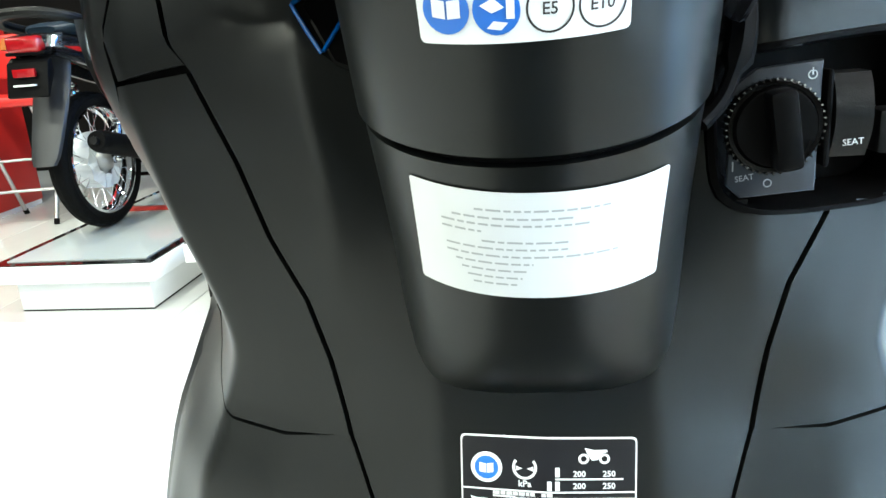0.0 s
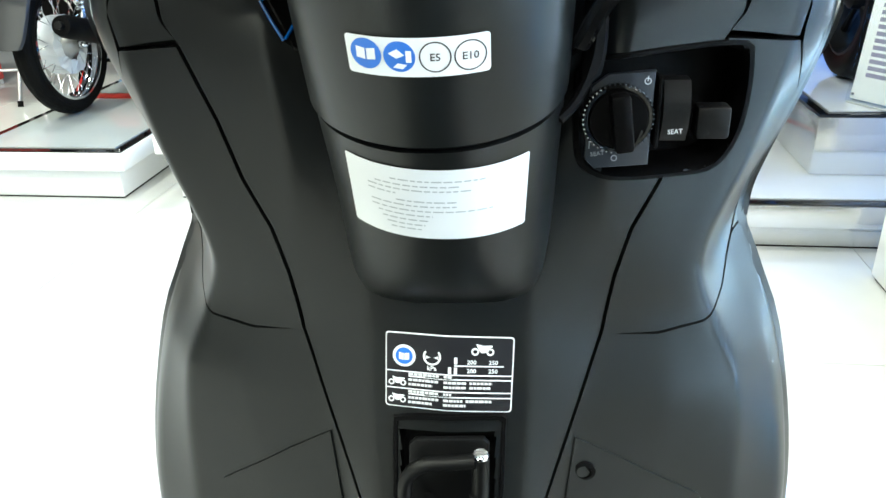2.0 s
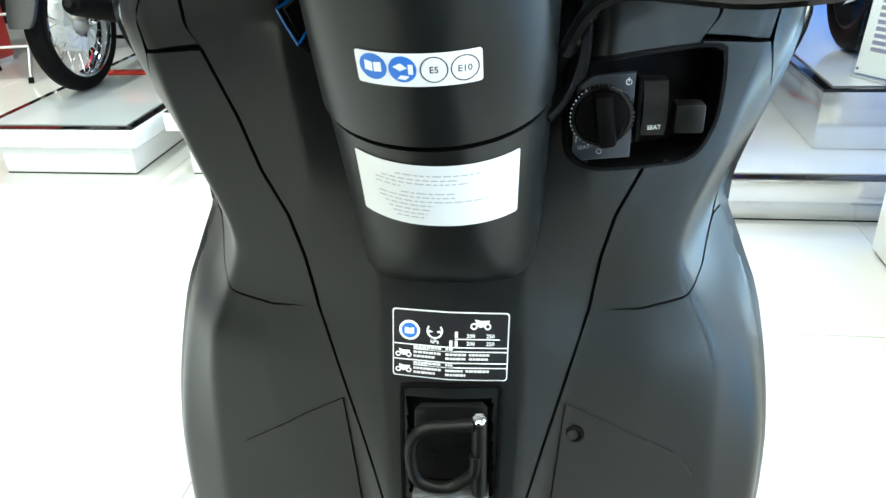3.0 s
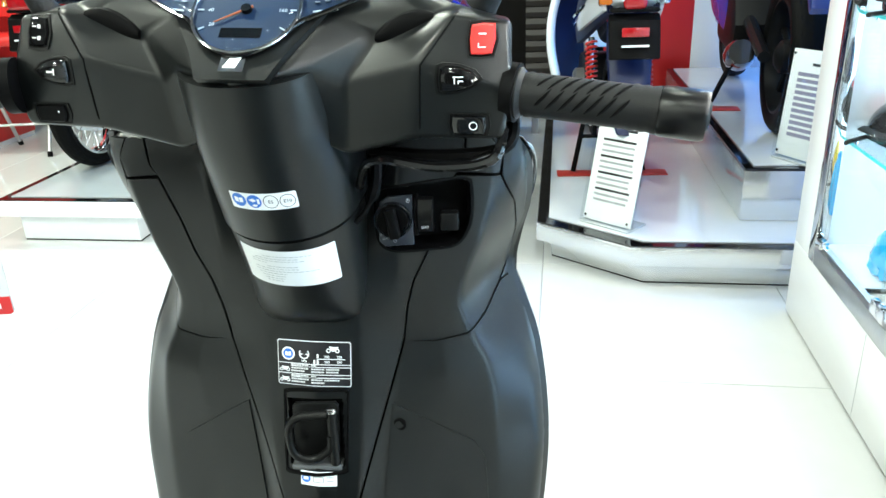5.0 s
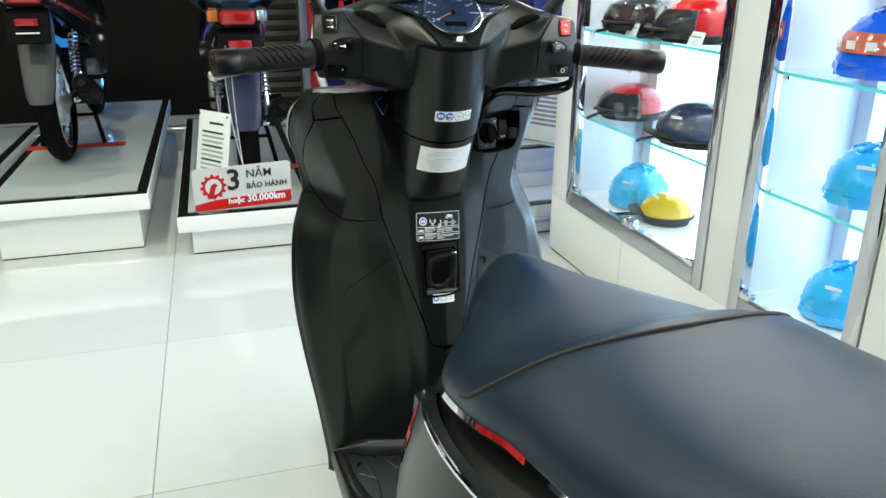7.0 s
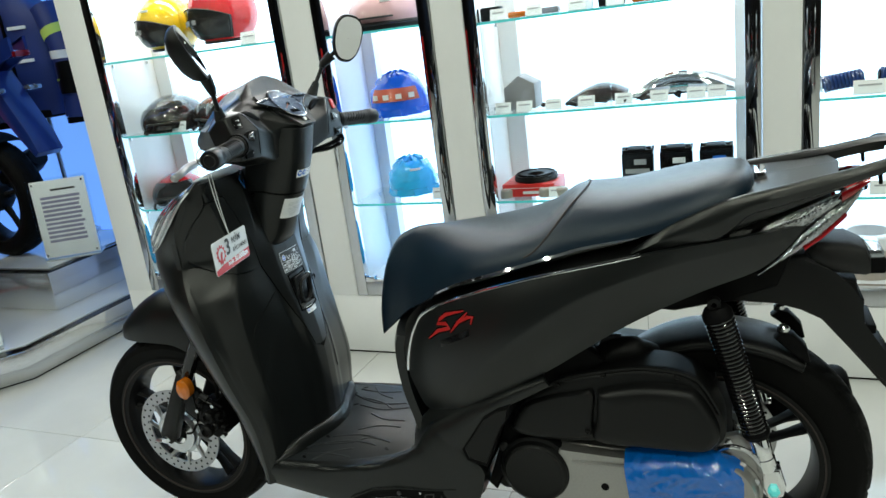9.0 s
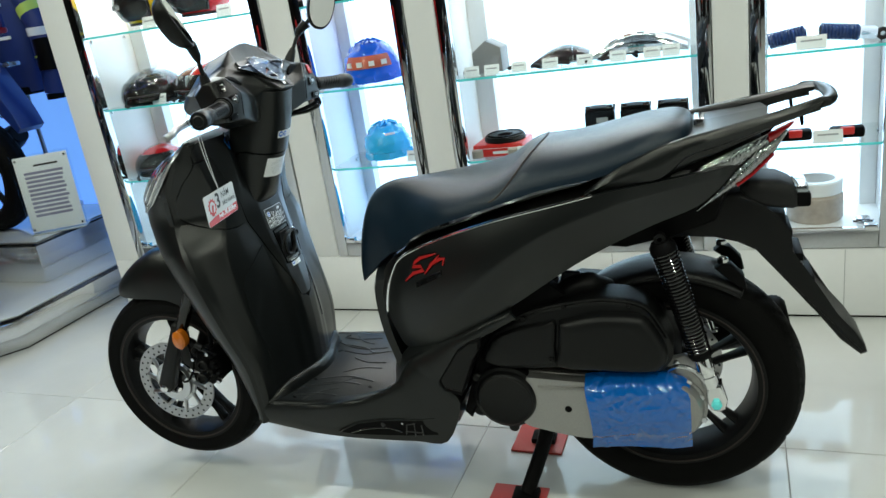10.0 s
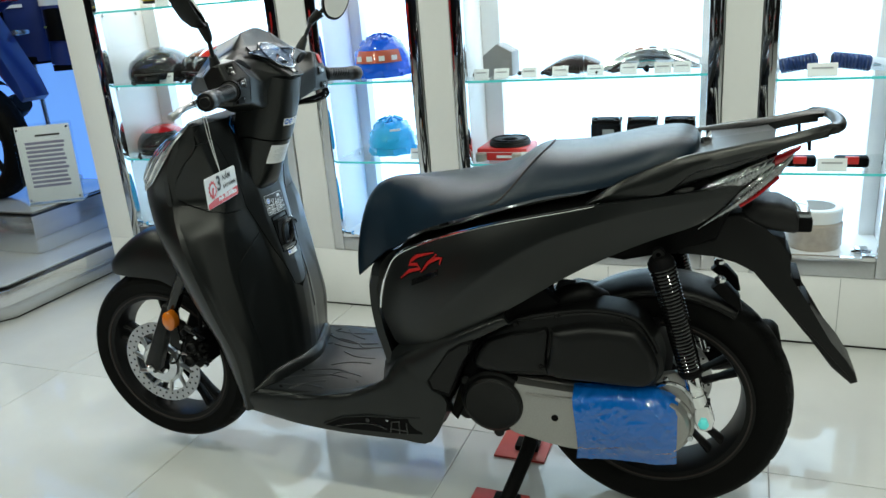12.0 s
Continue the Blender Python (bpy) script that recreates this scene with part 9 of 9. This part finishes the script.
def folding_stool(at, rz):
    st = thing("folding_stool", "folding stool with tubular steel legs and red seat", "stool", "folding stools", at=at, rz=rz)
    part("seat", box(-0.20, 0.20, -0.16, 0.16, 0.66, 0.72, 0.02), M_RED, st, "red padded seat")
    part("backrest", box(-0.20, 0.20, 0.17, 0.20, 0.80, 1.05, 0.02), M_RED, st)
    for s in (-1, 1):
        part("leg", tube([(s * 0.18, -0.18, 0.02), (s * 0.18, 0.15, 0.66), (s * 0.18, 0.18, 0.80)], 0.012, 10), M_BRUSHED, st)
        part("leg", tube([(s * 0.16, 0.18, 0.02), (s * 0.16, -0.13, 0.66)], 0.012, 10), M_BRUSHED, st)
        part("foot", tube([(s * 0.18, -0.19, 0.0), (s * 0.18, -0.178, 0.03)], 0.016, 8), M_BLACK, st)
        part("foot", tube([(s * 0.16, 0.19, 0.0), (s * 0.16, 0.178, 0.03)], 0.016, 8), M_BLACK, st)
    part("rung", tube([(-0.18, -0.10, 0.19), (0.18, -0.10, 0.19)], 0.009, 8), M_BRUSHED, st)
    part("rung", tube([(-0.16, 0.02, 0.35), (0.16, 0.02, 0.35)], 0.009, 8), M_BRUSHED, st)
    return st


folding_stool((-3.05, 4.60, 0), 12)
folding_stool((-2.62, 5.3, 0), -20)

# ---------- blue riding jacket hung beside the poster wall ----------
M_LIME = mat("lime_band_cloth", (0.45, 0.62, 0.12), 0.6)
M_JACKET = mat("navy_jacket_cloth", (0.006, 0.024, 0.15), 0.55, grain=0.15, grain_scale=200, bump=0.5, bump_scale=25)
jk = thing("riding_jacket", "navy riding jacket with white and lime bands on a stand", "jacket", at=(1.52, 3.46, 0))
rings = []
for k in range(14):
    z = 1.02 + 0.62 * k / 13
    w, d = lerp_table([(1.02, 0.15, 0.10), (1.15, 0.17, 0.11), (1.35, 0.20, 0.12), (1.52, 0.21, 0.11), (1.60, 0.12, 0.08), (1.64, 0.07, 0.07)], z)
    rings.append([(d * math.sin(2 * math.pi * q / 24) * (1 + 0.03 * math.sin(9 * z + q)), w * math.cos(2 * math.pi * q / 24), z) for q in range(24)])
part("torso", loft(rings), M_JACKET, jk)
for s in (-1, 1):
    arm = smooth_path([(0, s * 0.18, 1.54), (-0.02, s * 0.26, 1.35), (-0.04, s * 0.28, 1.15), (-0.05, s * 0.27, 1.00)], 5)
    part("sleeve", tube(arm, [0.075] * 5 + [0.068] * 6 + [0.058] * (len(arm) - 11), 14), M_JACKET, jk)
    part("white_band", tube([arm[6] + Vector((0, 0, 0.02)), arm[6] - Vector((0, 0, 0.02))], 0.074, 14), M_WHITEPAINT, jk)
    part("lime_band", tube([arm[3], arm[4]], 0.0765, 14), M_LIME, jk)
    part("lime_band", tube([arm[9] + Vector((0, 0, 0.006)), arm[9] - Vector((0, 0, 0.004))], 0.0700, 14), M_LIME, jk)
    part("side_panel", tube([q + Vector((-0.012, s * 0.012, 0)) for q in arm[7:12]], 0.062, 12), M_BLACK, jk)
    part("cuff", tube([arm[-1], arm[-1] - Vector((0, 0, 0.03))], 0.055, 12), M_BLACK, jk)
part("zip", box(-0.132, -0.118, -0.004, 0.004, 1.10, 1.56), M_BLACK, jk)
for s, z in ((-1, 1.46), (1, 1.43), (-1, 1.30)):
    part("chest_bar", put(box(-0.004, 0.004, -0.045, 0.045, -0.008, 0.008), Matrix.Translation((-0.116, s * 0.085, z)) @ pose(0, 0, 0, 0, 0, -s * 24)), M_WHITEPAINT, jk)
part("collar", lathe([(0.055, 1.60), (0.075, 1.62), (0.070, 1.66), (0.050, 1.67)], 20, "z"), M_BLACK, jk)
part("hem", lathe([(0.09, 1.005), (0.128, 1.01), (0.132, 1.045), (0.12, 1.05)], 20, "z"), M_BLACK, jk)
part("post", tube([(0, 0, PLAT_D), (0, 0, 1.06)], 0.012, 8), M_BRUSHED, jk)
part("post_base", lathe([(0.001, 0.0), (0.11, 0.0), (0.11, 0.012), (0.02, 0.02), (0.001, 0.02)], 24, "z", (0, 0, PLAT_E + 0.002)), M_BRUSHED, jk)

# ---------- helmets and goods in the showcases ----------
M_BLACKTRIM = mat("black_rubber_trim", (0.012, 0.012, 0.012), 0.6)
M_VISOR = mat("smoke_visor", (0.022, 0.020, 0.020), 0.05, coat=0.6)


def shell_paint(name, col):
    return mat(name, col, 0.12, coat=0.7)


H_RED, H_YEL, H_NAVY = shell_paint("helmet_red", (0.55, 0.01, 0.015)), shell_paint("helmet_yellow", (0.72, 0.50, 0.01)), shell_paint("helmet_navy", (0.02, 0.035, 0.08))
H_BLUE, H_SKY, H_GREY = shell_paint("helmet_blue", (0.010, 0.13, 0.85)), shell_paint("helmet_sky", (0.03, 0.48, 0.92)), shell_paint("helmet_grey", (0.22, 0.22, 0.24))
H_PINK, H_DARK, H_BROWN = shell_paint("helmet_pink", (0.55, 0.35, 0.37)), shell_paint("helmet_dark", (0.03, 0.035, 0.045)), shell_paint("helmet_brown", (0.22, 0.09, 0.07))
H_ORANGE = shell_paint("label_orange", (0.55, 0.13, 0.08))


def helmet(label, x, y, z, face, paint, trim=None, full=False, visor=False, wrapped=False, size=0.135):
    """face: degrees about z; 0 looks towards -x."""
    h = thing("helmet", label, "helmet", "helmets in the showcases", at=(x, y, z), rz=face)
    r = size
    rings = []
    n = 28
    steps = 15
    zc = (r if full else 0.045 if wrapped else 0.034)
    kz = 1.02 if full or wrapped else 0.82
    for j in range(steps):
        t = j / (steps - 1)
        a = (-0.9 if full else -0.12) + t * (math.pi / 2 + (0.9 if full else 0.12))
        rr = r * max(0.02, math.cos(a))
        zz = zc + r * kz * math.sin(a)
        wob = 0.015 * (0.5 + 0.5 * t) if wrapped else 0.0
        rings.append([(1.12 * rr * math.cos(2 * math.pi * q / n) + wob * noise.noise((q * 0.9, j * 0.7, x)), rr * math.sin(2 * math.pi * q / n) + wob * noise.noise((q * 0.9, j * 0.7, y + 3)), zz + wob * noise.noise((q * 0.8, j, z))) for q in range(n)])
    sh = part("shell", loft(rings, True, True), paint, h)
    base = rings[0]
    if wrapped:
        # the bag hangs down in folds to the shelf
        fold = [[(x_ * k + 0.006 * math.sin(q * 2.3 + j), y_ * k + 0.006 * math.cos(q * 1.9 + j), zz) for q, (x_, y_, z_) in enumerate(base)] for j, (k, zz) in enumerate(((0.80, 0.002), (0.97, 0.006), (1.01, 0.020), (1.0, 0.034)))]
        part("bag_hem", loft(fold, True, True), paint, h, "crumpled plastic bag hem")
        knot = [(0.03 * math.cos(q), 0.03 * math.sin(q), zc + r * 0.98) for q in (0.3, 1.6, 2.9, 4.2, 5.5)]
        for q, p in enumerate(knot):
            part("bag_fold", tube([Vector(p), Vector((p[0] * 0.6, p[1] * 0.6, p[2] + 0.004)), Vector((p[0] * 1.9, p[1] * 1.9, p[2] - 0.006))], [0.006, 0.009, 0.003], 7), paint, h)
    else:
        part("rim_trim", tube(base + base[:1], 0.006, 8), M_BLACKTRIM, h)
    if full:
        g = []
        for j in range(8):
            t = j / 7
            row = []
            for k in range(17):
                a = math.radians(112 + 136 * k / 16)
                zz = 0.036 + t * (r * 0.92 - 0.30 * r * ((k - 8) / 8) ** 2)
                s = math.sqrt(max(0.05, 1 - ((zz - zc) / (kz * r)) ** 2))
                row.append((1.12 * (r * s + 0.006) * math.cos(a), (r * s + 0.006) * math.sin(a), zz))
            g.append(row)
        vis = part("visor", shell(g, (0.01, 0, 0)), M_VISOR, h, "dark tinted visor")
        edge = g[-1] + [row[-1] for row in g[::-1]]
        part("visor_seal", tube([Vector(p) for p in edge], 0.0025, 6), M_BLACKTRIM, h)
        part("top_vent", put(box(-0.05, 0.03, -0.02, 0.02, 0, 0.014, 0.006, 2), Matrix.Translation((-0.02, 0, zc + r * 0.99))), M_BLACKTRIM, h)
        for k in range(3):
            i_, j_ = 5 + 2 * k, 4
            q = Vector(g[j_][i_])
            part("visor_label", put(box(-0.002, 0.002, -0.010, 0.010, -0.009, 0.009), Matrix.Translation(q * 1.0 + Vector((-0.003, 0, 0))) @ pose(0, 0, 0, 0, 0, 112 + 136 * i_ / 16)), M_GREYINK, vis)
    elif visor:
        g = []
        for j in range(8):
            t = j / 7
            zz = 0.015 + 0.085 * t
            row = []
            for k in range(15):
                a = math.radians(122 + 116 * k / 14)
                s = math.sqrt(max(0.05, 1 - ((zz - zc) / (kz * r)) ** 2))
                row.append((1.16 * (r * s + 0.008) * math.cos(a), (r * s + 0.008) * math.sin(a), zz))
            g.append(row)
        part("visor", shell(g, (0.004, 0, 0)), M_VISOR, h, "smoked visor")
    if not full and not wrapped:
        part("peak", prism([(-1.08 * r, -0.07), (-1.08 * r - 0.035, -0.05), (-1.08 * r - 0.045, 0), (-1.08 * r - 0.035, 0.05), (-1.08 * r, 0.07)], "z", 0.038, 0.044, 0.002), M_BLACKTRIM, h)
        part("liner", lathe([(0.001, 0.0), (r * 0.96, 0.0), (r * 0.98, 0.03), (0.001, 0.03)], 24, "z"), M_BLACKTRIM, h)
        part("chin_strap", tube(smooth_path([(-0.03, r * 0.9, 0.02), (-0.09, r * 0.8, 0.006), (-0.16, r * 0.55, 0.007), (-0.19, r * 0.4, 0.008)], 4), 0.006, 6), M_BLACKTRIM, h, "black chin strap")
    if trim:
        zz0 = zc + 0.15 * r
        g = []
        for j in range(4):
            zz = zz0 + 0.045 * j / 3
            s = math.sqrt(max(0.05, 1 - ((zz - zc) / (kz * r)) ** 2))
            g.append([(1.12 * (r * s + 0.004) * math.cos(math.radians(130 + 100 * k / 14)), (r * s + 0.004) * math.sin(math.radians(130 + 100 * k / 14)), zz) for k in range(15)])
        part("colour_band", shell(g, (0.006, 0, 0)), trim, h)
        for k in range(4):
            a = math.radians(142 + 24 * k)
            zz = zz0 + 0.016
            s = math.sqrt(max(0.05, 1 - ((zz - zc) / (kz * r)) ** 2))
            part("white_block", put(box(-0.002, 0.002, -0.011, 0.011, -0.008, 0.010), Matrix.Translation((1.12 * (r * s + 0.0075) * math.cos(a), (r * s + 0.0075) * math.sin(a), zz)) @ pose(0, 0, 0, 0, 0, math.degrees(a))), M_STICKER, h)
    else:
        a = math.radians(200)
        zz = zc + 0.06
        s = math.sqrt(max(0.05, 1 - ((zz - zc) / (kz * r)) ** 2))
        part("maker_bar", put(box(-0.0015, 0.0015, -0.020, 0.020, -0.004, 0.004), Matrix.Translation((1.12 * (r * s + 0.003) * math.cos(a), (r * s + 0.003) * math.sin(a), zz)) @ pose(0, 0, 0, 0, 0, math.degrees(a))), M_STICKER, h)
    return h


B1, B2, B3, B4 = (0.292, 0.61, 0.93, 1.235), (0.292, 0.605, 0.91, 1.225), (0.292, 0.60, 0.90, 1.205), (0.292, 0.58, 0.875, 1.18)
helmet("red half-shell helmet with a black chin strap", 1.17, 2.36, B1[1], 20, H_RED, visor=True, size=0.115)
helmet("dark navy half-shell helmet with a red stripe", 1.15, 1.90, B1[1], 0, H_NAVY, size=0.125)
helmet("sky blue helmet in plastic film", 1.17, 2.25, B1[0], 15, H_SKY, wrapped=True, size=0.105)
helmet("yellow half-shell helmet with a grey lower edge", 1.16, 2.04, B1[0], -20, H_YEL, size=0.085)
helmet("dark open-face helmet with a smoked visor", 1.15, 2.28, B1[2], 20, H_DARK, visor=True)
helmet("red and white helmet with a smoked visor", 1.15, 1.93, B1[2], -10, H_RED, visor=True)
helmet("brown patterned helmet with a smoked visor", 1.19, 2.05, B1[2], 10, H_BROWN, visor=True, size=0.12)
helmet("yellow full-face helmet with a dark visor", 1.14, 2.20, B1[3], -24, H_YEL, full=True, size=0.115)
helmet("red and grey full-face helmet with a dark visor", 1.14, 1.92, B1[3], -20, H_RED, full=True, size=0.128)
helmet("blue plastic-wrapped helmet with an orange label band", 1.16, 1.215, B2[2], 15, H_BLUE, trim=H_ORANGE, wrapped=True, size=0.112)
helmet("sky blue helmet in plastic film", 1.17, 1.21, B2[1], 15, H_SKY, wrapped=True, size=0.096)
helmet("sky blue helmet in plastic film", 1.17, 1.21, B2[0], 5, H_SKY, wrapped=True, size=0.10)
helmet("pale pink half-shell helmet with a white band", 1.15, 1.22, B2[3], 10, H_PINK, size=0.14)


def price_tag(x, y, z, w=0.055, h=0.035):
    t = thing("price_tag", "small white price card on the shelf", "price tag", "price tags", at=(x, y, z), rz=0)
    part("card", put(box(-0.001, 0.001, -w / 2, w / 2, 0, h), pose(0, 0, 0.002, 0, 18, 0)), M_STICKER, t)
    part("fold", box(0.0, 0.02, -w / 2, w / 2, 0.0, 0.002), M_STICKER, t)
    part("print_bar", put(box(-0.0018, -0.001, -w * 0.35, w * 0.35, h * 0.55, h * 0.68), pose(0, 0, 0.002, 0, 18, 0)), M_GREYINK, t)
    return t


for yy in (2.17, 1.80):
    price_tag(1.03, yy, B1[2], 0.07, 0.04)
    price_tag(1.03, yy - 0.05, B1[3], 0.07, 0.045)
for yy in (0.775, 0.70, 0.60, 0.49, 0.37, 0.26, 0.15, 0.09):
    price_tag(1.035, yy, B3[2])
for yy in (0.62, 0.53, 0.45):
    price_tag(1.04, yy, B3[1], 0.045, 0.035)
for yy in (0.76, 0.64, 0.5, 0.38, 0.2):
    price_tag(1.035, yy, B3[3])
price_tag(1.03, -0.32, B4[2], 0.085, 0.04)
price_tag(1.03, -0.37, B4[1], 0.085, 0.04)
price_tag(1.05, 1.06, B2[1], 0.05, 0.04)

# spare parts in the wide showcase
bx = thing("folded_cover", "small grey folded card box with a pointed top", "box", at=(1.16, 0.735, B3[2]))
part("body", prism([(-0.055, 0), (0.055, 0), (0.055, 0.075), (0.0, 0.115), (-0.055, 0.085)], "x", -0.05, 0.05, 0.003), mat("grey_card", (0.25, 0.24, 0.24), 0.5, wear=0.1), bx)
vis = thing("visor_part", "dark moulded trim piece lying on the glass shelf", "spare part", at=(1.13, 0.44, B3[2]))
rings = []
for k in range(12):
    y = -0.12 + 0.24 * k / 11
    h = 0.012 + 0.055 * math.sin(math.pi * min(1, (k + 1.5) / 13)) ** 1.3
    rings.append([(0.055 * math.cos(2 * math.pi * q / 14), -y, h / 2 + h / 2 * math.sin(2 * math.pi * q / 14)) for q in range(14)])
part("body", loft(rings), mat("dark_brown_gloss", (0.03, 0.015, 0.015), 0.15, coat=0.5), vis)
chp = thing("chrome_part", "chrome headlight surround lying on the glass shelf", "spare part", at=(1.13, 0.20, B3[2]))
rings = []
for k in range(14):
    y = -0.16 + 0.32 * k / 13
    h = 0.015 + 0.085 * math.sin(math.pi * min(1, (k + 2) / 17)) ** 1.2
    rings.append([(0.07 * math.cos(2 * math.pi * q / 16), -y, h / 2 + h / 2 * math.sin(2 * math.pi * q / 16)) for q in range(16)])
part("body", loft(rings), M_CHROME, chp)
rnd = random.Random(11)
for k in range(9):
    yy = 0.80 - 0.085 * k
    p = thing("small_part", "small metal spare part on the shelf", "spare part", "small spare parts", at=(1.08 + rnd.uniform(-0.02, 0.04), yy, B3[2]), rz=rnd.uniform(0, 90))
    part("body", tube(smooth_path([(-0.03, 0, 0.008), (0, 0.012, 0.014), (0.03, 0, 0.008)], 4), 0.0075, 10), M_DARKALLOY if k % 2 else M_PIPING, p)
rb = thing("parts_box", "flat red cardboard parts box on the glass shelf", "box", at=(1.14, 0.72, B3[1]))
part("carton", box(-0.08, 0.08, -0.095, 0.095, 0.0, 0.045, 0.002), M_RED, rb)
part("lid_seam", box(-0.0812, -0.080, -0.09, 0.09, 0.030, 0.0315), M_STICKER, rb)
part("print_bar", box(-0.0815, -0.080, -0.05, 0.02, 0.010, 0.020), M_STICKER, rb)
dsc = thing("clutch_disc", "black ribbed clutch disc lying on a red box", "spare part", at=(1.14, 0.71, B3[1] + 0.0452))
part("disc", lathe([(0.03, 0.0), (0.075, 0.0), (0.078, 0.006), (0.075, 0.020), (0.05, 0.024), (0.03, 0.020)], 36, "z", closed=True), M_DARKALLOY, dsc)
for k in range(18):
    a = 2 * math.pi * k / 18
    part("rib", box(-0.004, 0.004, -0.010, 0.010, 0.020, 0.026, m=pose(0.063 * math.cos(a), 0.063 * math.sin(a), 0, 0, 0, math.degrees(a))), M_BLACK, dsc)
for yy in (0.80, 0.66, 0.60):
    p = thing("parts_tin", "small beige metal tin on the shelf", "tin", "parts tins", at=(1.06, yy, B3[1]))
    part("tin", lathe([(0.001, 0), (0.022, 0), (0.022, 0.026), (0.018, 0.030), (0.001, 0.030)], 18, "z"), mat("beige_tin", (0.35, 0.30, 0.26), 0.4, wear=0.1), p)
for i, (yy, band) in enumerate(((0.35, M_GREYINK), (0.225, M_STICKER), (0.10, M_BLUE))):
    ct = thing("carton", "small brown carton with a dark red panel", "box", "battery cartons", at=(1.15, yy, B3[1]))
    part("carton", box(-0.05, 0.05, -0.062, 0.062, 0, 0.035, 0.002), mat("brown_card", (0.38, 0.25, 0.17), 0.7, wear=0.1), ct)
    part("red_panel", box(-0.0512, -0.050, -0.045, 0.045, 0.010, 0.028), M_MARKRED, ct)
    bt = thing("battery", "black motorcycle battery standing on a carton", "battery", "batteries", at=(1.15, yy, B3[1] + 0.0352))
    part("case", box(-0.038, 0.038, -0.052, 0.052, 0, 0.088, 0.004), M_GLOSSBLACK, bt)
    part("cap", box(-0.036, 0.036, -0.050, 0.050, 0.088, 0.102, 0.004), M_BLACK, bt)
    part("terminal", box(-0.036, -0.016, -0.048, -0.028, 0.098, 0.112, 0.002), M_STEEL, bt)
    part("terminal", box(-0.036, -0.016, 0.028, 0.048, 0.098, 0.112, 0.002), M_STEEL, bt)
    part("label_bar", box(-0.0392, -0.038, -0.030, 0.010, 0.050, 0.068), band, bt)
    part("label_bar", box(-0.0392, -0.038, -0.040, 0.040, 0.020, 0.036), M_GREYINK, bt)
# upper shelf goods
for k in range(8):
    yy = 0.80 - 0.10 * k
    p = thing("parts_packet", "small packet of spare parts on the top shelf", "packet", "parts packets", at=(1.10, yy, B3[3]), rz=rnd.uniform(-20, 20))
    part("packet", box(-0.03, 0.03, -0.035, 0.035, 0, rnd.uniform(0.02, 0.06), 0.006), (M_DARKALLOY, M_AMBER, H_GREY, M_STICKER)[k % 4], p)
# narrow showcase: shock absorbers, remote parts, plaster roll
M_SPRINGNAVY = mat("navy_spring_paint", (0.012, 0.040, 0.16), 0.2, coat=0.5)
for s, yy in ((1, -0.235), (-1, -0.42)):
    p = thing("shock_part", "spare shock absorber with a navy spring lying on the shelf", "spare part", "spare shock absorbers", at=(1.10, yy, B4[2]))
    lo, hi = Vector((-0.01, s * 0.085, 0.022)), Vector((-0.02, -s * 0.075, 0.046))
    part("rod", tube([lo, hi], 0.013, 12), M_BLACK, p)
    coil(p, lo.lerp(hi, 0.32), lo.lerp(hi, 0.98), 0.022, 0.0052, 11, M_SPRINGNAVY)
    part("lower_tube", tube([lo.lerp(hi, 0.02), lo.lerp(hi, 0.06), lo.lerp(hi, 0.28), lo.lerp(hi, 0.32)], [0.016, 0.020, 0.020, 0.024], 18), M_CHROME, p, "chromed lower tube")
    part("eye", lathe([(0.007, -0.01), (0.018, -0.01), (0.018, 0.01), (0.007, 0.01)], 18, "x", (-0.01, s * 0.098, 0.019), closed=True), M_PIPING, p)
for yy in (-0.28, -0.43):
    p = thing("lever_part", "black and red lever assembly on the shelf", "spare part", "lever parts", at=(1.10, yy, B4[1]))
    part("body", box(-0.025, 0.025, -0.05, 0.05, 0, 0.035, 0.010), M_BLACK, p)
    part("red_clip", box(-0.027, -0.010, -0.02, 0.02, 0.012, 0.037, 0.004), M_RED, p)
rl = thing("wrapped_roll", "beige roll wrapped in clear film on the cabinet floor", "roll", at=(1.16, -0.345, B4[0]))
part("roll", lathe([(0.001, 0), (0.082, 0), (0.088, 0.01), (0.088, 0.085), (0.080, 0.095), (0.060, 0.095), (0.055, 0.06), (0.001, 0.06)], 40, "z"), mat("beige_wrap", (0.42, 0.36, 0.31), 0.25, grain=0.25, grain_scale=40, bump=0.4, bump_scale=60, wear=0.2), rl)
part("white_cap", lathe([(0.060, 0.095), (0.084, 0.095), (0.086, 0.135), (0.082, 0.140), (0.060, 0.140)], 40, "z", closed=True), M_STICKER, rl)
br = thing("metal_bracket", "small chrome bracket lying on the cabinet floor", "spare part", at=(1.06, -0.48, B4[0]))
part("bracket", box(-0.02, 0.02, -0.02, 0.02, 0, 0.03, 0.006), M_STEEL, br)
part("stud", tube([(0, -0.03, 0.015), (0, 0.03, 0.015)], 0.008, 10), M_CHROME, br)

# ---------- floor tiles ----------
TILE_W = 0.79
tile_mesh = None
for i in range(-7, 4):
    for j in range(-6, 7):
        x0, y0 = 0.205 + (i - 1) * TILE_W, 0.585 + (j - 1) * TILE_W
        if tile_mesh is None:
            bm = box(0.0012, TILE_W - 0.0012, 0.0012, TILE_W - 0.0012, -0.02, 0.0, 0.0012, 1)
            ob = part("tile", bm, M_TILE, floor, smooth=False)
            tile_mesh = ob.data
        else:
            ob = new("tile", tile_mesh)
            ob.parent = floor
        ob.location = (x0, y0, 0)
